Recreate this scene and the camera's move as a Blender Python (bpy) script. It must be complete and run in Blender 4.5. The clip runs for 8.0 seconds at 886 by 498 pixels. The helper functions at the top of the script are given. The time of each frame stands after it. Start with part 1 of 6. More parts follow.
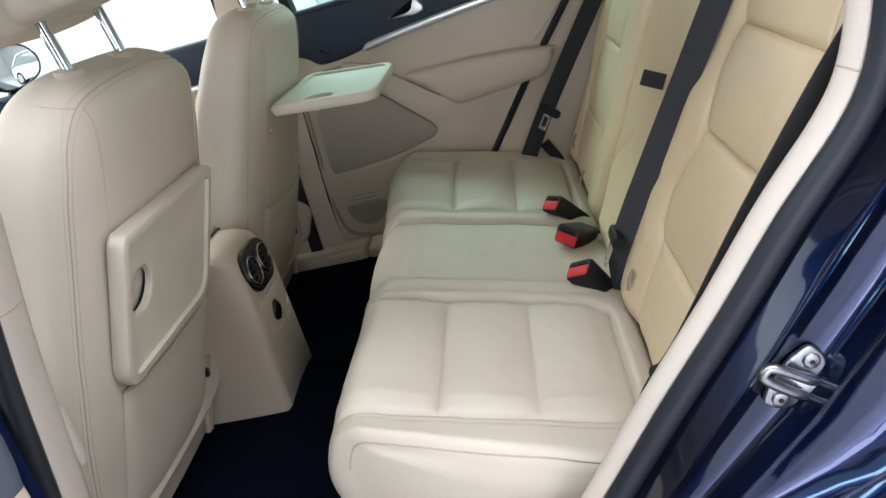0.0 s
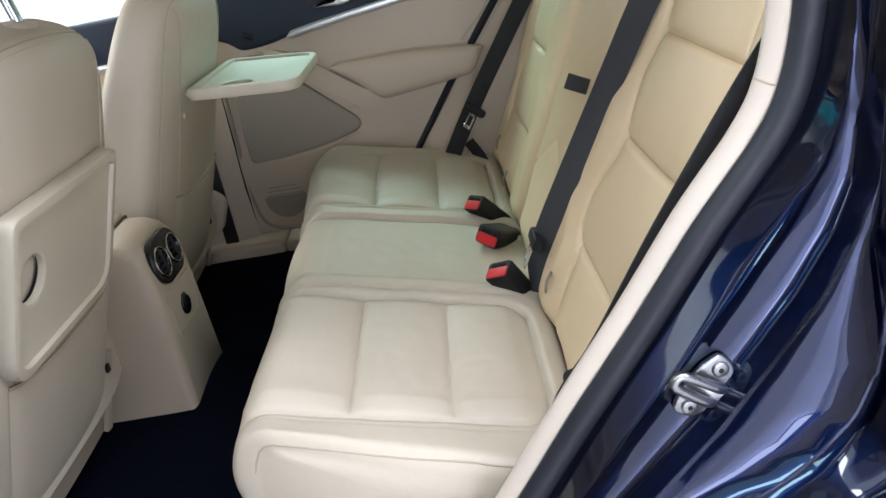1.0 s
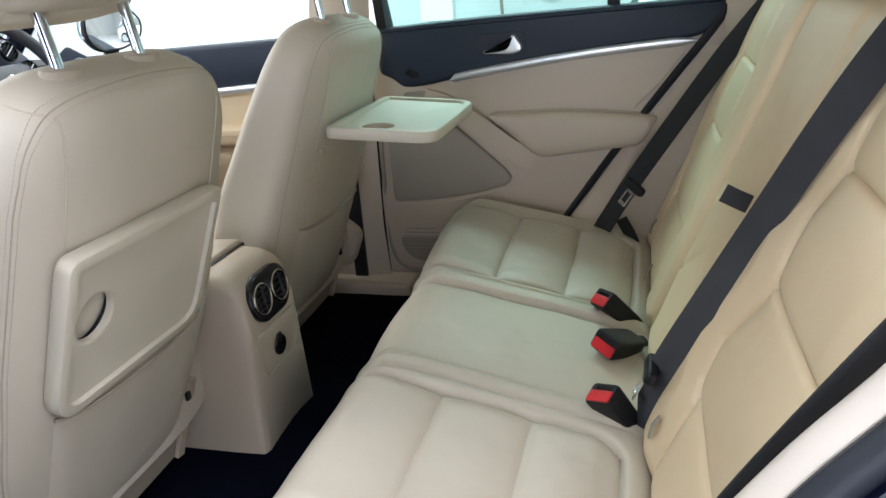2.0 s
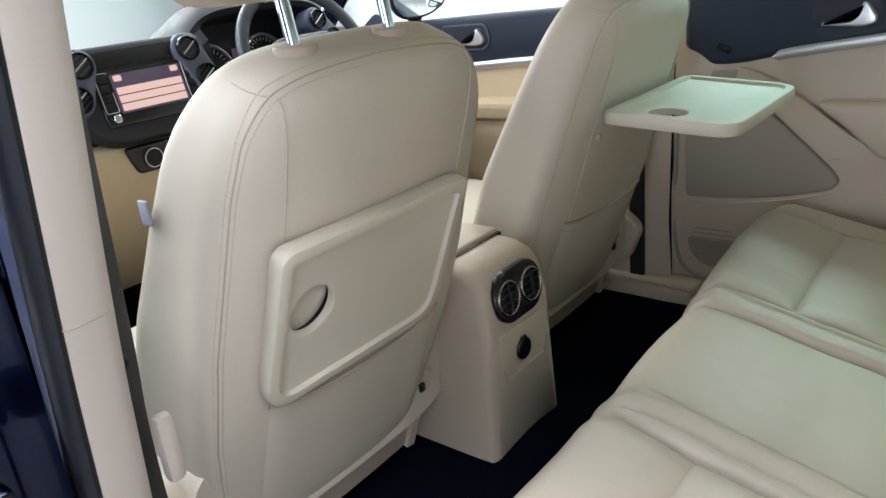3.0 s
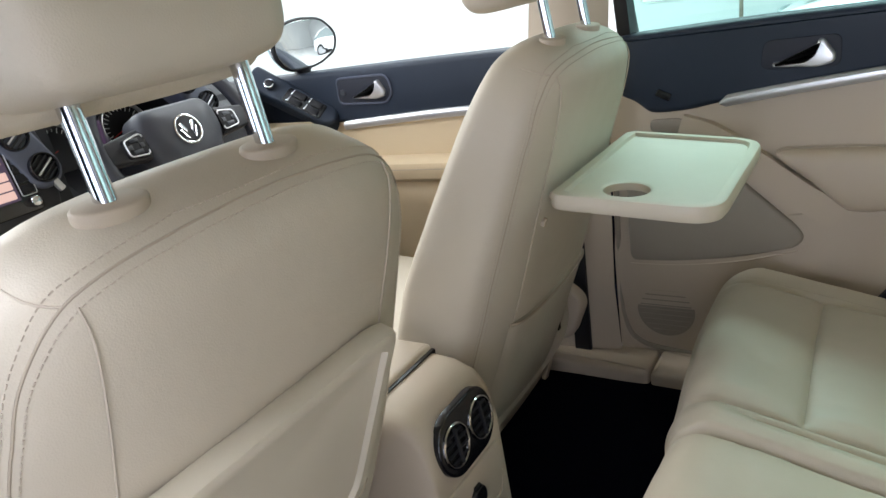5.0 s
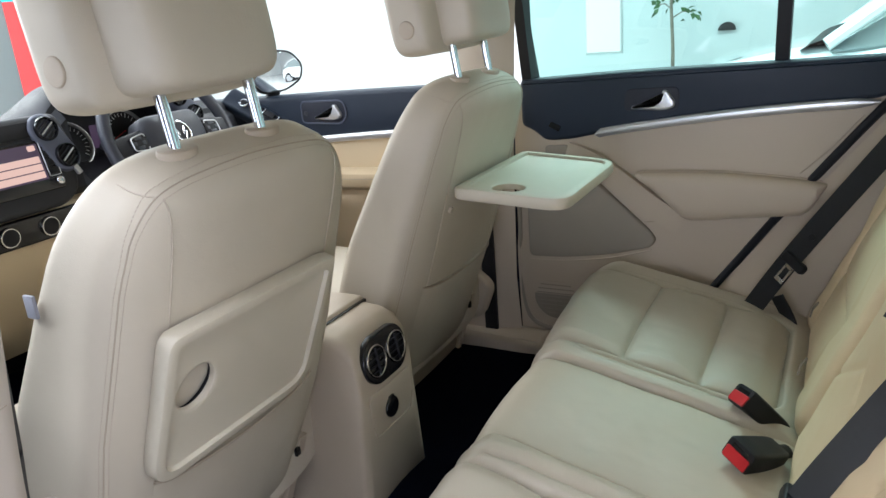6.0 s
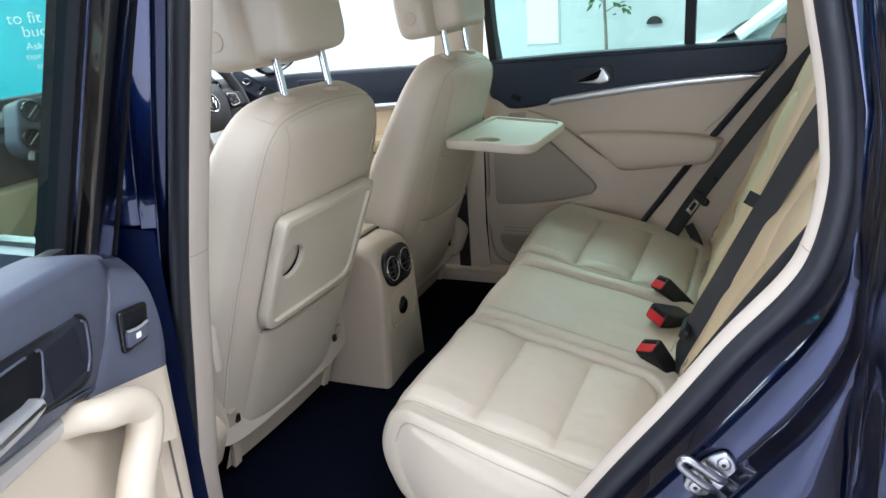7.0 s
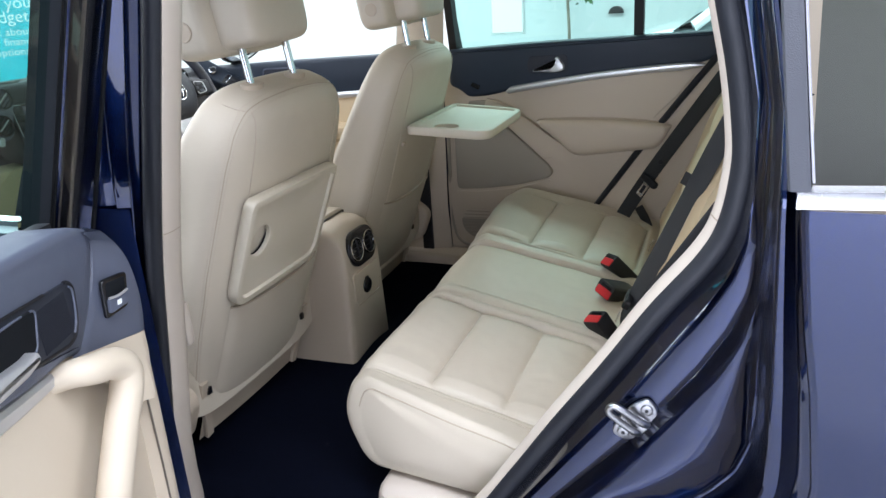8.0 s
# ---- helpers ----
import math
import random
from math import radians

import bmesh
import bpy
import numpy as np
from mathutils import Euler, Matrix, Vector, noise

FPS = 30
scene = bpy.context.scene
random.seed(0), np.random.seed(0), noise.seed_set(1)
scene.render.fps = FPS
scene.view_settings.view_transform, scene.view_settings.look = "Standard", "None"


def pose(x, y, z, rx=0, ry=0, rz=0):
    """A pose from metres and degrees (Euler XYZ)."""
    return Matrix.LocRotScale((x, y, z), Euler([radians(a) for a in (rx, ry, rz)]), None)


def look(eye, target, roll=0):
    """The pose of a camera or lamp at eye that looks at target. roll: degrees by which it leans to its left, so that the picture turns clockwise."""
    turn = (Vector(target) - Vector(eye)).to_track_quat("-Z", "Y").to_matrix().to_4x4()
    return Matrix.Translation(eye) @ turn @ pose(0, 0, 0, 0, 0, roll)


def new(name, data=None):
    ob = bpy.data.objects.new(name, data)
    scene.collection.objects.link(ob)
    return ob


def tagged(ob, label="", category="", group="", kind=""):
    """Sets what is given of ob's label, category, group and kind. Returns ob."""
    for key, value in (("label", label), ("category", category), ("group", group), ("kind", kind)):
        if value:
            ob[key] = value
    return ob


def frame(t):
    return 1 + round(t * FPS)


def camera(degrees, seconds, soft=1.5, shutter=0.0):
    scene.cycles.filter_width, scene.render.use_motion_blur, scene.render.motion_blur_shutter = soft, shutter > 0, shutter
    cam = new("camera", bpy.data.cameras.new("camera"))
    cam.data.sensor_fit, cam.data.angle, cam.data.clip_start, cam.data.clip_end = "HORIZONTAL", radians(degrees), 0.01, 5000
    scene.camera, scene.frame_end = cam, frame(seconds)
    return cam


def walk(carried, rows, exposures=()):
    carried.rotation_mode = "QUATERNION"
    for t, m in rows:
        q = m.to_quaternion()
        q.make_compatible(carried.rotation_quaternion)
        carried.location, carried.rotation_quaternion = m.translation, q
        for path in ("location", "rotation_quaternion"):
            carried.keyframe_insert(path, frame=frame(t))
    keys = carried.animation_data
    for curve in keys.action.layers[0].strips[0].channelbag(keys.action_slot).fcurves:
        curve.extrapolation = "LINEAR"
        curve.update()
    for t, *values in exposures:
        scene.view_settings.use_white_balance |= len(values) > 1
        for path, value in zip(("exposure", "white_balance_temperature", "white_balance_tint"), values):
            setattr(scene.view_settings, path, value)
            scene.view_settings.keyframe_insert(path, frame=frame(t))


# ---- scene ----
cam = camera(62.0, 8.0)
PATH = [
    (0, (0.536, -1.342, 1.228), (0.253, 0.484, 0.464), -14.5),
    (0.5, (0.529, -1.323, 1.225), (0.39, 0.509, 0.435), -13.1),
    (1, (0.54, -1.32, 1.221), (0.46, 0.505, 0.406), -10.2),
    (1.2, (0.554, -1.317, 1.217), (0.467, 0.509, 0.405), -9.0),
    (2.3, (0.674, -1.061, 1.265), (-0.119, 0.655, 0.612), -3.8),
    (2.5, (0.693, -1.022, 1.266), (-0.277, 0.603, 0.617), -4.2),
    (3, (0.614, -0.953, 1.245), (-0.608, 0.46, 0.532), -6.2),
    (3.5, (0.459, -0.78, 1.273), (-0.708, 0.655, 0.513), -9.3),
    (4, (0.4, -0.697, 1.262), (-0.667, 0.778, 0.434), -9.1),
    (4.2, (0.401, -0.697, 1.259), (-0.654, 0.792, 0.44), -8.1),
    (4.5, (0.394, -0.7, 1.273), (-0.651, 0.816, 0.493), -7.6),
    (5, (0.417, -0.709, 1.288), (-0.607, 0.865, 0.599), -8.5),
    (5.2, (0.448, -0.736, 1.3), (-0.549, 0.865, 0.637), -8.4),
    (6.3, (0.719, -1.193, 1.317), (-0.19, 0.482, 0.709), -4.0),
    (6.5, (0.727, -1.299, 1.323), (-0.157, 0.388, 0.712), -4.4),
    (7, (0.756, -1.516, 1.322), (-0.021, 0.213, 0.682), -4.2),
    (7.5, (0.777, -1.576, 1.326), (0.059, 0.166, 0.656), -3.4),
    (8, (0.811, -1.595, 1.331), (0.113, 0.154, 0.658), -3.9),
]
# the recording camera's own exposure and white balance: seconds, stops, kelvin, tint
LIGHTNESS = ((0.0, 0.04, 6480, 10), (1.2, 0.12, 6450, 10), (2.5, 0.10, 6350, 9), (3.5, 0.15, 6400, 9), (5.2, 0.16, 6540, 10), (6.5, 0.03, 6290, 10), (8.0, 0.05, 6290, 10))
walk(cam, [(t, look(eye, target, roll)) for t, eye, target, roll in PATH], exposures=LIGHTNESS)

# ---- world and light: a closed showroom with ceiling panels ----
world = bpy.data.worlds.new("world")
scene.world = world
world.use_nodes = True
world.node_tree.nodes["Background"].inputs["Color"].default_value = (0.75, 0.85, 1.0, 1)
world.node_tree.nodes["Background"].inputs["Strength"].default_value = 0.3


def area_lamp(name, m, sx, sy, watts, colour):
    data = bpy.data.lights.new(name, "AREA")
    data.shape, data.size, data.size_y = "RECTANGLE", sx, sy
    data.energy, data.color = watts, colour
    ob = new(name, data)
    ob.matrix_world = m
    return ob


for px, py, sx, sy, watts in ((-4.5, -2.6, 2.4, 1.2, 150), (-1.6, -2.0, 2.6, 0.5, 95), (1.4, -1.9, 2.6, 0.5, 110), (4.2, -2.9, 2.4, 0.8, 100), (-4.2, 0.2, 2.4, 1.2, 260), (-4.8, 3.2, 2.4, 1.2, 110), (-0.6, 3.0, 2.4, 1.2, 210), (3.2, 3.0, 2.4, 1.2, 170), (4.8, 0.2, 2.4, 1.2, 120)):
    area_lamp("ceiling_lamp", pose(px, py, 3.52), sx, sy, watts, (0.92, 0.96, 1.09) if py < -1 else (0.94, 0.97, 1.0))
# added fill lamps, unseen, behind the camera, ahead of the bonnet and past the tail
for wx, watts in ((-3.4, 90), (0.4, 230), (4.2, 70)):
    area_lamp("unseen_fill_lamp", look((wx, -6.3, 1.28), (wx, 0, 1.2)), 3.2, 2.4, watts, (0.90, 0.94, 1.12))
area_lamp("unseen_fill_lamp", look((-9.3, 0, 1.7), (0, 0, 1.3)), 5.0, 2.4, 520, (0.96, 0.98, 1.0))
area_lamp("unseen_fill_lamp", look((8.2, 0, 1.7), (0, 0, 1.3)), 4.0, 2.4, 40, (0.88, 0.94, 1.0))

# ---- materials ----
def material(name, colour, rough=0.5, metal=0.0, coat=0.0, spec=0.5, mottle=0.0, mottle_scale=6.0, grain=0.0, grain_scale=900.0, grain_kind="noise", wrinkle=0.0, wrinkle_scale=25.0, tint=None, vary=0.0):
    m = bpy.data.materials.new(name)
    m.use_nodes = True
    nt = m.node_tree
    bsdf = nt.nodes["Principled BSDF"]
    bsdf.inputs["Base Color"].default_value = (*colour, 1)
    bsdf.inputs["Roughness"].default_value = rough
    bsdf.inputs["Metallic"].default_value = metal
    bsdf.inputs["Coat Weight"].default_value = coat
    bsdf.inputs["Coat Roughness"].default_value = 0.04
    bsdf.inputs["Specular IOR Level"].default_value = spec
    tc = nt.nodes.new("ShaderNodeTexCoord")
    if mottle:
        n = nt.nodes.new("ShaderNodeTexNoise")
        n.inputs["Scale"].default_value = mottle_scale
        n.inputs["Detail"].default_value = 5
        nt.links.new(tc.outputs["Object"], n.inputs["Vector"])
        mix = nt.nodes.new("ShaderNodeMix")
        mix.data_type = "RGBA"
        mix.inputs[6].default_value = (*(c * (1 - mottle) for c in colour), 1)
        hi = tint or tuple(min(1, c * (1 + mottle)) for c in colour)
        mix.inputs[7].default_value = (*hi, 1)
        nt.links.new(n.outputs["Fac"], mix.inputs[0])
        nt.links.new(mix.outputs[2], bsdf.inputs["Base Color"])
        mr = nt.nodes.new("ShaderNodeMapRange")
        mr.inputs["To Min"].default_value = max(0.02, rough - 0.08)
        mr.inputs["To Max"].default_value = min(1, rough + 0.08)
        n2 = nt.nodes.new("ShaderNodeTexNoise")
        n2.inputs["Scale"].default_value = mottle_scale * 7
        n2.inputs["Detail"].default_value = 4
        nt.links.new(tc.outputs["Object"], n2.inputs["Vector"])
        nt.links.new(n2.outputs["Fac"], mr.inputs["Value"])
        nt.links.new(mr.outputs["Result"], bsdf.inputs["Roughness"])
    last = None
    for strength, scale, kind, dist in ((wrinkle, wrinkle_scale, "noise", 0.004), (grain, grain_scale, grain_kind, 0.0006)):
        if not strength:
            continue
        if kind == "voronoi":
            t = nt.nodes.new("ShaderNodeTexVoronoi")
            t.inputs["Scale"].default_value = scale
            out = t.outputs["Distance"]
        elif kind == "wave":
            t = nt.nodes.new("ShaderNodeTexWave")
            t.inputs["Scale"].default_value = scale
            t.bands_direction = "Z"
            out = t.outputs["Fac"]
        else:
            t = nt.nodes.new("ShaderNodeTexNoise")
            t.inputs["Scale"].default_value = scale
            t.inputs["Detail"].default_value = 3
            out = t.outputs["Fac"]
        nt.links.new(tc.outputs["Object"], t.inputs["Vector"])
        b = nt.nodes.new("ShaderNodeBump")
        b.inputs["Strength"].default_value = strength
        b.inputs["Distance"].default_value = dist
        nt.links.new(out, b.inputs["Height"])
        if last:
            nt.links.new(last.outputs["Normal"], b.inputs["Normal"])
        last = b
    if last:
        nt.links.new(last.outputs["Normal"], bsdf.inputs["Normal"])
    return m


def glass_material(name, tint, gloss=0.06):
    m = bpy.data.materials.new(name)
    m.use_nodes = True
    nt = m.node_tree
    nt.nodes.remove(nt.nodes["Principled BSDF"])
    tr = nt.nodes.new("ShaderNodeBsdfTransparent")
    tr.inputs["Color"].default_value = (*tint, 1)
    gl = nt.nodes.new("ShaderNodeBsdfGlossy")
    gl.inputs["Roughness"].default_value = 0.02
    lw = nt.nodes.new("ShaderNodeLayerWeight")
    lw.inputs["Blend"].default_value = 0.5
    up = nt.nodes.new("ShaderNodeMath")
    up.operation = "POWER"
    up.inputs[1].default_value = 5
    nt.links.new(lw.outputs["Facing"], up.inputs[0])
    fr = nt.nodes.new("ShaderNodeMath")
    fr.operation = "MULTIPLY_ADD"
    fr.inputs[1].default_value, fr.inputs[2].default_value = 0.9, gloss
    nt.links.new(up.outputs[0], fr.inputs[0])
    mix = nt.nodes.new("ShaderNodeMixShader")
    nt.links.new(fr.outputs[0], mix.inputs[0])
    nt.links.new(tr.outputs[0], mix.inputs[1])
    nt.links.new(gl.outputs[0], mix.inputs[2])
    nt.links.new(mix.outputs[0], nt.nodes["Material Output"].inputs["Surface"])
    return m


def glow_material(name, colour, strength):
    m = bpy.data.materials.new(name)
    m.use_nodes = True
    b = m.node_tree.nodes["Principled BSDF"]
    b.inputs["Base Color"].default_value = (0.02, 0.02, 0.02, 1)
    b.inputs["Emission Color"].default_value = (*colour, 1)
    b.inputs["Emission Strength"].default_value = strength
    return m


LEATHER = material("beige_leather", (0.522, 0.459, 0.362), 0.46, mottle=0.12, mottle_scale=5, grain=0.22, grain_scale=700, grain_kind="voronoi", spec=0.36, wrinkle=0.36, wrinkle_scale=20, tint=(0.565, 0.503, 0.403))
# same leather with warm bounced light put into its colour, for the rear backrests
LEATHER_BOUNCE = material("bounce_lit_beige_leather", (0.66, 0.515, 0.325), 0.42, mottle=0.05, mottle_scale=4, grain=0.22, grain_scale=700, grain_kind="voronoi", wrinkle=0.36, wrinkle_scale=20, tint=(0.70, 0.555, 0.36))
SEAM = material("beige_stitching", (0.41, 0.345, 0.265), 0.7)
SEAM_DARK = material("dark_joint", (0.12, 0.10, 0.08), 0.8)
THREAD = material("stitching_thread", (0.50, 0.43, 0.345), 0.8)
TRIM = material("beige_grained_plastic", (0.46, 0.385, 0.295), 0.52, mottle=0.04, mottle_scale=5, grain=0.3, grain_scale=1100, grain_kind="voronoi")
TRIM_WARM = material("warm_beige_grained_plastic", (0.58, 0.455, 0.29), 0.5, mottle=0.04, mottle_scale=5, grain=0.3, grain_scale=1100, grain_kind="voronoi")
TRIM_CREAM = material("yellowish_cream_plastic", (0.60, 0.515, 0.40), 0.45, mottle=0.03, mottle_scale=5, grain=0.25, grain_scale=1100, grain_kind="voronoi")
TRIM_PALE = material("cream_pillar_plastic", (0.52, 0.455, 0.385), 0.45, mottle=0.03, mottle_scale=5, grain=0.25, grain_scale=1100, grain_kind="voronoi")
TRIM_DULL = material("beige_dull_trim_cloth", (0.27, 0.238, 0.192), 0.75, mottle=0.06, mottle_scale=8, grain=0.35, grain_scale=1500)
TRAY = material("cream_tray_plastic", (0.55, 0.496, 0.392), 0.45, mottle=0.03, mottle_scale=6, grain=0.2, grain_scale=1300, grain_kind="voronoi")
DARK = material("charcoal_soft_plastic", (0.016, 0.024, 0.039), 0.5, spec=0.3, mottle=0.15, mottle_scale=7, grain=0.35, grain_scale=1000, grain_kind="voronoi")
DARK_BLUE = material("slate_soft_plastic", (0.075, 0.085, 0.12), 0.48, mottle=0.08, mottle_scale=7, grain=0.3, grain_scale=1000, grain_kind="voronoi")
BLACK = material("gloss_black_plastic", (0.008, 0.008, 0.010), 0.18)
RECESS = material("dark_slate_recess_plastic", (0.020, 0.023, 0.033), 0.6, spec=0.3, grain=0.2, grain_scale=900)
MATT_BLACK = material("matt_black_plastic", (0.010, 0.010, 0.012), 0.5, spec=0.28, grain=0.2, grain_scale=900)
DASH_SKIN = material("charcoal_dash_skin", (0.020, 0.021, 0.025), 0.5, spec=0.35, mottle=0.15, mottle_scale=7, grain=0.35, grain_scale=1000, grain_kind="voronoi")
WHEEL_SKIN = material("charcoal_wheel_leather", (0.032, 0.035, 0.045), 0.45, mottle=0.1, mottle_scale=8, grain=0.3, grain_scale=900, grain_kind="voronoi")
RUBBER = material("black_rubber_seal", (0.008, 0.0095, 0.014), 0.5, spec=0.36, mottle=0.15, mottle_scale=12, grain=0.2, grain_scale=600)
SEAL_BLACK = material("dull_black_seal", (0.006, 0.007, 0.009), 0.8, spec=0.15, grain=0.2, grain_scale=600)
TAG_GREY = material("grey_woven_tag", (0.26, 0.26, 0.29), 0.8, grain=0.5, grain_scale=900)
CARPET = material("black_carpet", (0.0016, 0.0024, 0.007), 0.95, spec=0.05, mottle=0.4, mottle_scale=60, grain=1.0, grain_scale=420)
PAINT = material("navy_metallic_paint", (0.0030, 0.0098, 0.046), 0.26, metal=1.0, coat=1.0, spec=0.1, mottle=0.06, mottle_scale=900)
# one webbing twice: lit tone for the middle belt, painted shade for the others
WEB = material("black_belt_webbing", (0.030, 0.033, 0.041), 0.5, mottle=0.15, mottle_scale=30, grain=0.6, grain_scale=380, grain_kind="wave")
WEB_SHADED = material("shaded_black_belt_webbing", (0.010, 0.011, 0.014), 0.6, mottle=0.15, mottle_scale=30, grain=0.6, grain_scale=380, grain_kind="wave")
CHROME = material("chrome", (0.66, 0.66, 0.68), 0.08, metal=1.0)
SATIN = material("satin_silver", (0.60, 0.60, 0.61), 0.36, metal=0.7, mottle=0.02, mottle_scale=8)
STEEL = material("brushed_zinc_steel", (0.27, 0.27, 0.28), 0.30, metal=1.0, mottle=0.12, mottle_scale=60, grain=0.2, grain_scale=300)
RED = material("red_button_plastic", (0.55, 0.012, 0.018), 0.35)
GREY_WALL = material("grey_wall_paint", (0.10, 0.105, 0.12), 0.6, mottle=0.03, mottle_scale=1.5)
WHITE = material("white_wall_paint", (0.50, 0.51, 0.505), 0.6, mottle=0.02, mottle_scale=1.5)
TILE = material("pale_floor_tile", (0.60, 0.60, 0.60), 0.12, mottle=0.06, mottle_scale=2.0)
CEIL = material("ceiling_board", (0.78, 0.78, 0.77), 0.8, mottle=0.03, mottle_scale=3)
WHITE_CAR = material("white_car_paint", (0.80, 0.81, 0.80), 0.2, coat=1.0, mottle=0.01)
TEAL = material("turquoise_banner_print", (0.01, 0.50, 0.62), 0.5, mottle=0.04)
PRINT_WHITE = material("white_print", (0.85, 0.87, 0.87), 0.6)
PRINT_RED = material("red_print", (0.55, 0.03, 0.03), 0.5)
LEAF = material("green_leaf", (0.05, 0.11, 0.035), 0.5, mottle=0.3, mottle_scale=20)
BARK = material("grey_bark", (0.16, 0.13, 0.10), 0.8, mottle=0.2, mottle_scale=20)
HEADLINER = material("beige_headliner_cloth", (0.68, 0.58, 0.42), 0.9, grain=0.3, grain_scale=800)
MIRROR = material("mirror_glass", (0.85, 0.87, 0.88), 0.02, metal=1.0)
GLASS_FAR = glass_material("green_tinted_glass", (0.50, 0.79, 0.75))
GLASS_NEAR = glass_material("tinted_door_glass", (0.42, 0.62, 0.58))
GLASS_CLEAR = glass_material("clear_glass", (0.90, 0.96, 0.94))
GLASS_DARK = glass_material("privacy_glass", (0.13, 0.165, 0.16))
SCREEN_PINK = glow_material("lit_screen_pink", (1.0, 0.66, 0.58), 0.75)
SCREEN_DARK = glow_material("lit_screen_dark", (0.10, 0.06, 0.12), 0.5)
PANEL_GLOW = glow_material("lit_white_panel", (1.0, 1.0, 1.0), 1.7)

# ---- shape helpers ----
def thing(name, base=(0, 0, 0), label="", category="", group="", kind=""):
    ob = new(name)
    ob.location = base
    ob.empty_display_size = 0.05
    return tagged(ob, label, category, group, kind)


def part(name, bm, mat, parent=None, label="", sharp=38):
    bmesh.ops.recalc_face_normals(bm, faces=bm.faces)
    me = bpy.data.meshes.new(name)
    bm.to_mesh(me)
    bm.free()
    me.materials.append(mat)
    me.shade_smooth()
    me.set_sharp_from_angle(angle=radians(sharp))
    ob = new(name, me)
    if parent:
        ob.parent = parent
        o, shift = parent, Vector((0, 0, 0))
        while o:
            if o.type == "EMPTY":
                shift += o.location
            o = o.parent
        if parent.type == "EMPTY":
            ob.matrix_parent_inverse = Matrix.Translation(-shift)
    if label:
        ob["label"] = label
    return ob


def add_loft(bm, rings, closed=True, caps=True, loop=False):
    rows = [[bm.verts.new(p) for p in r] for r in rings]
    n = len(rows[0])
    pairs = list(zip(rows, rows[1:])) + ([(rows[-1], rows[0])] if loop else [])
    for a, b in pairs:
        for i in range(n if closed else n - 1):
            j = (i + 1) % n
            try:
                bm.faces.new((a[i], a[j], b[j], b[i]))
            except ValueError:
                pass
    if caps and closed and not loop:
        for r in (rows[0], rows[-1]):
            try:
                bm.faces.new(r)
            except ValueError:
                pass
    return bm


def loft(rings, closed=True, caps=True, loop=False):
    return add_loft(bmesh.new(), rings, closed, caps, loop)


def smooth_path(pts, n=8, closed=False):
    """A rounded line through the points."""
    pts = [Vector(p) for p in pts]
    out, k = [], len(pts)
    for i in range(k if closed else k - 1):
        p1, p2 = pts[i], pts[(i + 1) % k]
        p0 = pts[i - 1] if closed or i else p1 * 2 - p2
        p3 = pts[(i + 2) % k] if closed or i + 2 < k else p2 * 2 - p1
        for s in range(n):
            t = s / n
            out.append(0.5 * (2 * p1 + (p2 - p0) * t + (2 * p0 - 5 * p1 + 4 * p2 - p3) * t * t + (3 * p1 - p0 - 3 * p2 + p3) * t ** 3))
    if not closed:
        out.append(pts[-1])
    return out


def add_tube(bm, path, r, n=8, squash=1.0):
    path = [Vector(p) for p in path]
    up, rings = None, []
    for i, p in enumerate(path):
        d = (path[min(i + 1, len(path) - 1)] - path[max(i - 1, 0)]).normalized()
        if up is None:
            up = d.orthogonal().normalized()
        up = (up - d * up.dot(d)).normalized()
        side = d.cross(up)
        rr = r[i] if isinstance(r, (list, tuple)) else r
        rings.append([p + (up * math.cos(a) * squash + side * math.sin(a)) * rr for a in (2 * math.pi * k / n for k in range(n))])
    return add_loft(bm, rings)


def tube(path, r, n=8, squash=1.0):
    return add_tube(bmesh.new(), path, r, n, squash)


def strap(path, wide, width, thick=0.0014):
    """A flat belt along a path; wide: the direction of its width."""
    path = [Vector(p) for p in path]
    rings = []
    for i, p in enumerate(path):
        d = (path[min(i + 1, len(path) - 1)] - path[max(i - 1, 0)]).normalized()
        w = Vector(wide[i] if isinstance(wide, list) else wide)
        w = (w - d * w.dot(d)).normalized()
        nn = d.cross(w)
        a, b = w * width / 2, nn * thick / 2
        rings.append([p + a + b, p + a * 0.96 + b * 1.5, p - a * 0.96 + b * 1.5, p - a + b, p - a - b, p - a * 0.96 - b * 1.5, p + a * 0.96 - b * 1.5, p + a - b])
    return loft(rings)


def rrect(w, h, r, n=6):
    out = []
    for cx, cy, a0 in ((w / 2 - r, h / 2 - r, 0), (-w / 2 + r, h / 2 - r, 90), (-w / 2 + r, -h / 2 + r, 180), (w / 2 - r, -h / 2 + r, 270)):
        for k in range(n + 1):
            a = radians(a0 + 90 * k / n)
            out.append((cx + r * math.cos(a), cy + r * math.sin(a)))
    return out


def round_poly(pts, r, n=5):
    """A polygon with its corners rounded; r may be a list."""
    out, k = [], len(pts)
    for i in range(k):
        p, a, b = (Vector(q).to_2d() for q in (pts[i], pts[i - 1], pts[(i + 1) % k]))
        ra = r[i] if isinstance(r, (list, tuple)) else r
        da, db = (a - p), (b - p)
        ra = min(ra, da.length * 0.45, db.length * 0.45)
        s, e = p + da.normalized() * ra, p + db.normalized() * ra
        for j in range(n + 1):
            t = j / n
            q = s * (1 - t) ** 2 + p * 2 * t * (1 - t) + e * t * t
            out.append((q.x, q.y))
    return out


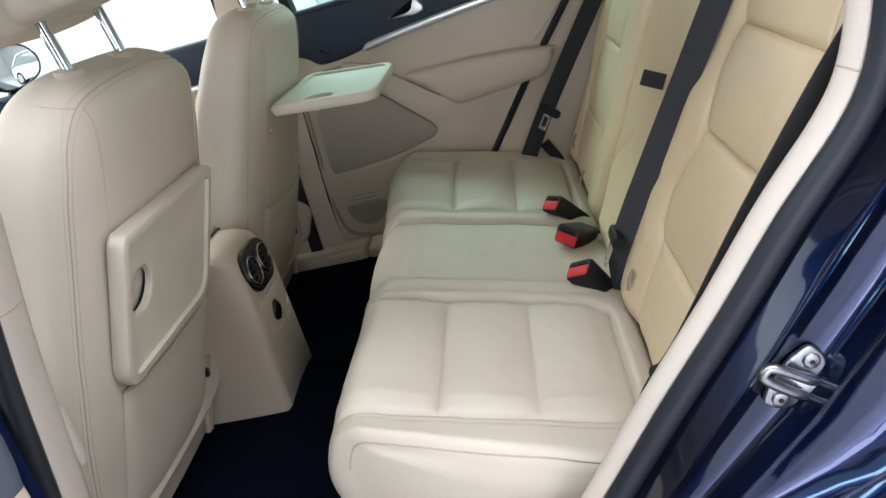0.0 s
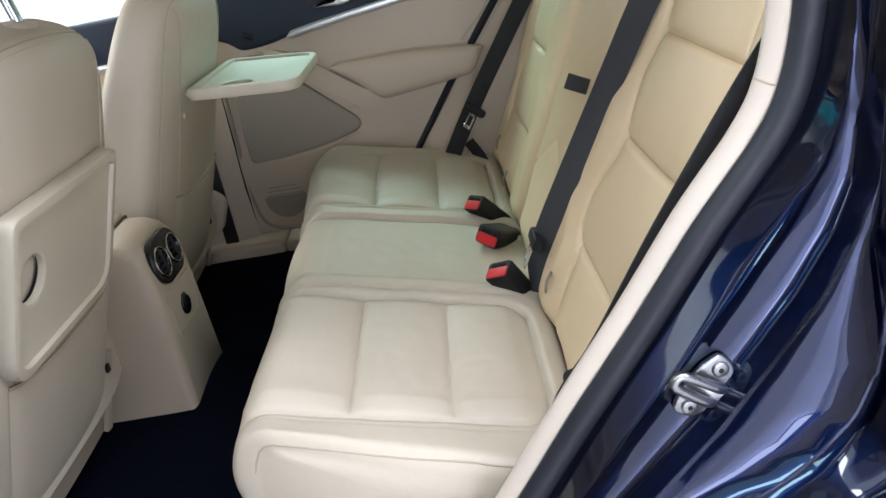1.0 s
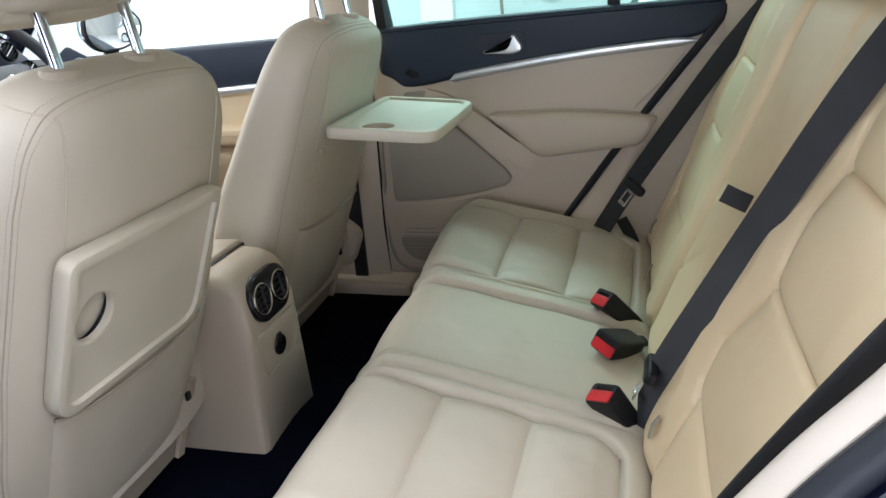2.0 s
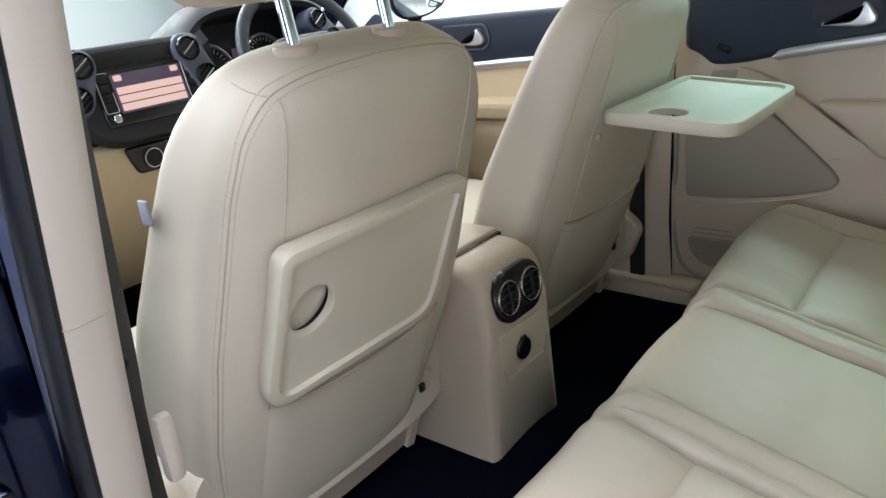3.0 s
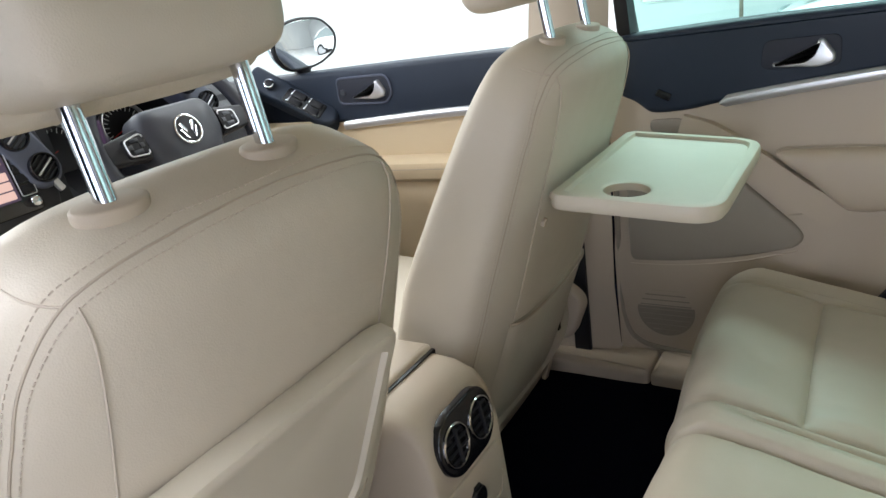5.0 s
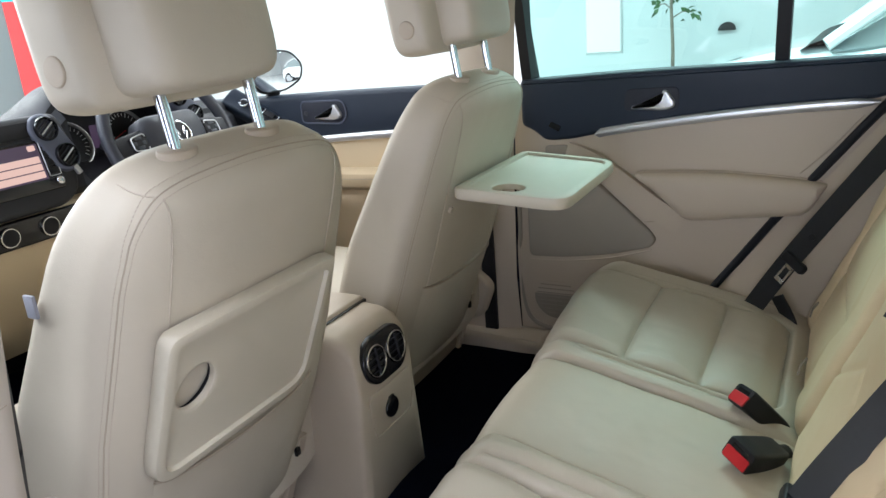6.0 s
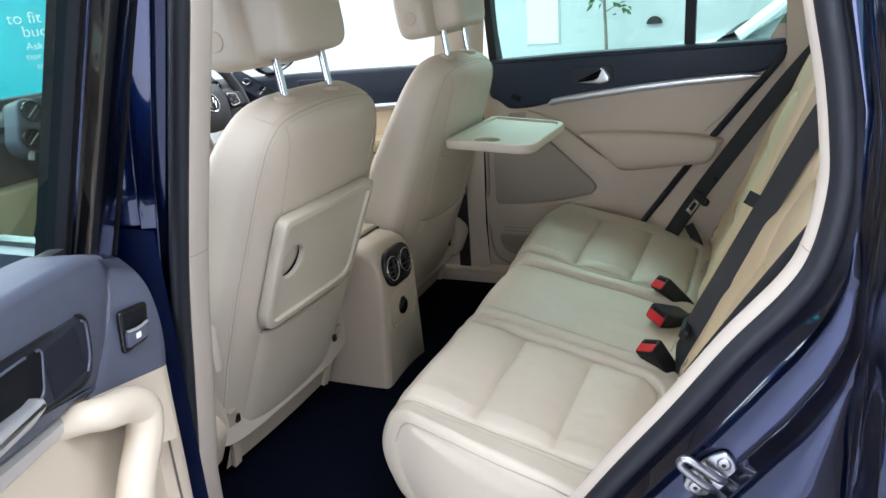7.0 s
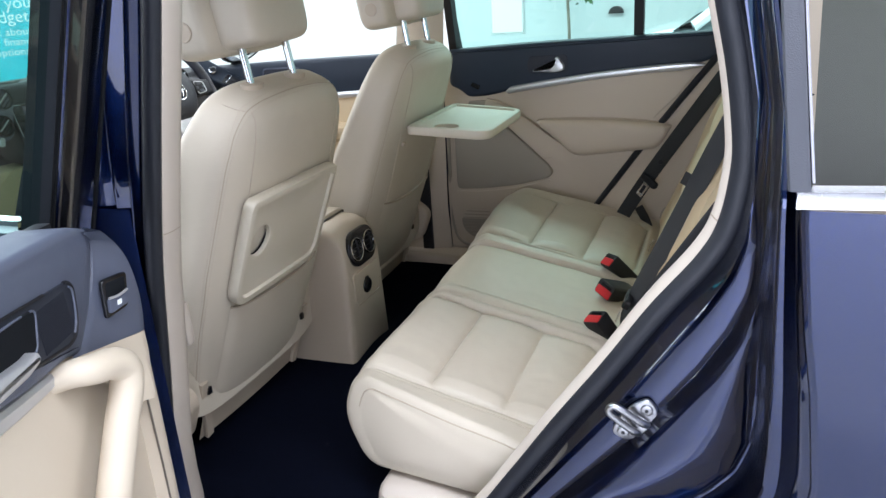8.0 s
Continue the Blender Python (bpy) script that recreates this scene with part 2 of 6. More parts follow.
def inset(outline, d):
    k = len(outline)
    area = sum(outline[i][0] * outline[(i + 1) % k][1] - outline[(i + 1) % k][0] * outline[i][1] for i in range(k))
    sg = 1 if area > 0 else -1
    out = []
    for i in range(k):
        p = Vector(outline[i])
        e = (Vector(outline[(i + 1) % k]) - Vector(outline[i - 1]))
        if e.length < 1e-9:
            out.append((p.x, p.y))
            continue
        e.normalize()
        q = p + Vector((-e.y, e.x)) * d * sg
        out.append((q.x, q.y))
    return out


def add_slab(bm, outline, t, b, m=Matrix(), steps=3, back=True):
    """A plate of thickness t (along local +z) with a rounded upper edge b."""
    rings = [[m @ Vector((x, y, 0)) for x, y in outline]]
    for s in range(steps + 1):
        a = math.pi / 2 * s / steps
        rings.append([m @ Vector((x, y, t - b + b * math.sin(a))) for x, y in inset(outline, b * (1 - math.cos(a)))])
    return add_loft(bm, rings)


def slab(outline, t, b, m=Matrix(), steps=3):
    return add_slab(bmesh.new(), outline, t, b, m, steps)


def add_box(bm, c, s, b=0.0, m=Matrix(), seg=2):
    r = bmesh.ops.create_cube(bm, size=1, matrix=m @ Matrix.Translation(c) @ Matrix.Diagonal((*s, 1)))
    if b:
        es = {e for v in r["verts"] for e in v.link_edges}
        bmesh.ops.bevel(bm, geom=list(es), offset=b, segments=seg, profile=0.5, affect="EDGES")
    return bm


def box(c, s, b=0.0, m=Matrix(), seg=2):
    return add_box(bmesh.new(), c, s, b, m, seg)


def disc(m, r, t, b=0.001, n=28):
    return slab([(r * math.cos(2 * math.pi * k / n), r * math.sin(2 * math.pi * k / n)) for k in range(n)], t, b, m)


def ring_bm(m, r0, r1, t, n=28):
    """A flat ring with a rounded face."""
    prof = ((r0, 0), (r0, t * 0.7), ((r0 * 2 + r1) / 3, t), ((r0 + r1 * 2) / 3, t), (r1, t * 0.7), (r1, 0))
    rings = [[m @ Vector((r * math.cos(2 * math.pi * k / n), r * math.sin(2 * math.pi * k / n), z)) for r, z in prof] for k in range(n)]
    return loft(rings, closed=True, caps=False, loop=True)


def lerp(table, x):
    """Piecewise linear reading of ((x, y), ...)."""
    if x <= table[0][0]:
        return table[0][1]
    for (a, b), (c, d) in zip(table, table[1:]):
        if x <= c:
            return b + (d - b) * (x - a) / (c - a)
    return table[-1][1]


def bump(x, c, w):
    return math.exp(-((x - c) / w) ** 2)


def pw(v, e):
    return math.copysign(abs(v) ** e, v)


XZ = Matrix(((1, 0, 0, 0), (0, 0, 1, 0), (0, 1, 0, 0), (0, 0, 0, 1)))  # plate in the x-z plane, thickness towards +y
XZ_IN = Matrix(((1, 0, 0, 0), (0, 0, -1, 0), (0, 1, 0, 0), (0, 0, 0, 1)))  # thickness towards -y


def on_y(y, inward=True):
    return Matrix.Translation((0, y, 0)) @ (XZ_IN if inward else XZ)

# ---- the showroom ----
def plain_box(name, c, s, mat, label, kind="structure", b=0.0):
    return tagged(part(name, box(c, s, b), mat), label, name.split("_")[0], kind=kind)


plain_box("floor", (-0.5, 0, -0.05), (18, 13, 0.1), TILE, "pale polished showroom floor tiles")
plain_box("ceiling", (-0.5, 0, 3.65), (18, 13, 0.1), CEIL, "white showroom ceiling boards")
plain_box("wall_far", (-0.5, 6.45, 1.8), (18, 0.1, 3.6), WHITE, "white painted showroom wall behind the cars")
plain_box("wall_front", (-9.45, 0, 1.8), (0.1, 13, 3.6), WHITE, "white painted showroom end wall")
plain_box("wall_rear", (8.45, 0, 1.8), (0.1, 13, 3.6), WHITE, "white painted showroom end wall")
plain_box("wall_near", (-0.5, -6.45, 1.8), (18, 0.1, 3.6), GREY_WALL, "grey painted showroom wall")

# ---- the door opening on the near side: one loop swept with several profiles ----
LOOP = smooth_path([(p[0], 0, p[1]) for p in (
    (-0.110, 0.40), (-0.053, 0.80), (-0.019, 1.0), (0.060, 1.336), (0.10, 1.50), (0.20, 1.555), (0.45, 1.555), (0.66, 1.50),
    (0.762, 1.38), (0.800, 1.26), (0.817, 1.16), (0.818, 1.108), (0.808, 1.050), (0.786, 1.006), (0.735, 0.938), (0.676, 0.848),
    (0.611, 0.755), (0.545, 0.655), (0.472, 0.55), (0.38, 0.455), (0.27, 0.405), (0.10, 0.385), (-0.06, 0.383))], 6, closed=True)
LOOP_OUT = []
for i, p in enumerate(LOOP):
    d = (LOOP[(i + 1) % len(LOOP)] - LOOP[i - 1]).normalized()
    nrm = Vector((-d.z, 0, d.x))
    LOOP_OUT.append(nrm if nrm.dot(p - Vector((0.35, 0, 0.95))) > 0 else -nrm)


def jamb_width(p):
    """How wide the painted jamb is at this place of the loop, out to the door's shut line."""
    if p.x > 0.5 and p.z < 1.45:
        return lerp(((0.40, 0.12), (0.62, 0.19), (0.80, 0.20), (0.95, 0.125), (1.03, 0.07), (1.12, 0.045), (1.45, 0.04)), p.z)
    if p.z > 1.4:
        return 0.04
    if p.x < 0.15 and p.z > 0.45:
        return lerp(((0.45, 0.10), (0.95, 0.08), (1.06, 0.035), (1.5, 0.03)), p.z)
    return 0.11


def pillar_share(p):
    """1 along the upright front side of the opening, 0 elsewhere."""
    return max(0.0, min(1.0, (0.13 - p.x) / 0.03)) * max(0.0, min(1.0, (p.z - 0.48) / 0.06))


def sweep(profile, first, last):
    """profile: (share of the jamb's width, y) pairs, swept along part of the loop."""
    rings = []
    for k in range(first, last + 1):
        p, nn = LOOP[k % len(LOOP)], LOOP_OUT[k % len(LOOP)]
        depth = (0.35 + 0.65 * min(1.0, jamb_width(p) / 0.16)) * (1 - 0.9 * pillar_share(p))
        rings.append([Vector((p.x, 0, p.z)) + nn * (0.03 + o * jamb_width(p)) + Vector((0, -0.725 + (y + 0.725) * depth + 0.012 * pillar_share(p), 0)) for o, y in profile])
    return loft(rings, closed=False)


body = thing("car_body", (0.6, 0, 0.2), "dark navy metallic painted car body with its near rear door opening", "car body")
part("door_opening", sweep(((0.0, -0.70), (0.04, -0.724), (0.20, -0.738), (0.25, -0.742), (0.30, -0.732), (0.40, -0.730), (0.44, -0.745), (0.46, -0.749), (0.52, -0.751), (0.72, -0.761), (0.75, -0.764), (0.79, -0.750), (0.88, -0.756), (0.92, -0.835), (0.94, -0.870), (0.97, -0.865), (1.0, -0.885)), 118, 138 + 46), PAINT, body)
# rear jamb: between the seal and the shut line three ridges run down beside the wheel arch
slope = sorted(((p.z, p.x + 0.020 / max(0.35, nn.x)) for p, nn in zip(LOOP, LOOP_OUT) if p.x > 0.36 and p.z < 1.52 and nn.x > 0.2))
JAMB_LINES = (
    lambda z: lerp(slope, z),
    lambda z: lerp(((0.42, 0.398), (0.45, 0.420), (0.55, 0.500), (0.64, 0.570), (0.72, 0.630), (0.791, 0.684), (0.834, 0.716), (0.894, 0.758), (0.95, 0.795), (1.0, 0.823), (1.043, 0.838), (1.10, 0.843), (1.2, 0.840), (1.45, 0.790)), z),
    lambda z: lerp(((0.42, 0.43), (0.45, 0.455), (0.55, 0.540), (0.65, 0.624), (0.705, 0.673), (0.769, 0.729), (0.832, 0.775), (0.882, 0.810), (0.935, 0.839), (0.98, 0.854), (1.0, 0.855), (1.1, 0.852), (1.2, 0.850), (1.45, 0.803)), z),
    lambda z: lerp(((0.42, 0.45), (0.45, 0.478), (0.55, 0.565), (0.64, 0.645), (0.665, 0.685), (0.69, 0.735), (0.71, 0.772), (0.737, 0.806), (0.773, 0.838), (0.815, 0.8535), (0.87, 0.8580), (0.937, 0.8590), (0.985, 0.8590), (1.1, 0.857), (1.2, 0.855), (1.45, 0.810)), z),
    lambda z: lerp(((0.42, 0.50), (0.5, 0.575), (0.58, 0.655), (0.64, 0.730), (0.68, 0.785), (0.72, 0.832), (0.76, 0.860), (0.80, 0.8705), (0.85, 0.8720), (1.0, 0.8660), (1.1, 0.862), (1.2, 0.860), (1.45, 0.818)), z),
    lambda z: lerp(((0.42, 0.55), (0.5, 0.63), (0.58, 0.72), (0.64, 0.80), (0.70, 0.868), (0.76, 0.910), (0.82, 0.918), (0.93, 0.9065), (1.0, 0.8950), (1.1, 0.8830), (1.2, 0.8760), (1.45, 0.842)), z),
)
JAMB_CUT = (  # share of the way between two lines, and how far out the sheet lies
    ((0, -0.712), (0.08, -0.724), (0.25, -0.734), (0.70, -0.756), (0.90, -0.766), (1, -0.769)),
    ((0, -0.769), (0.05, -0.768), (0.22, -0.7645), (0.55, -0.7640), (0.88, -0.7665), (0.96, -0.786), (1, -0.795)),
    ((0, -0.795), (0.06, -0.791), (0.30, -0.787), (0.65, -0.789), (0.90, -0.801), (1, -0.811)),
    ((0, -0.811), (0.10, -0.806), (0.40, -0.802), (0.62, -0.815), (0.85, -0.852), (1, -0.866)),
    ((0, -0.866), (0.06, -0.869), (0.44, -0.870), (0.48, -0.856), (0.56, -0.856), (0.61, -0.873), (0.66, -0.878), (0.76, -0.879), (0.79, -0.875), (0.82, -0.880), (0.95, -0.882), (1, -0.885)),
)
rows = []
for z in np.linspace(1.47, 0.42, 150):
    xs, ys = [], []
    for a, b, cut in zip(JAMB_LINES, JAMB_LINES[1:], JAMB_CUT):
        xa, xb = a(z), b(z)
        if cut is JAMB_CUT[0]:
            xa = min(xa, xb - 0.004)
        tame = min(1.0, max(0.0, xb - xa) / 0.02)
        for q in range(16):
            k = 0.5 - 0.5 * math.cos(math.pi * q / 16)
            line = cut[0][1] + (cut[-1][1] - cut[0][1]) * k
            xs.append(xa + (xb - xa) * k)
            ys.append(line + (lerp(cut, k) - line) * tame)
    xs.append(JAMB_LINES[-1](z))
    ys.append(-0.885)
    ys = [ys[0]] + [0.25 * p + 0.5 * q + 0.25 * r for p, q, r in zip(ys, ys[1:], ys[2:])] + [ys[-1]]
    rows.append([Vector((x, y + 0.38 * max(0.0, z - 1.12) * min(1.0, max(0.0, (-0.74 - y) / 0.1)), z)) for x, y in zip(xs, ys)])
part("rear_jamb", loft(rows, closed=False), PAINT, body, "navy painted jamb with three ridges")
# upright jamb of the middle pillar: a recess beside the seal, a crisp ridge, a broad face and its dark return
run = [(p, nn) for p, nn in zip(LOOP, LOOP_OUT) if p.x < 0.14 and 0.52 < p.z < 1.52]
taper = lambda z: lerp(((0.5, 0.5), (1.0, 0.6), (1.08, 0.85), (1.2, 1.0), (1.6, 1.05)), z)
pillar_face = ((0.022, -0.712), (0.030, -0.724), (0.036, -0.730), (0.0405, -0.7345), (0.0420, -0.7385), (0.0435, -0.7415), (0.0450, -0.7422), (0.0465, -0.7415), (0.0480, -0.7400), (0.052, -0.7402), (0.078, -0.7428), (0.082, -0.7440), (0.084, -0.7436), (0.086, -0.7410), (0.0875, -0.730))
part("pillar_jamb", loft([[Vector((p.x, y - 0.015, p.z)) + nn * (0.002 + (o - 0.022) * taper(p.z)) for o, y in pillar_face] for p, nn in run], closed=False), PAINT, body, "navy painted middle pillar jamb")
part("pillar_gap", loft([[Vector((p.x, y - 0.015, p.z)) + nn * o for o, y in ((0.038, -0.728), (0.060, -0.738), (0.095, -0.742), (0.13, -0.742))] for p, nn in run], closed=False), PAINT, body, "navy painted return behind the pillar jamb")
# the seal: it stands further in and is slimmer along the pillar
rings = []
for p, nn in zip(LOOP, LOOP_OUT):
    k = pillar_share(p)
    o, y, r = 0.0145 - 0.0245 * k, -0.722 - 0.022 * k, 0.0150 + 0.0005 * k
    rings.append([Vector((p.x, y + r * 0.8 * math.sin(a), p.z)) + nn * (o + r * math.cos(a)) for a in (2 * math.pi * q / 10 for q in range(10))])
part("door_seal", loft(rings, caps=False, loop=True), RUBBER, body, "soft black rubber door seal")

# painted outside skin round the opening, behind and in front of it
quarter = []
for z in np.linspace(1.118, 0.42, 60):
    x0, row = JAMB_LINES[-1](z), []
    for k in range(17):
        x = x0 + (2.0 - x0) * (k / 16) ** 1.6
        bow = 0.03 * max(0, 1 - ((z - 0.80) / 0.42) ** 2) * min(1, (x - x0) / 0.35)
        row.append(Vector((x, -0.885 - bow + 0.05 * max(0, x - 1.3), z)))
    quarter.append(row)
part("rear_quarter", loft(quarter, closed=False), PAINT, body, "glossy navy rear quarter panel")
# rolled edge of the quarter panel along the shut line
part("quarter_edge", tube([Vector((r[0].x + 0.001, -0.882, r[0].z)) for r in quarter], 0.0045, 8), PAINT, body)
strip = loft([[Vector((x, -0.889 + dy, z + 0.03 * (x - 0.88))) for dy, z in ((0.012, 1.120), (-0.004, 1.121), (-0.007, 1.126), (-0.004, 1.137), (0.012, 1.139))] for x in (0.874, 0.9, 1.2, 1.6, 2.0)], closed=False)
part("waist_strip", strip, CHROME, body, "bright chrome waist strip")
part("quarter_glass", loft([[Vector((x, -0.872 + 0.38 * (z - 1.14), z + 0.03 * (x - 0.88))) for z in (1.138, 1.3, 1.5, 1.62)] for x in (0.886, 1.3, 1.7, 2.0)], closed=False), GLASS_DARK, body, "grey privacy glass of the rear quarter").visible_shadow = False
lean = lambda z: -0.886 + 0.38 * (z - 1.14)
part("window_channel", loft([[Vector((x - 0.10 * (z - 1.14), lean(z) + dy, z)) for x, dy in ((0.868, 0.012), (0.866, -0.002), (0.868, -0.005), (0.885, -0.006), (0.886, 0.010))] for z in (1.137, 1.25, 1.4, 1.6)], closed=False), WHEEL_SKIN, body, "slate grey window frame")
part("channel_edge", loft([[Vector((x - 0.10 * (z - 1.14), lean(z) + dy, z)) for x, dy in ((0.8860, 0.010), (0.8862, -0.006), (0.8885, -0.0065), (0.8890, 0.010))] for z in (1.145, 1.25, 1.4, 1.6)], closed=False), TAG_GREY, body, "thin pale edge of the window frame")
# front wing side of the near flank: the closed front door
part("front_door_skin", loft([[Vector((x, -0.885 - 0.02 * math.sin(math.pi * (z - 0.35) / 0.69), z)) for z in np.linspace(0.35, 1.04, 8)] for x in (-0.14, -0.6, -1.0, -1.5)], closed=False), PAINT, body, "glossy navy front door skin")
# its rear edge, turned in to the middle pillar
part("front_door_edge", loft([[Vector((x, y - (0.02 * math.sin(math.pi * (z - 0.35) / 0.69) if k == 0 else 0.0), z)) for k, (x, y) in enumerate(((-0.14, -0.885), (-0.137, -0.872), (-0.146, -0.80), (-0.150, -0.768), (-0.13, -0.763), (-0.03, -0.761)))] for z in np.linspace(0.35, 1.04, 8)], closed=False), PAINT, body, "navy edge of the closed front door")
part("front_waist_strip", loft([[Vector((x, -0.889 + dy, z)) for dy, z in ((0.012, 1.04), (-0.004, 1.041), (-0.007, 1.05), (-0.004, 1.060), (0.012, 1.062))] for x in (-0.10, -0.6, -1.0, -1.4)], closed=False), CHROME, body)
glass = part("front_door_glass", loft([[Vector((x, -0.872 + 0.30 * (z - 1.06), z)) for z in (1.06, 1.3, 1.5)] for x in (-0.06, -0.6, -1.3)], closed=False), GLASS_CLEAR, body)
glass.visible_shadow = False
part("pillar_cover", loft([[Vector((x + 0.23 * (z - 1.06), -0.868 + 0.30 * (z - 1.06), z)) for z in (1.05, 1.3, 1.5)] for x in (-0.135, -0.085)], closed=False), BLACK, body, "gloss black cover of the middle pillar")
# roof, floor pan and firewall close the cabin
part("roof", loft([[Vector((x, y, 1.62 - 0.06 * (y / 0.7) ** 2 + 0.03 * math.sin((x + 1.0) / 3.2 * math.pi))) for y in np.linspace(-0.72, 0.72, 9)] for x in np.linspace(-0.75, 2.0, 9)], closed=False), PAINT, body)
tagged(part("headliner", loft([[Vector((x, y, 1.56 - 0.06 * (y / 0.7) ** 2 + 0.03 * math.sin((x + 1.0) / 3.2 * math.pi))) for y in np.linspace(-0.70, 0.72, 9)] for x in np.linspace(-0.72, 1.95, 9)], closed=False), HEADLINER), "pale beige cloth headliner of the car", "headliner", kind="structure")
part("tailgate", box((1.98, 0, 0.74), (0.04, 1.6, 0.72), 0.01), PAINT, body)
pane = part("rear_window", loft([[Vector((1.98 - 0.25 * (z - 1.1), y, z)) for y in (-0.66, 0, 0.66)] for z in (1.10, 1.35, 1.60)], closed=False), GLASS_NEAR, body)
pane.visible_shadow = False
for sy in (-1, 1):
    part("rear_pillar", tube([(1.98, sy * 0.74, 1.08), (1.86, sy * 0.68, 1.58)], 0.05, 8), PAINT, body)
part("firewall", box((-1.42, 0, 0.75), (0.04, 1.6, 0.75), 0.01), MATT_BLACK, body)
part("bonnet", loft([[Vector((x, y, 1.06 - 0.16 * ((-1.45 - x) / 1.0) ** 2 - 0.06 * (y / 0.8) ** 2)) for y in np.linspace(-0.80, 0.80, 9)] for x in np.linspace(-1.42, -2.38, 7)], closed=False), PAINT, body)
rings = []
for x, zt, hw in ((-1.44, 1.035, 0.885), (-1.8, 1.01, 0.885), (-2.2, 0.935, 0.86), (-2.4, 0.86, 0.80), (-2.50, 0.72, 0.70), (-2.52, 0.5, 0.66)):
    rings.append([Vector((x, y, z)) for y, z in round_poly([(-hw, 0.26), (hw, 0.26), (hw, zt - 0.12), (hw * 0.93, zt - 0.03), (-hw * 0.93, zt - 0.03), (-hw, zt - 0.12)], 0.05, 4)])
part("nose", loft(rings), PAINT, body, "navy front wings and bumper")
part("grille", slab(rrect(1.0, 0.16, 0.04), 0.03, 0.008, Matrix.Translation((-2.51, 0, 0.66)) @ pose(0, 0, 0, 90, 0, -90)), BLACK, body)
for sy in (-1, 1):
    part("headlamp", slab(round_poly([(-0.20, -0.06), (0.18, -0.04), (0.20, 0.06), (-0.12, 0.07)], 0.03), 0.06, 0.02, Matrix.Translation((-2.40, sy * 0.62, 0.74)) @ pose(0, 0, 0, 90, 0, -90 - sy * 25)), CHROME, body)
    part("sill_panel", box((0.0, sy * 0.845, 0.30), (2.4, 0.10, 0.12), 0.02), MATT_BLACK, body, "black plastic sill panel")
    part("roof_rail", tube(smooth_path([(-0.72, sy * 0.69, 1.575), (0.2, sy * 0.71, 1.60), (1.2, sy * 0.70, 1.60), (1.88, sy * 0.68, 1.56)], 6), 0.035, 10), PAINT, body)
    part("tail_lamp", box((1.99, sy * 0.66, 0.92), (0.04, 0.26, 0.16), 0.015), RED, body)
    for ax_x in (-1.55, 1.14):
        wheel_part = part("wheel", loft([[Vector((ax_x + r * math.cos(a), sy * y, 0.34 + r * math.sin(a))) for a in (2 * math.pi * k / 40 for k in range(40))] for r, y in ((0.235, 0.87), (0.25, 0.915), (0.315, 0.92), (0.34, 0.89), (0.34, 0.72), (0.30, 0.70))]), RUBBER, body, "black tyre on alloy wheel")
        part("rim", ring_bm(Matrix.Translation((ax_x, sy * 0.905, 0.34)) @ pose(0, 0, 0, 90, 0, 0) @ Matrix.Translation((0, 0, -0.008)), 0.20, 0.245, 0.016, 36), SATIN, wheel_part)
        for k in range(5):
            a = 2 * math.pi * k / 5
            part("spoke", tube([(ax_x + 0.03 * math.cos(a), sy * 0.905, 0.34 + 0.03 * math.sin(a)), (ax_x + 0.21 * math.cos(a), sy * 0.905, 0.34 + 0.21 * math.sin(a))], 0.022, 8), SATIN, wheel_part)
part("rear_bumper", box((2.02, 0, 0.46), (0.14, 1.70, 0.30), 0.05), PAINT, body)
part("floor_pan", box((0.25, 0, 0.33), (3.4, 1.70, 0.04), 0.0), MATT_BLACK, body)
part("far_flank", box((0.25, 0.895, 0.70), (3.4, 0.02, 0.66), 0.0), PAINT, body)
wind = part("windscreen", loft([[Vector((-1.40 + 0.68 * s, y * (1 - 0.12 * s), 1.05 + 0.52 * s)) for s in (0, 0.5, 1)] for y in np.linspace(-0.76, 0.76, 7)], closed=False), GLASS_CLEAR, body)
wind.visible_shadow = False
for sy in (-1, 1):
    part("windscreen_pillar", tube([(-1.38, sy * 0.80, 1.04), (-1.05, sy * 0.76, 1.32), (-0.70, sy * 0.68, 1.56)], 0.035, 10), PAINT, body)

carpet = thing("carpet", (0, 0, 0.40), "black cut-pile floor carpet of the car", "carpet", kind="structure")
bm = loft([[Vector((x, y, 0.415 + 0.022 * bump(y, 0, 0.13) + 0.004 * noise.noise(Vector((x * 9, y * 9, 0))))) for y in np.linspace(-0.70, 0.70, 41)] for x in np.linspace(-1.35, 0.45, 25)], closed=False)
part("pile", bm, CARPET, carpet)

# ---- pillar and sill trim ----
near_trim = thing("near_opening_trim", (0.4, -0.69, 0.4), "cream plastic trim round the near door opening", "trim", kind="structure")
n = len(LOOP)


def trim_run(i0, i1, prof, name, label=""):
    idx = range(i0, i1 + 1)
    part(name, loft([[Vector((LOOP[k % n].x, 0, LOOP[k % n].z)) + LOOP_OUT[k % n] * o + Vector((0, y - 0.02 * pillar_share(LOOP[k % n]), 0)) for o, y in prof] for k in idx], closed=False), TRIM_PALE, near_trim, label)


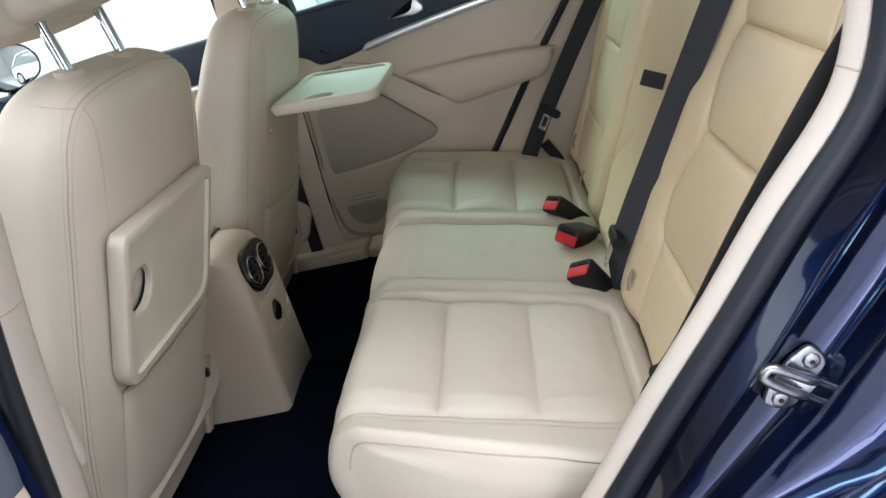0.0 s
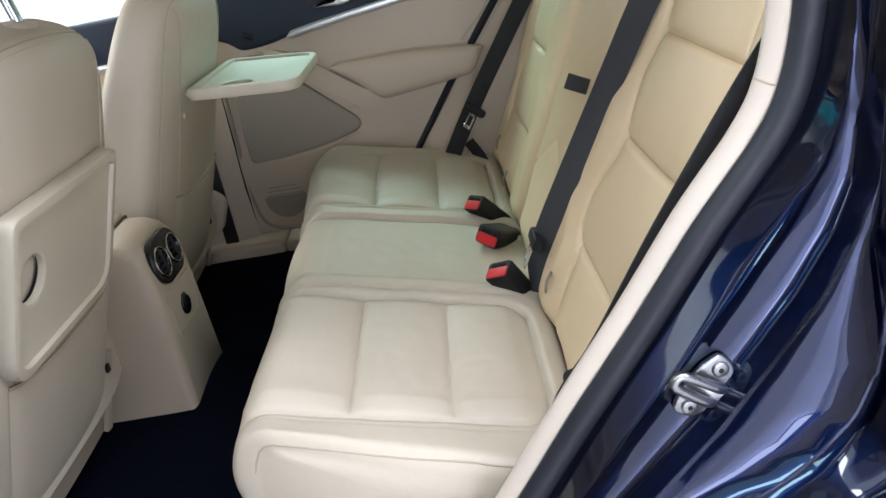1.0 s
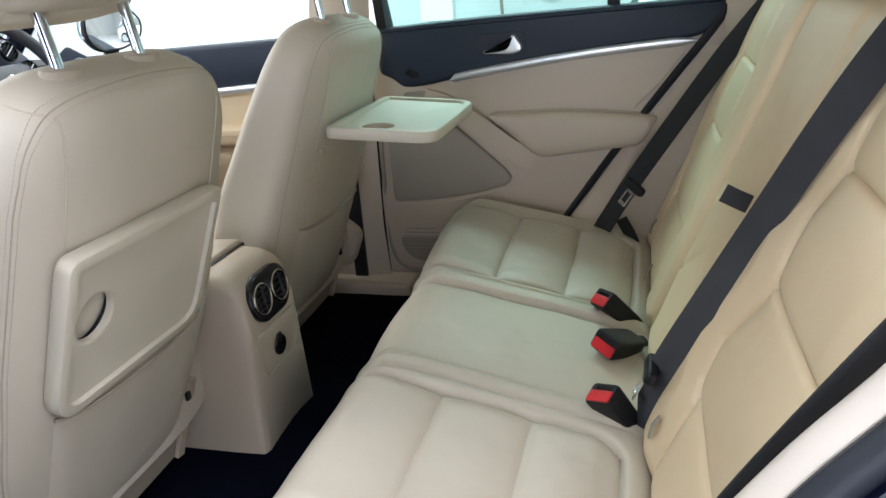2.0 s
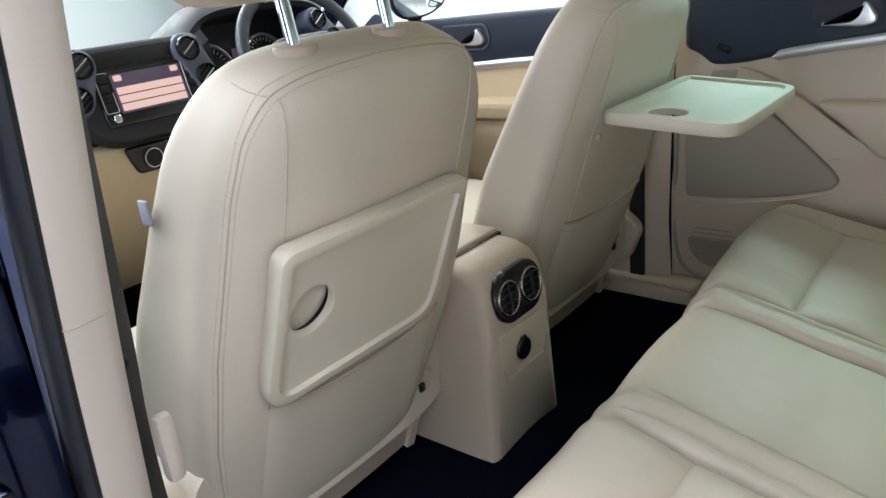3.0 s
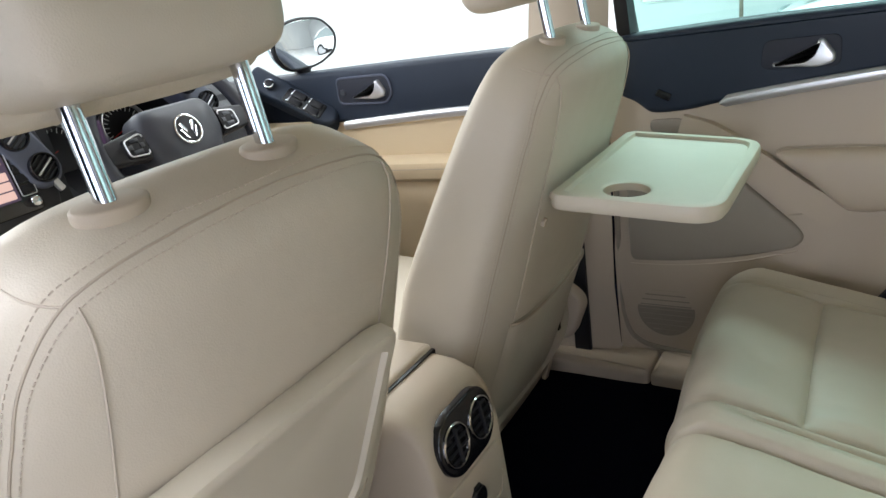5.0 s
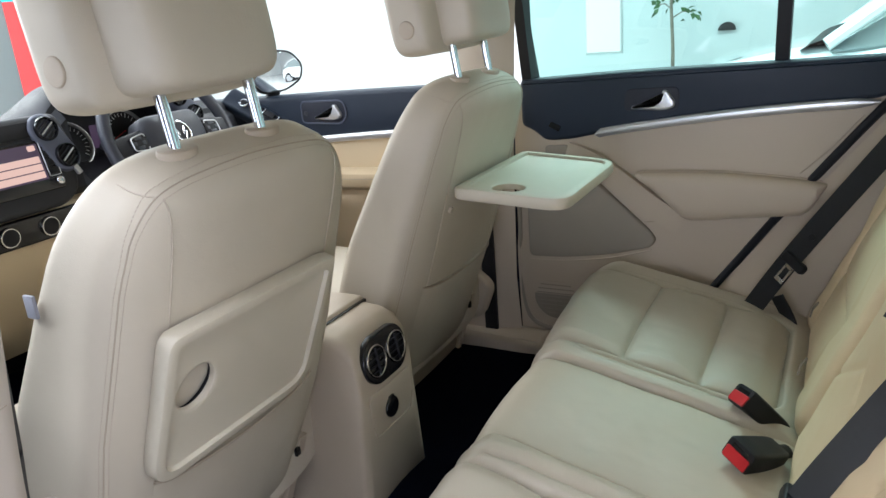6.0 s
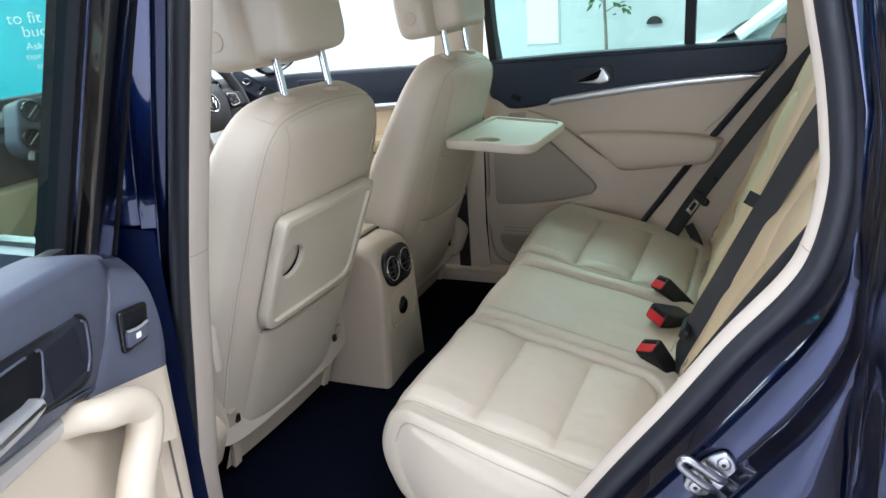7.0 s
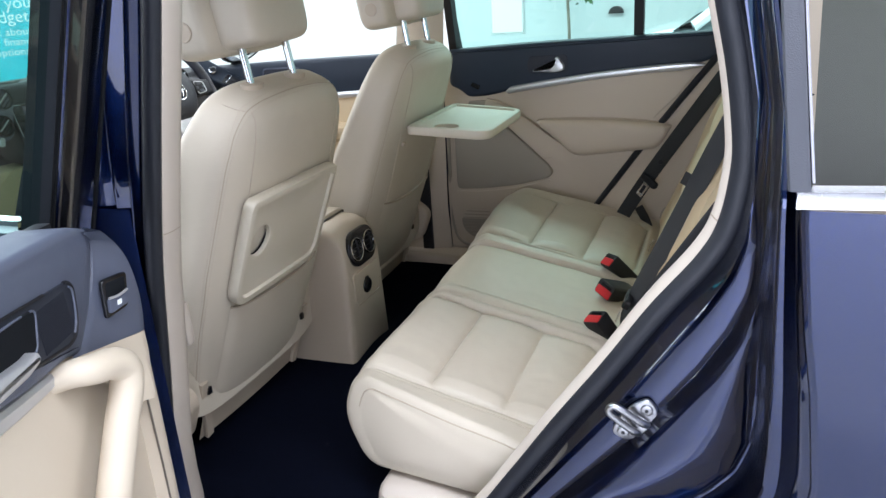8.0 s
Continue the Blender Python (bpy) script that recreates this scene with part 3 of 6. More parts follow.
PILLAR = ((-0.020, -0.672), (-0.0235, -0.678), (-0.0255, -0.686), (-0.0265, -0.700), (-0.0265, -0.712), (-0.0250, -0.718), (-0.020, -0.7215), (-0.010, -0.722), (-0.006, -0.715))
SILL = ((-0.021, -0.676), (-0.025, -0.683), (-0.027, -0.690), (-0.025, -0.699), (-0.020, -0.704), (0.004, -0.708), (0.016, -0.709), (0.018, -0.69))
CTRIM = ((0.008, -0.683), (-0.003, -0.685), (-0.0070, -0.688), (-0.0082, -0.692), (-0.0075, -0.697), (-0.003, -0.710), (0.001, -0.715), (0.014, -0.716), (0.018, -0.69))
trim_run(0, 12, PILLAR, "lower_pillar_trim")
trim_run(12, 30, PILLAR, "upper_pillar_trim")
trim_run(30, 72, CTRIM, "upper_corner_trim")
trim_run(72, 114, CTRIM, "lower_corner_trim")
trim_run(114, 138, SILL, "sill_trim")
for k, prof in ((12, PILLAR), (72, CTRIM)):
    part("trim_joint", tube([Vector((LOOP[k].x, 0, LOOP[k].z)) + LOOP_OUT[k] * o + Vector((0, y - 0.0006 - 0.02 * pillar_share(LOOP[k]), 0)) for o, y in prof[1:-1]], 0.0009, 6), SEAM, near_trim)

# ---- front seats ----
LEAN_BACK = radians(20)
UA = Vector((math.sin(LEAN_BACK), 0, math.cos(LEAN_BACK)))  # up along the backrest
NA = Vector((math.cos(LEAN_BACK), 0, -math.sin(LEAN_BACK)))  # out of its rear face
BACK_TOP = 0.697
HALF = ((0.0, 0.205), (0.08, 0.226), (0.22, 0.243), (0.36, 0.244), (0.48, 0.233), (0.58, 0.224), (0.74, 0.214))


def back_half(u):
    w = lerp(HALF, u)
    t = max(0.0, (u - (BACK_TOP - 0.13)) / 0.13)
    return w - 0.118 * (1 - math.sqrt(max(0.0, 1 - min(1, t) ** 2)))


def back_depth(u):
    d = lerp(((0, 0.070), (0.3, 0.075), (0.6, 0.066), (0.74, 0.060)), u)
    t = max(0.0, (u - (BACK_TOP - 0.045)) / 0.045)
    return d * (0.25 + 0.75 * math.sqrt(max(0.0, 1 - min(1, t) ** 2)))


def back_centre(u):
    return -0.070 - 0.002 * (u / 0.7)


def back_point(u, w, v):
    return Vector((-0.174, 0, 0.5)) + UA * u + NA * v + Vector((0, w, 0))


def rear_face(u, w, lift=0.0):
    h, d = back_half(u), back_depth(u)
    k = max(0.0, 1 - min(0.999, abs(w) / h) ** 3.2) ** (1 / 3.2)
    return back_point(u, w, back_centre(u) + d * k + lift)


def backrest_bm():
    rings = []
    us = list(np.linspace(0, BACK_TOP - 0.08, 26)) + list(BACK_TOP - 0.08 + 0.08 * np.sin(np.linspace(0.06, 1.0, 20) * math.pi / 2))
    for u in us:
        h, d, c = back_half(u), back_depth(u), back_centre(u)
        ring = []
        for k in range(120):
            a = 2 * math.pi * k / 120
            w, v = h * pw(math.cos(a), 2 / 3.2), d * pw(math.sin(a), 2 / 3.2)
            if v < 0:
                w *= 1 + 0.12 * (-v / d) * (1 - 0.6 * max(0, u - 0.5) / 0.24)
                v -= 0.075 * (abs(w) / h) ** 3 * max(0.0, min(0.55, 1 - u / 0.70))
            ring.append(back_point(u, w, c + v))
        rings.append(ring)
    return loft(rings)


def seat_tray_outline(d=0.0, far=0.0, near=0.0):
    """Hinge edge along y = 0; the tray reaches out to +x (local), its width lies along local y; d: set in all round, far: wider at its +y end, near: narrower at its -y end."""
    return round_poly([(d, -0.172 + near + d), (0.234 - d, -0.174 + 0.6 * near + d), (0.234 - d, 0.157 + far - d), (d, 0.174 + far - d)], [max(0.006, 0.02 - d), 0.05 - d, 0.05 - d, max(0.006, 0.02 - d)], 8)


def ray_outline(outline, c, count):
    """The outline read at even angles round c."""
    out, k = [], len(outline)
    for i in range(count):
        a = 2 * math.pi * i / count
        d = Vector((math.cos(a), math.sin(a)))
        best = 9.0
        for j in range(k):
            p, q = Vector(outline[j]) - Vector(c), Vector(outline[(j + 1) % k]) - Vector(c)
            e = q - p
            det = d.x * -e.y + e.x * d.y
            if abs(det) < 1e-12:
                continue
            t = (p.x * -e.y + e.x * p.y) / det
            s = (d.x * p.y - d.y * p.x) / det
            if t > 0 and -1e-6 <= s <= 1 + 1e-6:
                best = min(best, t)
        out.append((c[0] + d.x * best, c[1] + d.y * best))
    return out


def tray_bm(m, far=0.0, near=0.0):
    c, n = (0.093 + 0.4 * near, -0.105 + 0.5 * near), 128
    at = lambda d: ray_outline(seat_tray_outline(d, far, near), c, n)
    hoop = lambda r: [(c[0] + r * math.cos(2 * math.pi * i / n), c[1] + r * math.sin(2 * math.pi * i / n)) for i in range(n)]
    stack = [(hoop(0.033), -0.010), (hoop(0.033), 0.0010), (hoop(0.036), 0.0025), (hoop(0.038), 0.0025), (at(0.021), 0.0025), (at(0.019), 0.0029), (at(0.016), 0.0085), (at(0.006), 0.009), (at(0.002), 0.0075), (at(0.0), 0.003),
             (at(0.0), -0.011), (at(0.003), -0.0150), (at(0.010), -0.0165), (at(0.018), -0.0145), (at(0.021), -0.0106), (at(0.023), -0.0105), (hoop(0.038), -0.0105), (hoop(0.036), -0.0105), (hoop(0.033), -0.010)]
    rings = [[m @ Vector((x, y, z)) for x, y in o] for o, z in stack]
    bm = loft(rings, caps=False)
    bmesh.ops.remove_doubles(bm, verts=bm.verts, dist=1e-5)
    return bm


def pillow_bm(c, size, power=3.4, tilt=0.0, crease=0.0):
    """A padded block; crease: depth of the stitched line down its middle sides."""
    m = Matrix.Translation(c) @ pose(0, 0, 0, 0, tilt, 0)
    rings, n = [], 40
    for i in range(27):
        t = math.pi * (i + 0.35) / 27.7 - math.pi / 2
        k, w = max(0.02, math.cos(t)) ** (2 / power), size[1] / 2 * pw(math.sin(t), 2 / power)
        rings.append([m @ Vector((size[0] / 2 * k * pw(math.cos(a), 2 / power), w, size[2] / 2 * k ** 0.6 * pw(math.sin(a), 2 / power))) for a in (2 * math.pi * j / n for j in range(n))])
    return loft(rings)


def stitches(path_fn, count, group_of=2, length=0.0042, r=0.0007):
    bm = bmesh.new()
    for i in range(count):
        t0, t1 = i / count, (i + 0.62) / count
        add_tube(bm, [path_fn(t0), path_fn((t0 + t1) / 2) , path_fn(t1)], r, 4)
    return bm


def front_seat(side, tray_open):
    """side -1: near passenger seat, 1: far driver seat."""
    yc = 0.382 if side > 0 else -0.342
    post_shift = -0.008 if side > 0 else -0.021
    label = "beige leather front seat, rear tray " + ("lowered flat" if tray_open else "folded against its back")
    seat = thing("front_seat", (0, 0, 0.42), label, "car seat", "front seats")
    part("backrest", backrest_bm(), LEATHER, seat)
    # seams: an outer stitched one along both rear corners and over the top, and an inner one
    half_line = [(u, back_half(u) * 0.925) for u in np.linspace(0.05, 0.57, 26)]
    half_line += [(p.x, p.y) for p in smooth_path([(0.59, 0.2045, 0), (0.625, 0.195, 0), (0.650, 0.181, 0), (0.667, 0.165, 0), (0.678, 0.146, 0), (0.686, 0.118, 0), (0.6905, 0.078, 0), (0.6925, 0.03, 0), (0.6928, 0, 0)], 4)]
    line = [(u, -w) for u, w in half_line] + [(u, w) for u, w in half_line[::-1]]
    part("seam", tube([rear_face(u, w, 0.0003) for u, w in line], 0.0010, 6), SEAM, seat)
    steps = [0.0]
    for (ua, wa), (ub, wb) in zip(line, line[1:]):
        steps.append(steps[-1] + math.hypot(ub - ua, wb - wa))

    def along(s, off):
        """A point s metres along the seam, off to its side."""
        k = max(0, min(len(line) - 2, int(np.searchsorted(steps, s)) - 1))
        (ua, wa), (ub, wb) = line[k], line[k + 1]
        L = max(1e-6, math.hypot(ub - ua, wb - wa))
        f = (s - steps[k]) / L
        return rear_face(min(0.6955, ua + (ub - ua) * f - off * (wb - wa) / L), wa + (wb - wa) * f + off * (ub - ua) / L, 0.0006)
    for off in (0.0045, -0.0045):
        part("stitching", stitches(lambda t, off=off: along(t * steps[-1], off), 300), THREAD, seat)
    for sg in (-1, 1):
        inner = [rear_face(u, sg * 0.153, 0.0006 + 0.0012 * max(0.0, u - 0.5) / 0.1) for u in np.linspace(0.06, 0.672, 60)]
        part("seam", tube(inner, 0.0009, 6), THREAD, seat)
        # the top panel's side seam, forward over the shoulder
        over = []
        for a in np.linspace(0.150, -0.16, 10):
            a *= math.pi
            over.append(back_point(0.672, sg * (back_half(0.672) + 0.0004) * pw(math.cos(a), 2 / 3.2), back_centre(0.672) + (back_depth(0.672) + 0.0004) * pw(math.sin(a), 2 / 3.2)))
        part("seam", tube(over, 0.0009, 6), THREAD, seat)
    # headrest on two posts
    head = part("headrest", pillow_bm((-0.078, post_shift - (0.006 if side > 0 else 0.016), 1.346), (0.095, 0.302 if side > 0 else 0.284, 0.232), 6.0, -8), LEATHER, seat)
    part("headrest_shell", pillow_bm((-0.018, post_shift - (0.003 if side > 0 else 0.021), 1.348), (0.115, 0.208, 0.204), 6.0, -8), LEATHER, head, "leather rear shell of the headrest")
    for sg in (-1, 1):
        part("button", disc(pose(-0.068, post_shift - (0.006 if side > 0 else 0.016) + sg * (0.148 if side > 0 else 0.139), 1.282, -90 * sg, 0, 0), 0.017, 0.0055, 0.002), TRIM, head, "round release button")
        part("post", tube([(-0.004, post_shift + sg * 0.0735, 1.165), (-0.012, post_shift + sg * 0.0735, 1.22), (-0.022, post_shift + sg * 0.0735, 1.29)], 0.0074, 16), CHROME, seat, "polished chrome headrest post")
        ell = [(0.0175 * math.cos(a), 0.0275 * math.sin(a)) for a in (2 * math.pi * k / 28 for k in range(28))]
        part("post_collar", slab(ell, 0.012, 0.0025, pose(-0.005, post_shift + sg * 0.0735, 1.1735, 0, 8, 0)), TRIM, seat, "oval beige plastic post collar")
    # folding tray
    hinge = rear_face(0.508, 0, 0.0) + NA * 0.006
    if tray_open:
        m = Matrix.Translation(hinge + Vector((0.004, -0.003, -0.002))) @ pose(0, 0, 0, 0, 3.6, 0)
    else:
        m = Matrix.Translation(hinge + NA * 0.008 + UA * 0.011 + Vector((0, -0.027, 0))) @ pose(0, 0, 0, 0, 110, 0)
    part("tray", tray_bm(m, 0.03, 0.0) if tray_open else tray_bm(m, 0.0, 0.02), TRAY, seat, "cream plastic folding tray with a cup hole")
    if not tray_open:
        # shade inside the cup hole, put in as a thin black crescent
        turn = [math.radians(a) for a in range(-35, 126, 8)]
        moon = [(0.0330 * math.cos(a), 0.0330 * math.sin(a)) for a in turn] + [(0.0330 * math.cos(a) - 0.0048 * math.sin((a - turn[0]) / (turn[-1] - turn[0]) * math.pi), 0.0330 * math.sin(a) - 0.0048 * math.sin((a - turn[0]) / (turn[-1] - turn[0]) * math.pi)) for a in turn[-2:0:-1]]
        part("cup_shade", slab(moon, 0.0012, 0.0001, m @ Matrix.Translation((0.101, -0.095, -0.0085))), SEAL_BLACK, seat, "black crescent standing for shade in the cup hole")
    for sg in (-1, 1):
        part("tray_hinge", tube([hinge + Vector((0, sg * 0.13 - 0.015, -0.006)), hinge + Vector((0, sg * 0.13 + 0.015, -0.006))], 0.006, 10), TRIM, seat)
        part("tray_stop", disc(Matrix.Translation(rear_face(0.45, sg * 0.13)) @ pose(0, 0, 0, 0, 110, 0), 0.007, 0.006, 0.002, 14), TRIM, seat)
    # map pocket
    rows = []
    for u in np.linspace(0.02, 0.275, 14):
        row = []
        for w in np.linspace(-0.165, 0.165, 23):
            uu = u - 0.012 * (1 - (w / 0.165) ** 2) * (u / 0.275)
            edge = min(1.0, (0.165 - abs(w)) / 0.02)
            row.append(rear_face(uu, w, 0.0015 + 0.0045 * math.sqrt(max(0, edge)) * min(1, u / 0.06)))
        rows.append(row)
    back = [[p - NA * 0.006 for p in r] for r in rows]
    part("map_pocket", loft([back[-1]] + rows[::-1], closed=False), LEATHER, seat, "leather map pocket")
    part("pocket_hem", tube([p + NA * 0.0005 for p in rows[-1]], 0.0026, 6), SEAM, seat)
    # tabs at the foot of the backrest, skirt, cushion and runners
    for sg in (-1, 1):
        tab = smooth_path([rear_face(0.10, sg * 0.20, 0.004), rear_face(0.05, sg * 0.195, 0.010), rear_face(0.0, sg * 0.18, 0.014), rear_face(0.0, sg * 0.17, 0.012) + Vector((-0.015, 0, -0.05))], 5)
        part("foot_tab", strap(tab, (0, 1, 0), 0.02, 0.006), TRIM, seat)
        part("tab_slot", box(rear_face(0.075, sg * 0.185, 0.006), (0.006, 0.012, 0.016), 0.001), BLACK, seat)
    part("skirt", loft([[back_point(u, w, -0.012 + 0.006 * math.cos(w * 7)) for w in np.linspace(-0.19, 0.19, 15)] for u in (0.03, 0.0, -0.03, -0.06)], closed=False), TRIM, seat)
    rings = []
    for x in list(np.linspace(-0.64, -0.58, 5)) + list(np.linspace(-0.54, -0.16, 8)):
        e = math.sqrt(max(0.05, 1 - max(0, (-0.58 - x) / 0.062) ** 2))
        rings.append([Vector((x, 0.255 * pw(math.cos(a), 0.5), 0.60 + 0.10 * (-x - 0.16) * 0.5 + 0.085 * e * pw(math.sin(a), 0.5))) for a in (2 * math.pi * k / 32 for k in range(32))])
    part("seat_cushion", loft(rings), LEATHER, seat)
    part("side_shield", slab(round_poly([(-0.52, 0.50), (-0.16, 0.50), (-0.12, 0.60), (-0.20, 0.66), (-0.52, 0.60)], 0.03), 0.03, 0.01, Matrix.Translation((0, -0.25 if side < 0 else 0.285, 0)) @ XZ_IN), TRIM, seat)
    for sg in (-1, 1):
        part("runner", box((-0.44, sg * 0.19, 0.445), (0.34, 0.035, 0.05), 0.004), MATT_BLACK, seat)
    if side < 0:
        part("side_tag", box((-0.112, -0.243, 1.034), (0.018, 0.005, 0.028), 0.002), TAG_GREY, seat, "small grey woven side tag")
    seat.location = (0, yc, 0.42)
    return seat


front_seat(-1, False)
front_seat(1, True)

# ---- rear bench ----
def profile_points(corners, r, n=7):
    return round_poly(corners, r, n)


NEAR_SPLIT, FAR_SPLIT = -0.150, 0.135  # the seams on both sides of the middle place
FLUTES = ((-0.228, -0.546), (0.203, 0.600))  # each outer place's fluted panel, inner and outer edge


def panel_distance(x, y, yi, yo):
    """Signed distance to the fluted panel's edge, whose rear corners are round."""
    qx = abs(x - 0.206) - 0.404 + 0.045
    qy = abs(y - (yi + yo) / 2) - abs(yo - yi) / 2 + 0.045
    return min(max(qx, qy), 0.0) + math.hypot(max(qx, 0.0), max(qy, 0.0)) - 0.045


def cushion_relief(x, y):
    """The padding over the plain top; y runs across the car."""
    d = 0.0
    if y < NEAR_SPLIT or y > FAR_SPLIT:
        yi, yo = FLUTES[0] if y < 0 else FLUTES[1]
        sg = -1 if y < 0 else 1
        sd = panel_distance(x, y, yi, yo)
        inside = max(0.0, min(1.0, -sd / 0.032)) ** 0.55
        fade = max(0.0, min(1.0, (x - 0.21) / 0.03)) * max(0.0, min(1.0, (0.65 - x) / 0.03))
        for xa, xb in ((0.195, 0.345), (0.345, 0.482), (0.482, 0.614)):
            if xa < x < xb:
                d += 0.018 * inside * max(0.0, math.sin(math.pi * (x - xa) / (xb - xa))) ** 0.42
        outer = max(0.0, min(1.0, (abs(y) - abs(yo) + 0.03) / 0.03))  # the end band is flatter than the rest
        d -= (0.011 - 0.0065 * outer) * bump(sd, 0.0, 0.0035) * fade
        if sd > 0:
            d += (0.013 - 0.0065 * outer) * min(1.0, sd / 0.012) ** 0.6 * fade
        d -= 0.0012 * bump(y, yo + sg * 0.021, 0.0028) * fade
        pleat = (NEAR_SPLIT if y < 0 else FAR_SPLIT) + sg * 0.046 + 0.018 * sg * max(0.0, 0.30 - x) / 0.1
        d -= 0.006 * bump(y, pleat, 0.0045) * fade
        d += 0.004 * bump(y, pleat - sg * 0.022, 0.012)
    else:
        mid = (NEAR_SPLIT + FAR_SPLIT) / 2
        d += 0.010 * max(0.0, math.cos((y - mid) / (FAR_SPLIT - mid) * math.pi / 2)) ** 0.5
    d -= 0.012 * bump(y, NEAR_SPLIT, 0.004) + 0.012 * bump(y, FAR_SPLIT, 0.004)
    d += 0.0018 * noise.noise(Vector((x * 14, y * 11, 2.0))) + 0.0007 * noise.noise(Vector((x * 45, y * 30, 5.0)))
    # soft creases where the leather has been sat in
    d -= 0.0022 * max(0.0, noise.noise(Vector((x * 9 + y * 4, y * 26 - x * 3, 9.0)))) ** 2 * (1 if x > 0.27 else 0)
    return d


def end_shear(x, y):
    """The near end runs askew: its front corner lies further in."""
    return 0.048 * max(0.0, min(1.0, (-0.555 - y) / 0.083)) * max(0.0, min(1.0, 1 - (x - 0.20) / 0.40))


def front_shift(y):
    """The far place reaches further forward than the near one."""
    return -0.036 * max(0.0, min(1.0, (y - 0.10) / 0.35)) + 0.014 * max(0.0, min(1.0, (0.0 - y) / 0.3))


bench = thing("rear_seat", (0.4, 0, 0.44), "beige leather three-place rear seat with fluted cushions", "car seat")


def cushion_profile():
    """The cushion's cut, front to the left, with its outward normals; finer steps along the top."""
    corners = [(0.655, 0.500), (0.210, 0.508), (0.168, 0.605), (0.205, 0.696), (0.655, 0.590)]
    base = profile_points(corners, [0.01, 0.035, 0.045, 0.055, 0.03], 10)
    prof = []
    for i, p in enumerate(base):
        q = base[(i + 1) % len(base)]
        L = math.hypot(q[0] - p[0], q[1] - p[1])
        k = max(1, int(L / 0.0045)) if p[1] > 0.56 and q[1] > 0.56 else max(1, int(L / 0.03))
        for s in range(k):
            prof.append((p[0] + (q[0] - p[0]) * s / k, p[1] + (q[1] - p[1]) * s / k))
    out = []
    for i, p in enumerate(prof):
        a, b = prof[i - 1], prof[(i + 1) % len(prof)]
        tx, tz = b[0] - a[0], b[1] - a[1]
        L = max(1e-9, math.hypot(tx, tz))
        nx, nz = tz / L, -tx / L
        if nx * (p[0] - 0.42) + nz * (p[1] - 0.59) < 0:
            nx, nz = -nx, -nz
        out.append((p[0], p[1], nx, nz))
    return out


CUSHION = cushion_profile()
ENDS = 0.026  # rounding of the cushion's two ends
NEAR_END = -0.638


def cushion_ring(y):
    e = max(0.0, (NEAR_END + ENDS - y) / ENDS, (y - 0.69 + ENDS) / ENDS)
    sh = ENDS * (1 - math.sqrt(max(0.0, 1 - min(1.0, e) ** 2)))
    ring = []
    for x, z, nx, nz in CUSHION:
        px, pz = x - nx * sh, z - nz * sh
        if z > 0.56:
            top = max(0.0, min(1.0, (x - 0.19) / 0.03))
            rise = cushion_relief(x, y) * math.sqrt(1 - min(1.0, e) ** 2) * min(1.0, (z - 0.56) / 0.05)
            pz += rise * top
            px -= rise * (1 - top)
        # the centre place is a little lower at its front edge
        pz -= 0.010 * (1 if NEAR_SPLIT < y < FAR_SPLIT else 0) * max(0, 1 - (x - 0.17) / 0.1)
        plan = max(0.0, (NEAR_END + 0.06 - y) / 0.06, (y - 0.63) / 0.06)
        px += (0.022 * plan * plan + front_shift(y)) * max(0.0, 1 - (x - 0.17) / 0.25)
        ring.append(Vector((px, y + end_shear(x, y), pz)))
    return ring


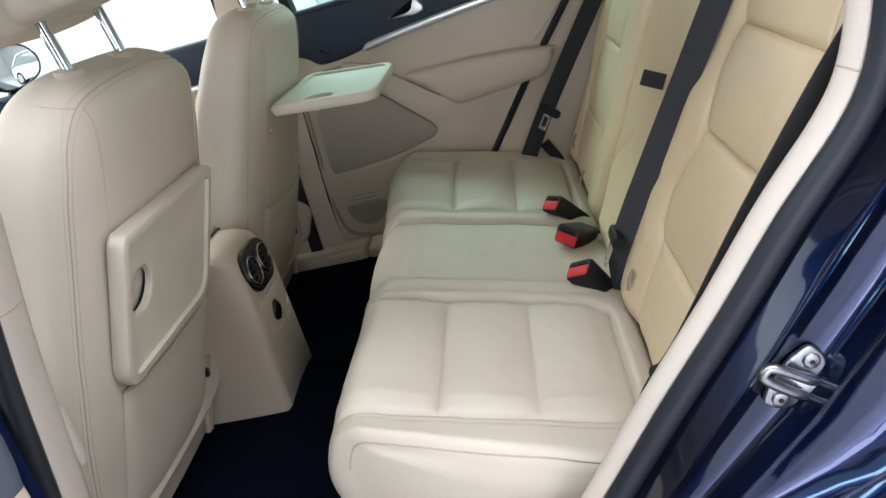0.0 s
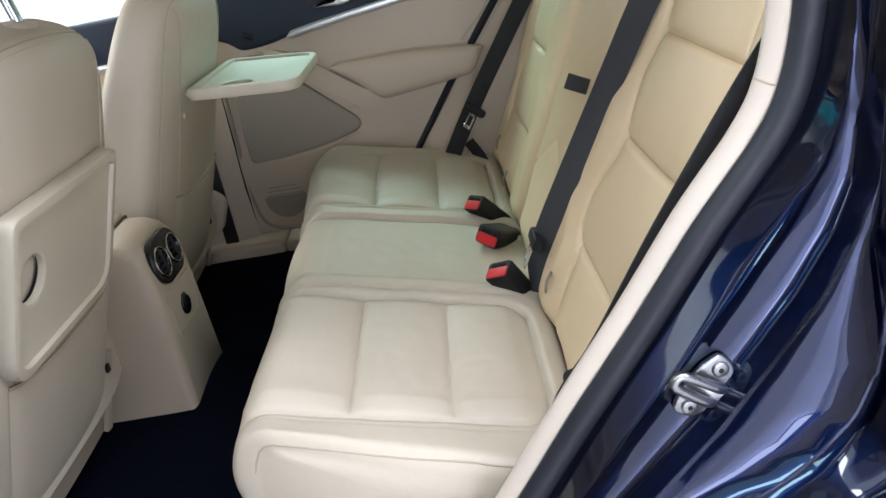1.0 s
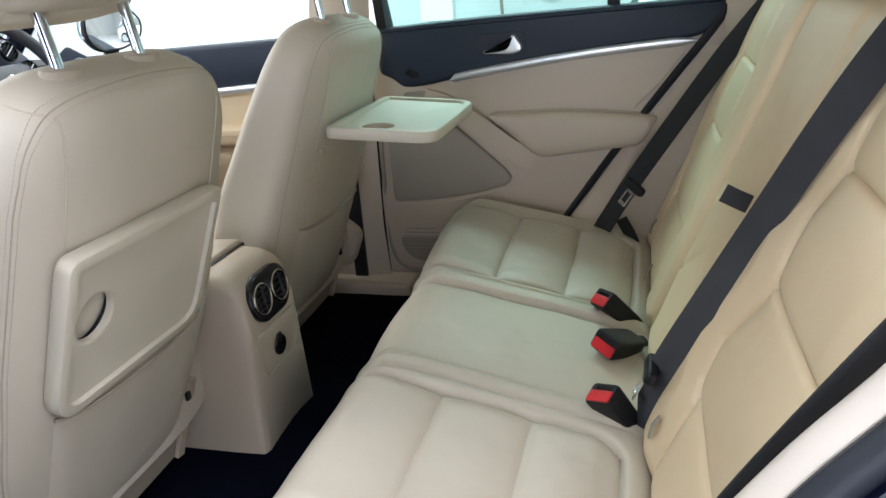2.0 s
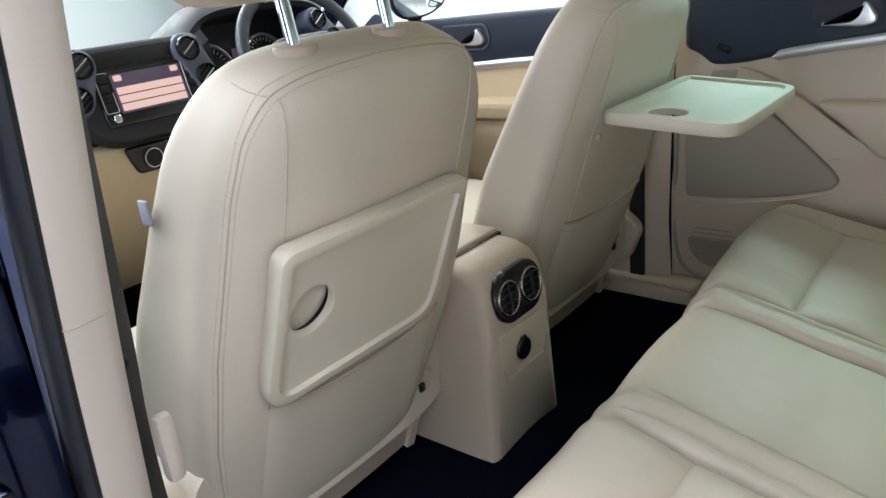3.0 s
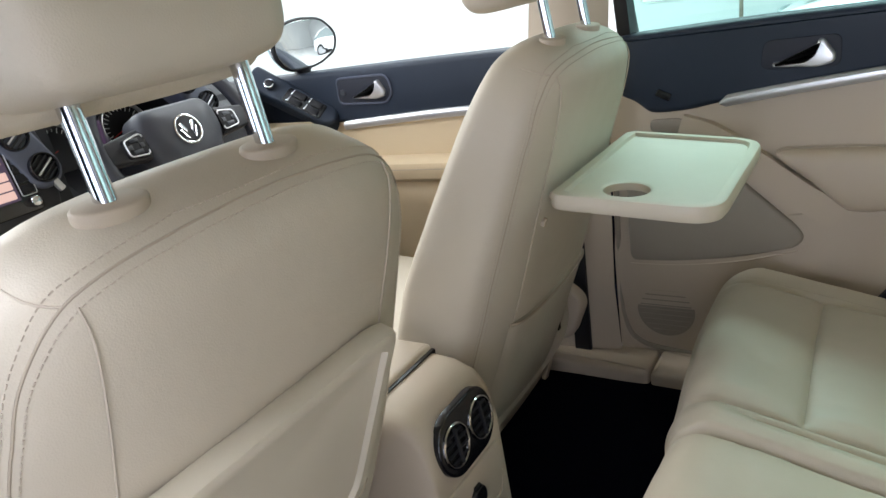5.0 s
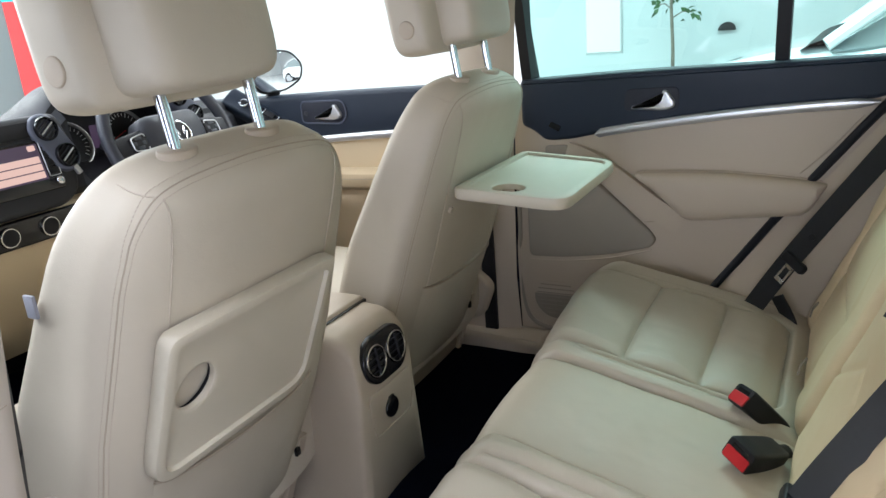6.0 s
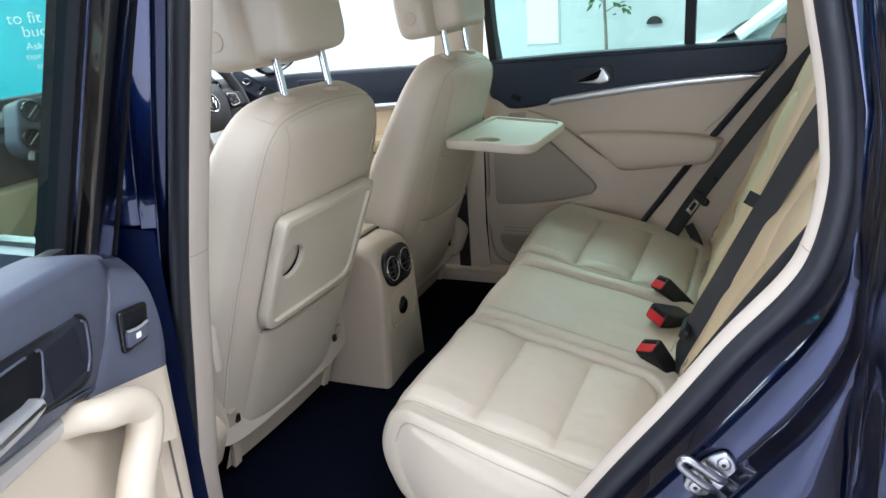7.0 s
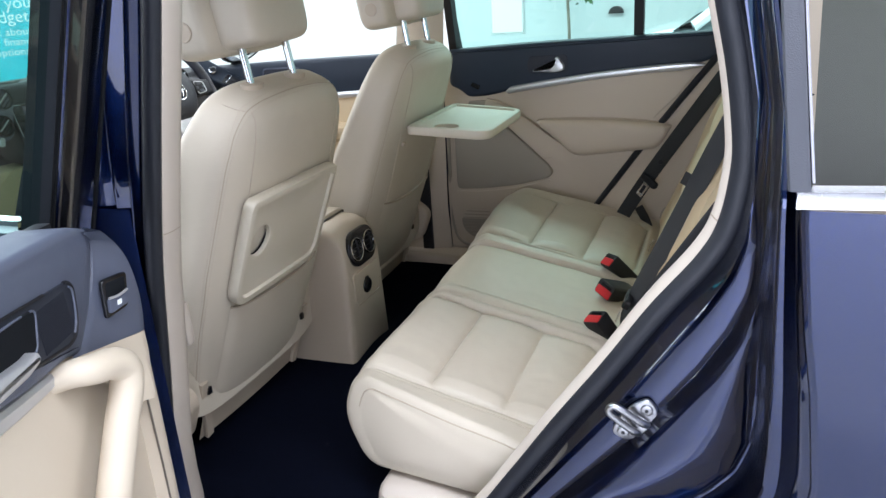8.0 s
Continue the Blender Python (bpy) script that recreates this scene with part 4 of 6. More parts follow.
def bench_cushion():
    turn = np.linspace(0.03, math.pi / 2, 10)[:-1]
    ys = [NEAR_END + ENDS * (1 - math.sin(t)) for t in turn[::-1]][::-1]
    ys = sorted(ys) + list(np.linspace(NEAR_END + ENDS, 0.69 - ENDS, 340)) + sorted(0.69 - ENDS * (1 - math.sin(t)) for t in turn)
    ys = sorted(set(round(y, 5) for y in ys))
    rings = [cushion_ring(y) for y in ys]

    def end_face(ring, sg):
        # a plain end wall, closing towards its middle
        rows, y = [], NEAR_END if sg < 0 else 0.69
        for k, o in ((0.92, 0.0008), (0.6, 0.004), (0.3, 0.005), (0.03, 0.005)):
            rows.append([Vector((0.42 + (p.x - 0.42) * k, y + sg * o + end_shear(0.42 + (p.x - 0.42) * k, y), 0.585 + (p.z - 0.585) * k)) for p in ring])
        return rows

    rings = end_face(rings[0], -1)[::-1] + rings + end_face(rings[-1], 1)
    part("seat_cushion", loft(rings), LEATHER, bench, sharp=60)
    # piping along the cushion's outer edges
    for y in (NEAR_END + 0.0085, 0.6815):
        rise, drop = cushion_ring(y), cushion_ring(y + (0.0060 if y > 0 else -0.0060))
        run = [p.lerp(q, max(0.0, min(1.0, (0.50 - p.x) / 0.25))) for p, q, c in zip(rise, drop, CUSHION) if c[1] > 0.56 and c[0] < 0.60 and c[3] > 0.30]
        part("seam", tube(run[::3], 0.0015, 6), SEAM, bench)
    # sewn lines in the grooves of the top
    on_top = lambda x, y: Vector((x + front_shift(y) * max(0.0, 1 - (x - 0.17) / 0.25), y + end_shear(x, y), 0.696 - (x - 0.205) * 0.2356 + cushion_relief(x, y) + 0.0004))
    for yi, yo in FLUTES:
        sg = 1 if yo > 0 else -1
        rim = round_poly([(0.255, yi), (0.610, yi), (0.610, yo), (0.255, yo)], [0.001, 0.05, 0.05, 0.001], 10)
        rim = [(a[0] + (b[0] - a[0]) * k / 6, a[1] + (b[1] - a[1]) * k / 6) for a, b in zip(rim, rim[1:]) for k in range(6)]
        part("seam", tube([on_top(x, y) for x, y in rim], 0.0008, 5), SEAM, bench)
        part("seam", tube([on_top(x, yo + sg * 0.021) for x in np.linspace(0.27, 0.60, 24)], 0.0005, 5), SEAM, bench)
    for y in (NEAR_SPLIT, FAR_SPLIT):
        part("seam", tube([on_top(x, y) for x in np.linspace(0.262, 0.63, 30)], 0.0009, 5), SEAM, bench)
    part("plinth", slab(round_poly([(0.252, 0.40), (0.62, 0.40), (0.62, 0.488), (0.32, 0.496), (0.260, 0.490)], 0.02), 1.26, 0.03, on_y(0.63)), TRIM_PALE, bench, "cream plastic plinth under the cushion")
    return bench


BACK_A = radians(22)


def back_place(h, y, d):
    """h metres up along the rear backrest, d out of its face."""
    return Vector((0.655 + h * math.sin(BACK_A) - d * math.cos(BACK_A), y, 0.600 + h * math.cos(BACK_A) + d * math.sin(BACK_A)))


SEAM_IN = ((0.0, 0.290), (0.13, 0.302), (0.16, 0.280), (0.224, 0.278), (0.30, 0.330), (0.34, 0.338), (0.42, 0.328), (0.473, 0.348), (0.64, 0.36))
SEAM_OUT = ((0.0, 0.575), (0.145, 0.602), (0.22, 0.612), (0.327, 0.575), (0.42, 0.598), (0.473, 0.606), (0.64, 0.60))


def backrest_relief(h, y, y0, y1, centre):
    """Padding over the plain face: an inner panel of four pillows between two upright seams, and two bolsters."""
    yc, hw = (y0 + y1) / 2, (y1 - y0) / 2
    w = (y - yc) / hw
    d = 0.0
    if not centre:
        a = abs(y)
        yi, yo = lerp(SEAM_IN, h), lerp(SEAM_OUT, h)
        groove = 0.0065 * bump(a, yi, 0.0035) + 0.0065 * bump(a, yo, 0.0035)
        if yi < a < yo:
            s = (a - yi) / (yo - yi)
            edge = min(1.0, min(s, 1 - s) * (yo - yi) / 0.035) ** 0.5
            tilt = 0.010 * (s - 0.5) ** 2
            for ha, hb in ((-0.03, 0.145), (0.145, 0.327), (0.327, 0.473), (0.473, 0.68)):
                hh = h - tilt
                if ha < hh < hb:
                    d += 0.011 * edge * math.sin(math.pi * (hh - ha) / (hb - ha)) ** 0.45
            for hs in (0.145, 0.327, 0.473):
                groove = max(groove, 0.0055 * bump(h - tilt, hs, 0.0035))
            d += 0.004
        else:
            d += 0.006 + 0.016 * min(1.0, max(yi - a, a - yo) / 0.05) ** 0.7
        d -= groove
    else:
        d += 0.012
        d -= 0.005 * bump(h + 0.10 * abs(w), 0.23, 0.006)
        d += 0.006 * math.cos(w * math.pi / 2) ** 0.6
    d += 0.003 * noise.noise(Vector((h * 10, y * 10, 7.0)))
    return d


def rear_backrest(y0, y1, centre=False):
    rings = []
    r = 0.028
    ys = [y0 + r * (1 - math.cos(t)) for t in np.linspace(0.02, math.pi / 2, 7)][:-1] + list(np.linspace(y0 + r, y1 - r, 120 if not centre else 60)) + [y1 - r * (1 - math.cos(t)) for t in np.linspace(math.pi / 2, 0.02, 7)][1:]
    hs = np.linspace(-0.02, 0.64, 132)
    for y in ys:
        e = max(0.0, max(y0 + r - y, y - (y1 - r)) / r)
        sh = r * (1 - math.sqrt(max(0.0, 1 - e * e)))
        front = []
        for h in hs:
            lo = max(0.0, (0.02 - h) / 0.04)
            hi = max(0.0, (h - 0.60) / 0.04)
            rr = 0.035 * (1 - math.sqrt(max(0.0, 1 - min(1, max(lo, hi)) ** 2)))
            front.append(back_place(h, y, backrest_relief(h, y, y0, y1, centre) - sh - rr))
        ring = front + [back_place(0.63, y, -0.11), back_place(-0.02, y, -0.11)]
        rings.append(ring)
    # the lighter, warmer leather paints bounced light onto the backrests
    return part("backrest", loft(rings), LEATHER_BOUNCE, bench, sharp=60)


bench_cushion()
rear_backrest(-0.655, -0.182)
rear_backrest(0.150, 0.655)
mid = rear_backrest(-0.164, 0.144, True)
part("pull_tab", strap([back_place(0.345, -0.104, 0.006), back_place(0.346, -0.102, 0.030), back_place(0.347, -0.098, 0.052)], (math.sin(BACK_A), 0, math.cos(BACK_A)), 0.026, 0.003), WEB, mid, "black webbing pull tab")
for hh, yy in ((0.055, -0.262), (0.030, 0.335), (0.055, -0.560), (0.055, 0.560)):
    part("anchor_tag", strap([back_place(hh - 0.018, yy, 0.026), back_place(hh, yy, 0.029), back_place(hh + 0.018, yy, 0.026)], (0, 1, 0), 0.009, 0.002), TRIM_DULL, bench, "grey woven child seat anchor tag")

# ---- far rear door, closed ----
def plate(name, pts, r, y, t, b, mat, parent, label="", inward=True):
    return part(name, slab(round_poly(pts, r), t, b, on_y(y, inward)), mat, parent, label)


door = thing("far_rear_door", (0.3, 0.76, 0.44), "closed rear door with beige card and charcoal upper panel", "car door", "car doors")
# padded card: relief over a plain sheet
rows = []
for z in np.linspace(0.43, 1.085, 66):
    row = []
    for x in np.linspace(-0.085, 0.80, 90):
        y = 0.762 - 0.010 * math.sin(math.pi * min(1, max(0, (z - 0.43) / 0.6)))
        # the ledge over the speaker panel and the lower swell
        y -= 0.012 / (1 + math.exp((z - (0.70 + 0.10 * max(0, x - 0.28))) / 0.012)) * (1 / (1 + math.exp((x - 0.33) / 0.02)))
        row.append(Vector((x, y, z)))
    rows.append(row)
part("card", loft(rows, closed=False), TRIM, door, "beige grained door card")
plate("speaker_panel", [(-0.052, 0.850), (-0.052, 0.658), (0.05, 0.662), (0.17, 0.680), (0.272, 0.708), (0.288, 0.728), (0.272, 0.752), (0.13, 0.880), (0.08, 0.895), (0.0, 0.875)], [0.02, 0.02, 0.05, 0.05, 0.02, 0.02, 0.02, 0.05, 0.03, 0.03], 0.760, 0.020, 0.006, TRIM_DULL, door, "dull taupe cloth insert")
part("insert_edge", tube(smooth_path([(-0.05, 0.742, 0.652), (0.05, 0.742, 0.655), (0.17, 0.742, 0.673), (0.276, 0.743, 0.702)], 6), 0.0022, 6), TRIM, door)
# diagonal ledge running from the pull pocket down to the armrest
ledge = smooth_path([(0.06, 0.752, 0.945), (0.12, 0.748, 0.925), (0.20, 0.742, 0.875), (0.28, 0.742, 0.815), (0.345, 0.745, 0.775)], 6)
part("ledge", strap(ledge, (0.55, 0, 0.8), 0.055, 0.014), TRIM, door)
# armrest: a pad with a slanting front end, creased along its border
PAD_TOP = ((0.236, 0.896), (0.25, 0.901), (0.34, 0.904), (0.44, 0.905), (0.53, 0.900), (0.62, 0.892), (0.655, 0.886))
PAD_LOW = ((0.236, 0.890), (0.273, 0.865), (0.307, 0.833), (0.348, 0.794), (0.365, 0.787), (0.39, 0.787), (0.46, 0.796), (0.607, 0.812), (0.625, 0.826), (0.655, 0.878))
rings = []
for x in sorted(set(np.linspace(0.236, 0.655, 44)) | {0.240, 0.651}):
    z0, z1 = lerp(PAD_LOW, x), lerp(PAD_TOP, x)
    deep = 0.046 * min(1.0, (x - 0.226) / 0.03, (0.665 - x) / 0.03) ** 0.6
    rings.append([Vector((x, 0.762 - max(0.0, deep * pw(math.cos(a), 0.35)), (z0 + z1) / 2 + (z1 - z0) / 2 * pw(math.sin(a), 0.75))) for a in (math.pi * (k / 18 - 0.5) for k in range(19))] + [Vector((x, 0.77, (z0 + z1) / 2))])
rest = part("armrest", loft(rings), TRIM, door, "padded beige armrest")
rim = [(x, z + 0.001) for x, z in PAD_TOP] + [(x, z - 0.001) for x, z in PAD_LOW[::-1]]
part("armrest_crease", tube([(x, 0.7505, z) for x, z in rim + rim[:1]], 0.0026, 6), SEAM, rest, "dark crease round the pad")
part("ledge_crease", tube([(0.357, 0.7455, 0.786), (0.31, 0.7455, 0.780), (0.258, 0.7455, 0.773)], 0.0014, 6), SEAM, door)
# loudspeaker grille low down and the lower pocket outline
grille = disc(on_y(0.748) @ pose(0.02, 0.545, 0), 0.062, 0.004, 0.001, 36)
part("loudspeaker_grille", grille, TRIM_DULL, door, "round beige loudspeaker grille")
for i in range(9):
    zz = 0.545 + (i - 4) * 0.012
    part("grille_slot", box((0.02, 0.7435, zz), (2 * math.sqrt(max(0, 0.056 ** 2 - (zz - 0.545) ** 2)), 0.002, 0.0028), 0), TRIM_DULL, door)
part("card_edge", tube(smooth_path([(-0.075, 0.748, 0.86), (-0.078, 0.748, 0.66), (-0.072, 0.748, 0.52), (-0.04, 0.748, 0.462), (0.05, 0.748, 0.446), (0.2, 0.748, 0.44)], 8), 0.006, 8), TRIM_DULL, door)
# charcoal upper panel, strip, handle, pull pocket
plate("upper_panel", [(-0.062, 1.128), (-0.062, 1.012), (-0.03, 1.0), (0.00, 0.975), (0.025, 0.974), (0.075, 0.978), (0.16, 0.996), (0.30, 1.024), (0.45, 1.044), (0.60, 1.058), (0.745, 1.068), (0.80, 1.10), (0.80, 1.158), (0.50, 1.150), (0.2, 1.142)], [0.01, 0.02, 0.02, 0.015, 0.015, 0.03, 0.1, 0.1, 0.1, 0.1, 0.03, 0.03, 0.01, 0.1, 0.1], 0.80, 0.05, 0.012, DARK, door, "charcoal soft upper panel")
strip_path = [(0.135, 0.746, 0.992), (0.17, 0.743, 1.000), (0.30, 0.741, 1.020), (0.45, 0.741, 1.039), (0.60, 0.742, 1.053), (0.742, 0.746, 1.062)]
sp = smooth_path(strip_path, 8)
part("silver_strip", loft([[p + Vector((0, dy, dz * w)) for dy, dz in ((0.012, 0.011), (0.0, 0.0105), (-0.005, 0.006), (-0.006, 0.0), (-0.004, -0.007), (0.0, -0.0105), (0.012, -0.011))] for p, w in ((q, min(1, 0.25 + i * 0.2, 0.25 + (len(sp) - 1 - i) * 0.3)) for i, q in enumerate(sp))], closed=False), SATIN, door, "satin silver decor strip")
plate("handle_bowl", [(0.205, 1.048), (0.335, 1.048), (0.335, 1.104), (0.21, 1.100)], 0.016, 0.7525, 0.004, 0.002, RECESS, door)


def pull_handle(parent, at):
    """A thin blade with a finger paddle rising at its rear end."""
    fin = round_poly([(-0.085, -0.012), (-0.010, -0.016), (0.014, -0.009), (0.016, 0.004), (-0.003, 0.031), (-0.012, 0.031), (-0.018, 0.010), (-0.030, -0.002), (-0.084, -0.005)], [0.003, 0.01, 0.01, 0.01, 0.006, 0.004, 0.01, 0.01, 0.003], 5)
    return part("handle", slab(fin, 0.016, 0.005, Matrix.Translation(at) @ XZ_IN), SATIN, parent, "satin silver inner door handle")


pull_handle(door, (0.311, 0.752, 1.066))
plate("pull_pocket", [(0.0, 0.962), (0.0, 0.938), (0.07, 0.930), (0.085, 0.948), (0.06, 0.964)], 0.012, 0.757, 0.006, 0.003, TRIM_DULL, door)
plate("window_switch", [(0.012, 1.012), (0.040, 0.998), (0.046, 1.012), (0.020, 1.024)], 0.003, 0.752, 0.006, 0.002, BLACK, door)
# rear rubber edge of the door
part("rear_edge", tube(smooth_path([(0.415, 0.752, 0.60), (0.556, 0.752, 0.80), (0.688, 0.752, 0.975), (0.770, 0.752, 1.08), (0.800, 0.757, 1.13), (0.812, 0.765, 1.20), (0.80, 0.74, 1.38)], 8), 0.010, 8), RUBBER, door)
part("card_seam", tube([(0.60, 0.7515, 0.905), (0.66, 0.7505, 0.965), (0.715, 0.7505, 1.035)], 0.0018, 6), SEAM, door)
# window: frame, divider, glass
WIN = lambda z: 0.80 - 0.22 * max(0, z - 1.13)
part("window_frame", loft([[Vector((x, WIN(z) + dy, z)) for x, z in ((-0.035, 1.12), (-0.045, 1.25), (-0.03, 1.45), (0.05, 1.50), (0.45, 1.50), (0.68, 1.44), (0.785, 1.30), (0.80, 1.15))] for dy in (-0.01, 0.03)], closed=False), MATT_BLACK, door)
part("window_pillar", loft([[Vector((x + 0.02 * (z - 1.14), WIN(z) + dy, z)) for x, dy in ((0.530, 0), (0.532, -0.014), (0.560, -0.014), (0.562, 0))] for z in (1.13, 1.3, 1.5)], closed=False), MATT_BLACK, door, "black window divider")
part("front_frame", loft([[Vector((x - 0.01 * (z - 1.1), WIN(z) + dy, z)) for x, dy in ((-0.062, 0.0), (-0.060, -0.03), (-0.034, -0.03), (-0.030, 0.0))] for z in (1.10, 1.3, 1.5)], closed=False), MATT_BLACK, door)
part("window_glass", loft([[Vector((x, WIN(z) + 0.004, z)) for z in (1.10, 1.3, 1.5)] for x in (-0.035, 0.3, 0.54)], closed=False), GLASS_FAR, door)
part("quarter_glass", loft([[Vector((x, WIN(z) + 0.004, z)) for z in (1.10, 1.3, 1.5)] for x in (0.555, 0.8)], closed=False), GLASS_FAR, door)

# ---- far side trim ----
far_trim = thing("far_side_trim", (0, 0.74, 0.43), "beige pillar, sill and side trim of the far side", "trim", kind="structure")
part("middle_pillar_trim", loft([[Vector((x0 + (x1 - x0) * s + 0.10 * max(0, z - 1.1), 0.725 - 0.02 * math.sin(math.pi * s) - 0.16 * max(0, z - 1.1), z)) for s in np.linspace(0, 1, 9)] for z, x0, x1 in ((0.42, -0.33, -0.075), (0.6, -0.32, -0.085), (0.9, -0.28, -0.078), (1.1, -0.24, -0.068), (1.3, -0.22, -0.062), (1.5, -0.20, -0.05))], closed=False), TRIM, far_trim)
part("pillar_gap", box((-0.160, 0.706, 0.62), (0.038, 0.012, 0.36), 0.002), MATT_BLACK, far_trim)
part("sill_trim", slab(round_poly([(-0.9, 0.642), (0.005, 0.642), (0.005, 0.75), (-0.9, 0.75)], 0.012), 0.036, 0.012, Matrix.Translation((0, 0.0, 0.41))), TRIM, far_trim)
part("rear_sill_trim", slab(round_poly([(0.008, 0.642), (0.5, 0.642), (0.5, 0.75), (0.008, 0.75)], 0.012), 0.036, 0.012, Matrix.Translation((0, 0.0, 0.41))), TRIM, far_trim)
part("wheel_arch_trim", loft([[Vector((x, y, z)) for x, y in ((0.42 + (z - 0.60) * 0.78, 0.748), (0.46 + (z - 0.60) * 0.78, 0.735), (0.62 + (z - 0.6) * 0.6, 0.69), (0.95, 0.68))] for z in (0.45, 0.6, 0.8, 0.95, 1.05)], closed=False), TRIM, far_trim)
part("corner_filler", slab([(0.62, 0.90), (0.98, 0.90), (0.98, 1.22), (0.79, 1.22)], 0.006, 0.001, on_y(0.792)), TRIM, far_trim)
part("rear_pillar_trim", loft([[Vector((x, y - 0.2 * max(0, z - 1.15), z)) for x, y in ((0.80 - 0.1 * max(0, z - 1.2), 0.75), (0.83, 0.735), (0.90, 0.71), (1.3, 0.70))] for z in (1.02, 1.15, 1.3, 1.5)], closed=False), TRIM, far_trim)
# the same behind the near opening
part("near_wheel_arch_trim", loft([[Vector((x, y, z)) for x, y in ((0.535 + (z - 0.60) * 0.77, -0.690), (0.56 + (z - 0.60) * 0.77, -0.672), (0.98, -0.66))] for z in (0.45, 0.6, 0.8, 0.95, 1.05)], closed=False), TRIM, far_trim)
part("near_rear_pillar_trim", loft([[Vector((x, y + 0.2 * max(0, z - 1.15), z)) for x, y in ((0.835 + 0.15 * (z - 1.03), -0.688), (0.90, -0.676), (1.3, -0.66))] for z in (1.03, 1.15, 1.3, 1.5)], closed=False), TRIM, far_trim)

# ---- far front door ----
fdoor = thing("far_front_door", (-0.7, 0.85, 0.44), "closed front door with beige card, switches and satin handle", "car door", "car doors")
part("card", loft([[Vector((x, 0.852 - 0.012 * math.sin(math.pi * (z - 0.43) / 0.6) - 0.02 * bump(z, 0.76, 0.05), z)) for x in np.linspace(-1.30, -0.22, 30)] for z in np.linspace(0.43, 1.0, 30)], closed=False), TRIM_WARM, fdoor, "beige grained door card with armrest")
plate("upper_panel", [(-1.32, 0.975), (-1.02, 0.945), (-0.86, 0.955), (-0.60, 0.975), (-0.22, 0.995), (-0.22, 1.115), (-0.7, 1.102), (-1.32, 1.08)], 0.02, 0.90, 0.058, 0.014, DARK, fdoor, "charcoal soft upper panel")
sp = smooth_path([(-0.84, 0.838, 0.950), (-0.70, 0.836, 0.962), (-0.5, 0.836, 0.976), (-0.22, 0.838, 0.988)], 6)
part("silver_strip", loft([[p + Vector((0, dy, dz)) for dy, dz in ((0.012, 0.012), (0.0, 0.011), (-0.005, 0.006), (-0.006, 0.0), (-0.004, -0.007), (0.0, -0.011), (0.012, -0.012))] for p in sp], closed=False), SATIN, fdoor)
bowl = round_poly([(-0.845, 1.008), (-0.695, 1.006), (-0.672, 1.030), (-0.682, 1.078), (-0.845, 1.074)], [0.016, 0.016, 0.02, 0.024, 0.016], 6)
fb = part("handle_bowl", slab(bowl, 0.004, 0.002, Matrix.Translation((0, 0.8435, 0)) @ XZ_IN), RECESS, fdoor, "black handle recess")
part("bowl_rim", tube([(x, 0.8395, z) for x, z in bowl + bowl[:1]], 0.0028, 6), DARK_BLUE, fb, "slate rim of the recess")
part("lock_button", disc(Matrix.Translation((-0.828, 0.840, 1.038)) @ pose(0, 0, 0, 90, 0, 0), 0.008, 0.003, 0.001, 16), WHEEL_SKIN, fb)
pull_handle(fdoor, (-0.705, 0.843, 1.034))
part("armrest", loft([[Vector((x, 0.852 - dy * lerp(((-1.3, 0.6), (-0.95, 1.0), (-0.4, 1.0), (-0.22, 0.8)), x), z + 0.03 * (x + 0.7))) for dy, z in ((0.0, 0.868), (0.045, 0.866), (0.062, 0.856), (0.066, 0.838), (0.058, 0.815), (0.030, 0.800), (0.0, 0.795))] for x in np.linspace(-1.25, -0.22, 20)], closed=False), TRIM_WARM, fdoor, "padded armrest ledge")
part("armrest_crease", tube([(x, 0.852 - 0.0665, 0.842 + 0.03 * (x + 0.7)) for x in np.linspace(-0.95, -0.4, 12)], 0.0010, 6), SEAM, fdoor)
pod_a = Vector((0.226, 0.020, -0.118)).normalized()  # along the pod, falling to the rear
pod_n = (Vector((0, -0.62, 0.78)) - pod_a * pod_a.dot(Vector((0, -0.62, 0.78)))).normalized()
POD = Matrix.Translation((-0.985, 0.812, 1.036)) @ Matrix((pod_a, pod_n.cross(pod_a), pod_n)).transposed().to_4x4()
sw = part("switch_panel", slab(round_poly([(-0.15, -0.030), (0.13, -0.026), (0.15, 0.0), (0.13, 0.034), (-0.15, 0.042)], 0.018), 0.05, 0.010, POD @ Matrix.Translation((0, 0, -0.046))), DARK, fdoor, "charcoal switch pod of the door")
part("switch_field", slab(round_poly([(-0.02, -0.020), (0.105, -0.020), (0.105, 0.024), (-0.02, 0.024)], 0.008), 0.002, 0.001, POD @ Matrix.Translation((0, 0, 0.004))), BLACK, sw)
for i in range(4):
    px, py = 0.018 + (i % 2) * 0.056, -0.009 + (i // 2) * 0.022
    part("window_switch", box((px, py, 0.008), (0.042, 0.017, 0.007), 0.002, POD), MATT_BLACK, sw, "window lift switch")
    part("switch_edge", box((px - 0.018, py, 0.0115), (0.005, 0.015, 0.0025), 0.0008, POD), CHROME, sw)
part("mirror_knob", disc(POD @ Matrix.Translation((-0.072, 0.002, 0.003)), 0.015, 0.016, 0.003, 20), CHROME, sw, "chrome mirror knob")
part("knob_top", disc(POD @ Matrix.Translation((-0.072, 0.002, 0.0185)), 0.011, 0.0015, 0.0005, 20), MATT_BLACK, sw)
g = part("window_glass", loft([[Vector((x, 0.872 - 0.24 * (z - 1.1), z)) for z in (1.08, 1.3, 1.52)] for x in (-1.30, -0.8, -0.22)], closed=False), GLASS_CLEAR, fdoor)
g.visible_shadow = False
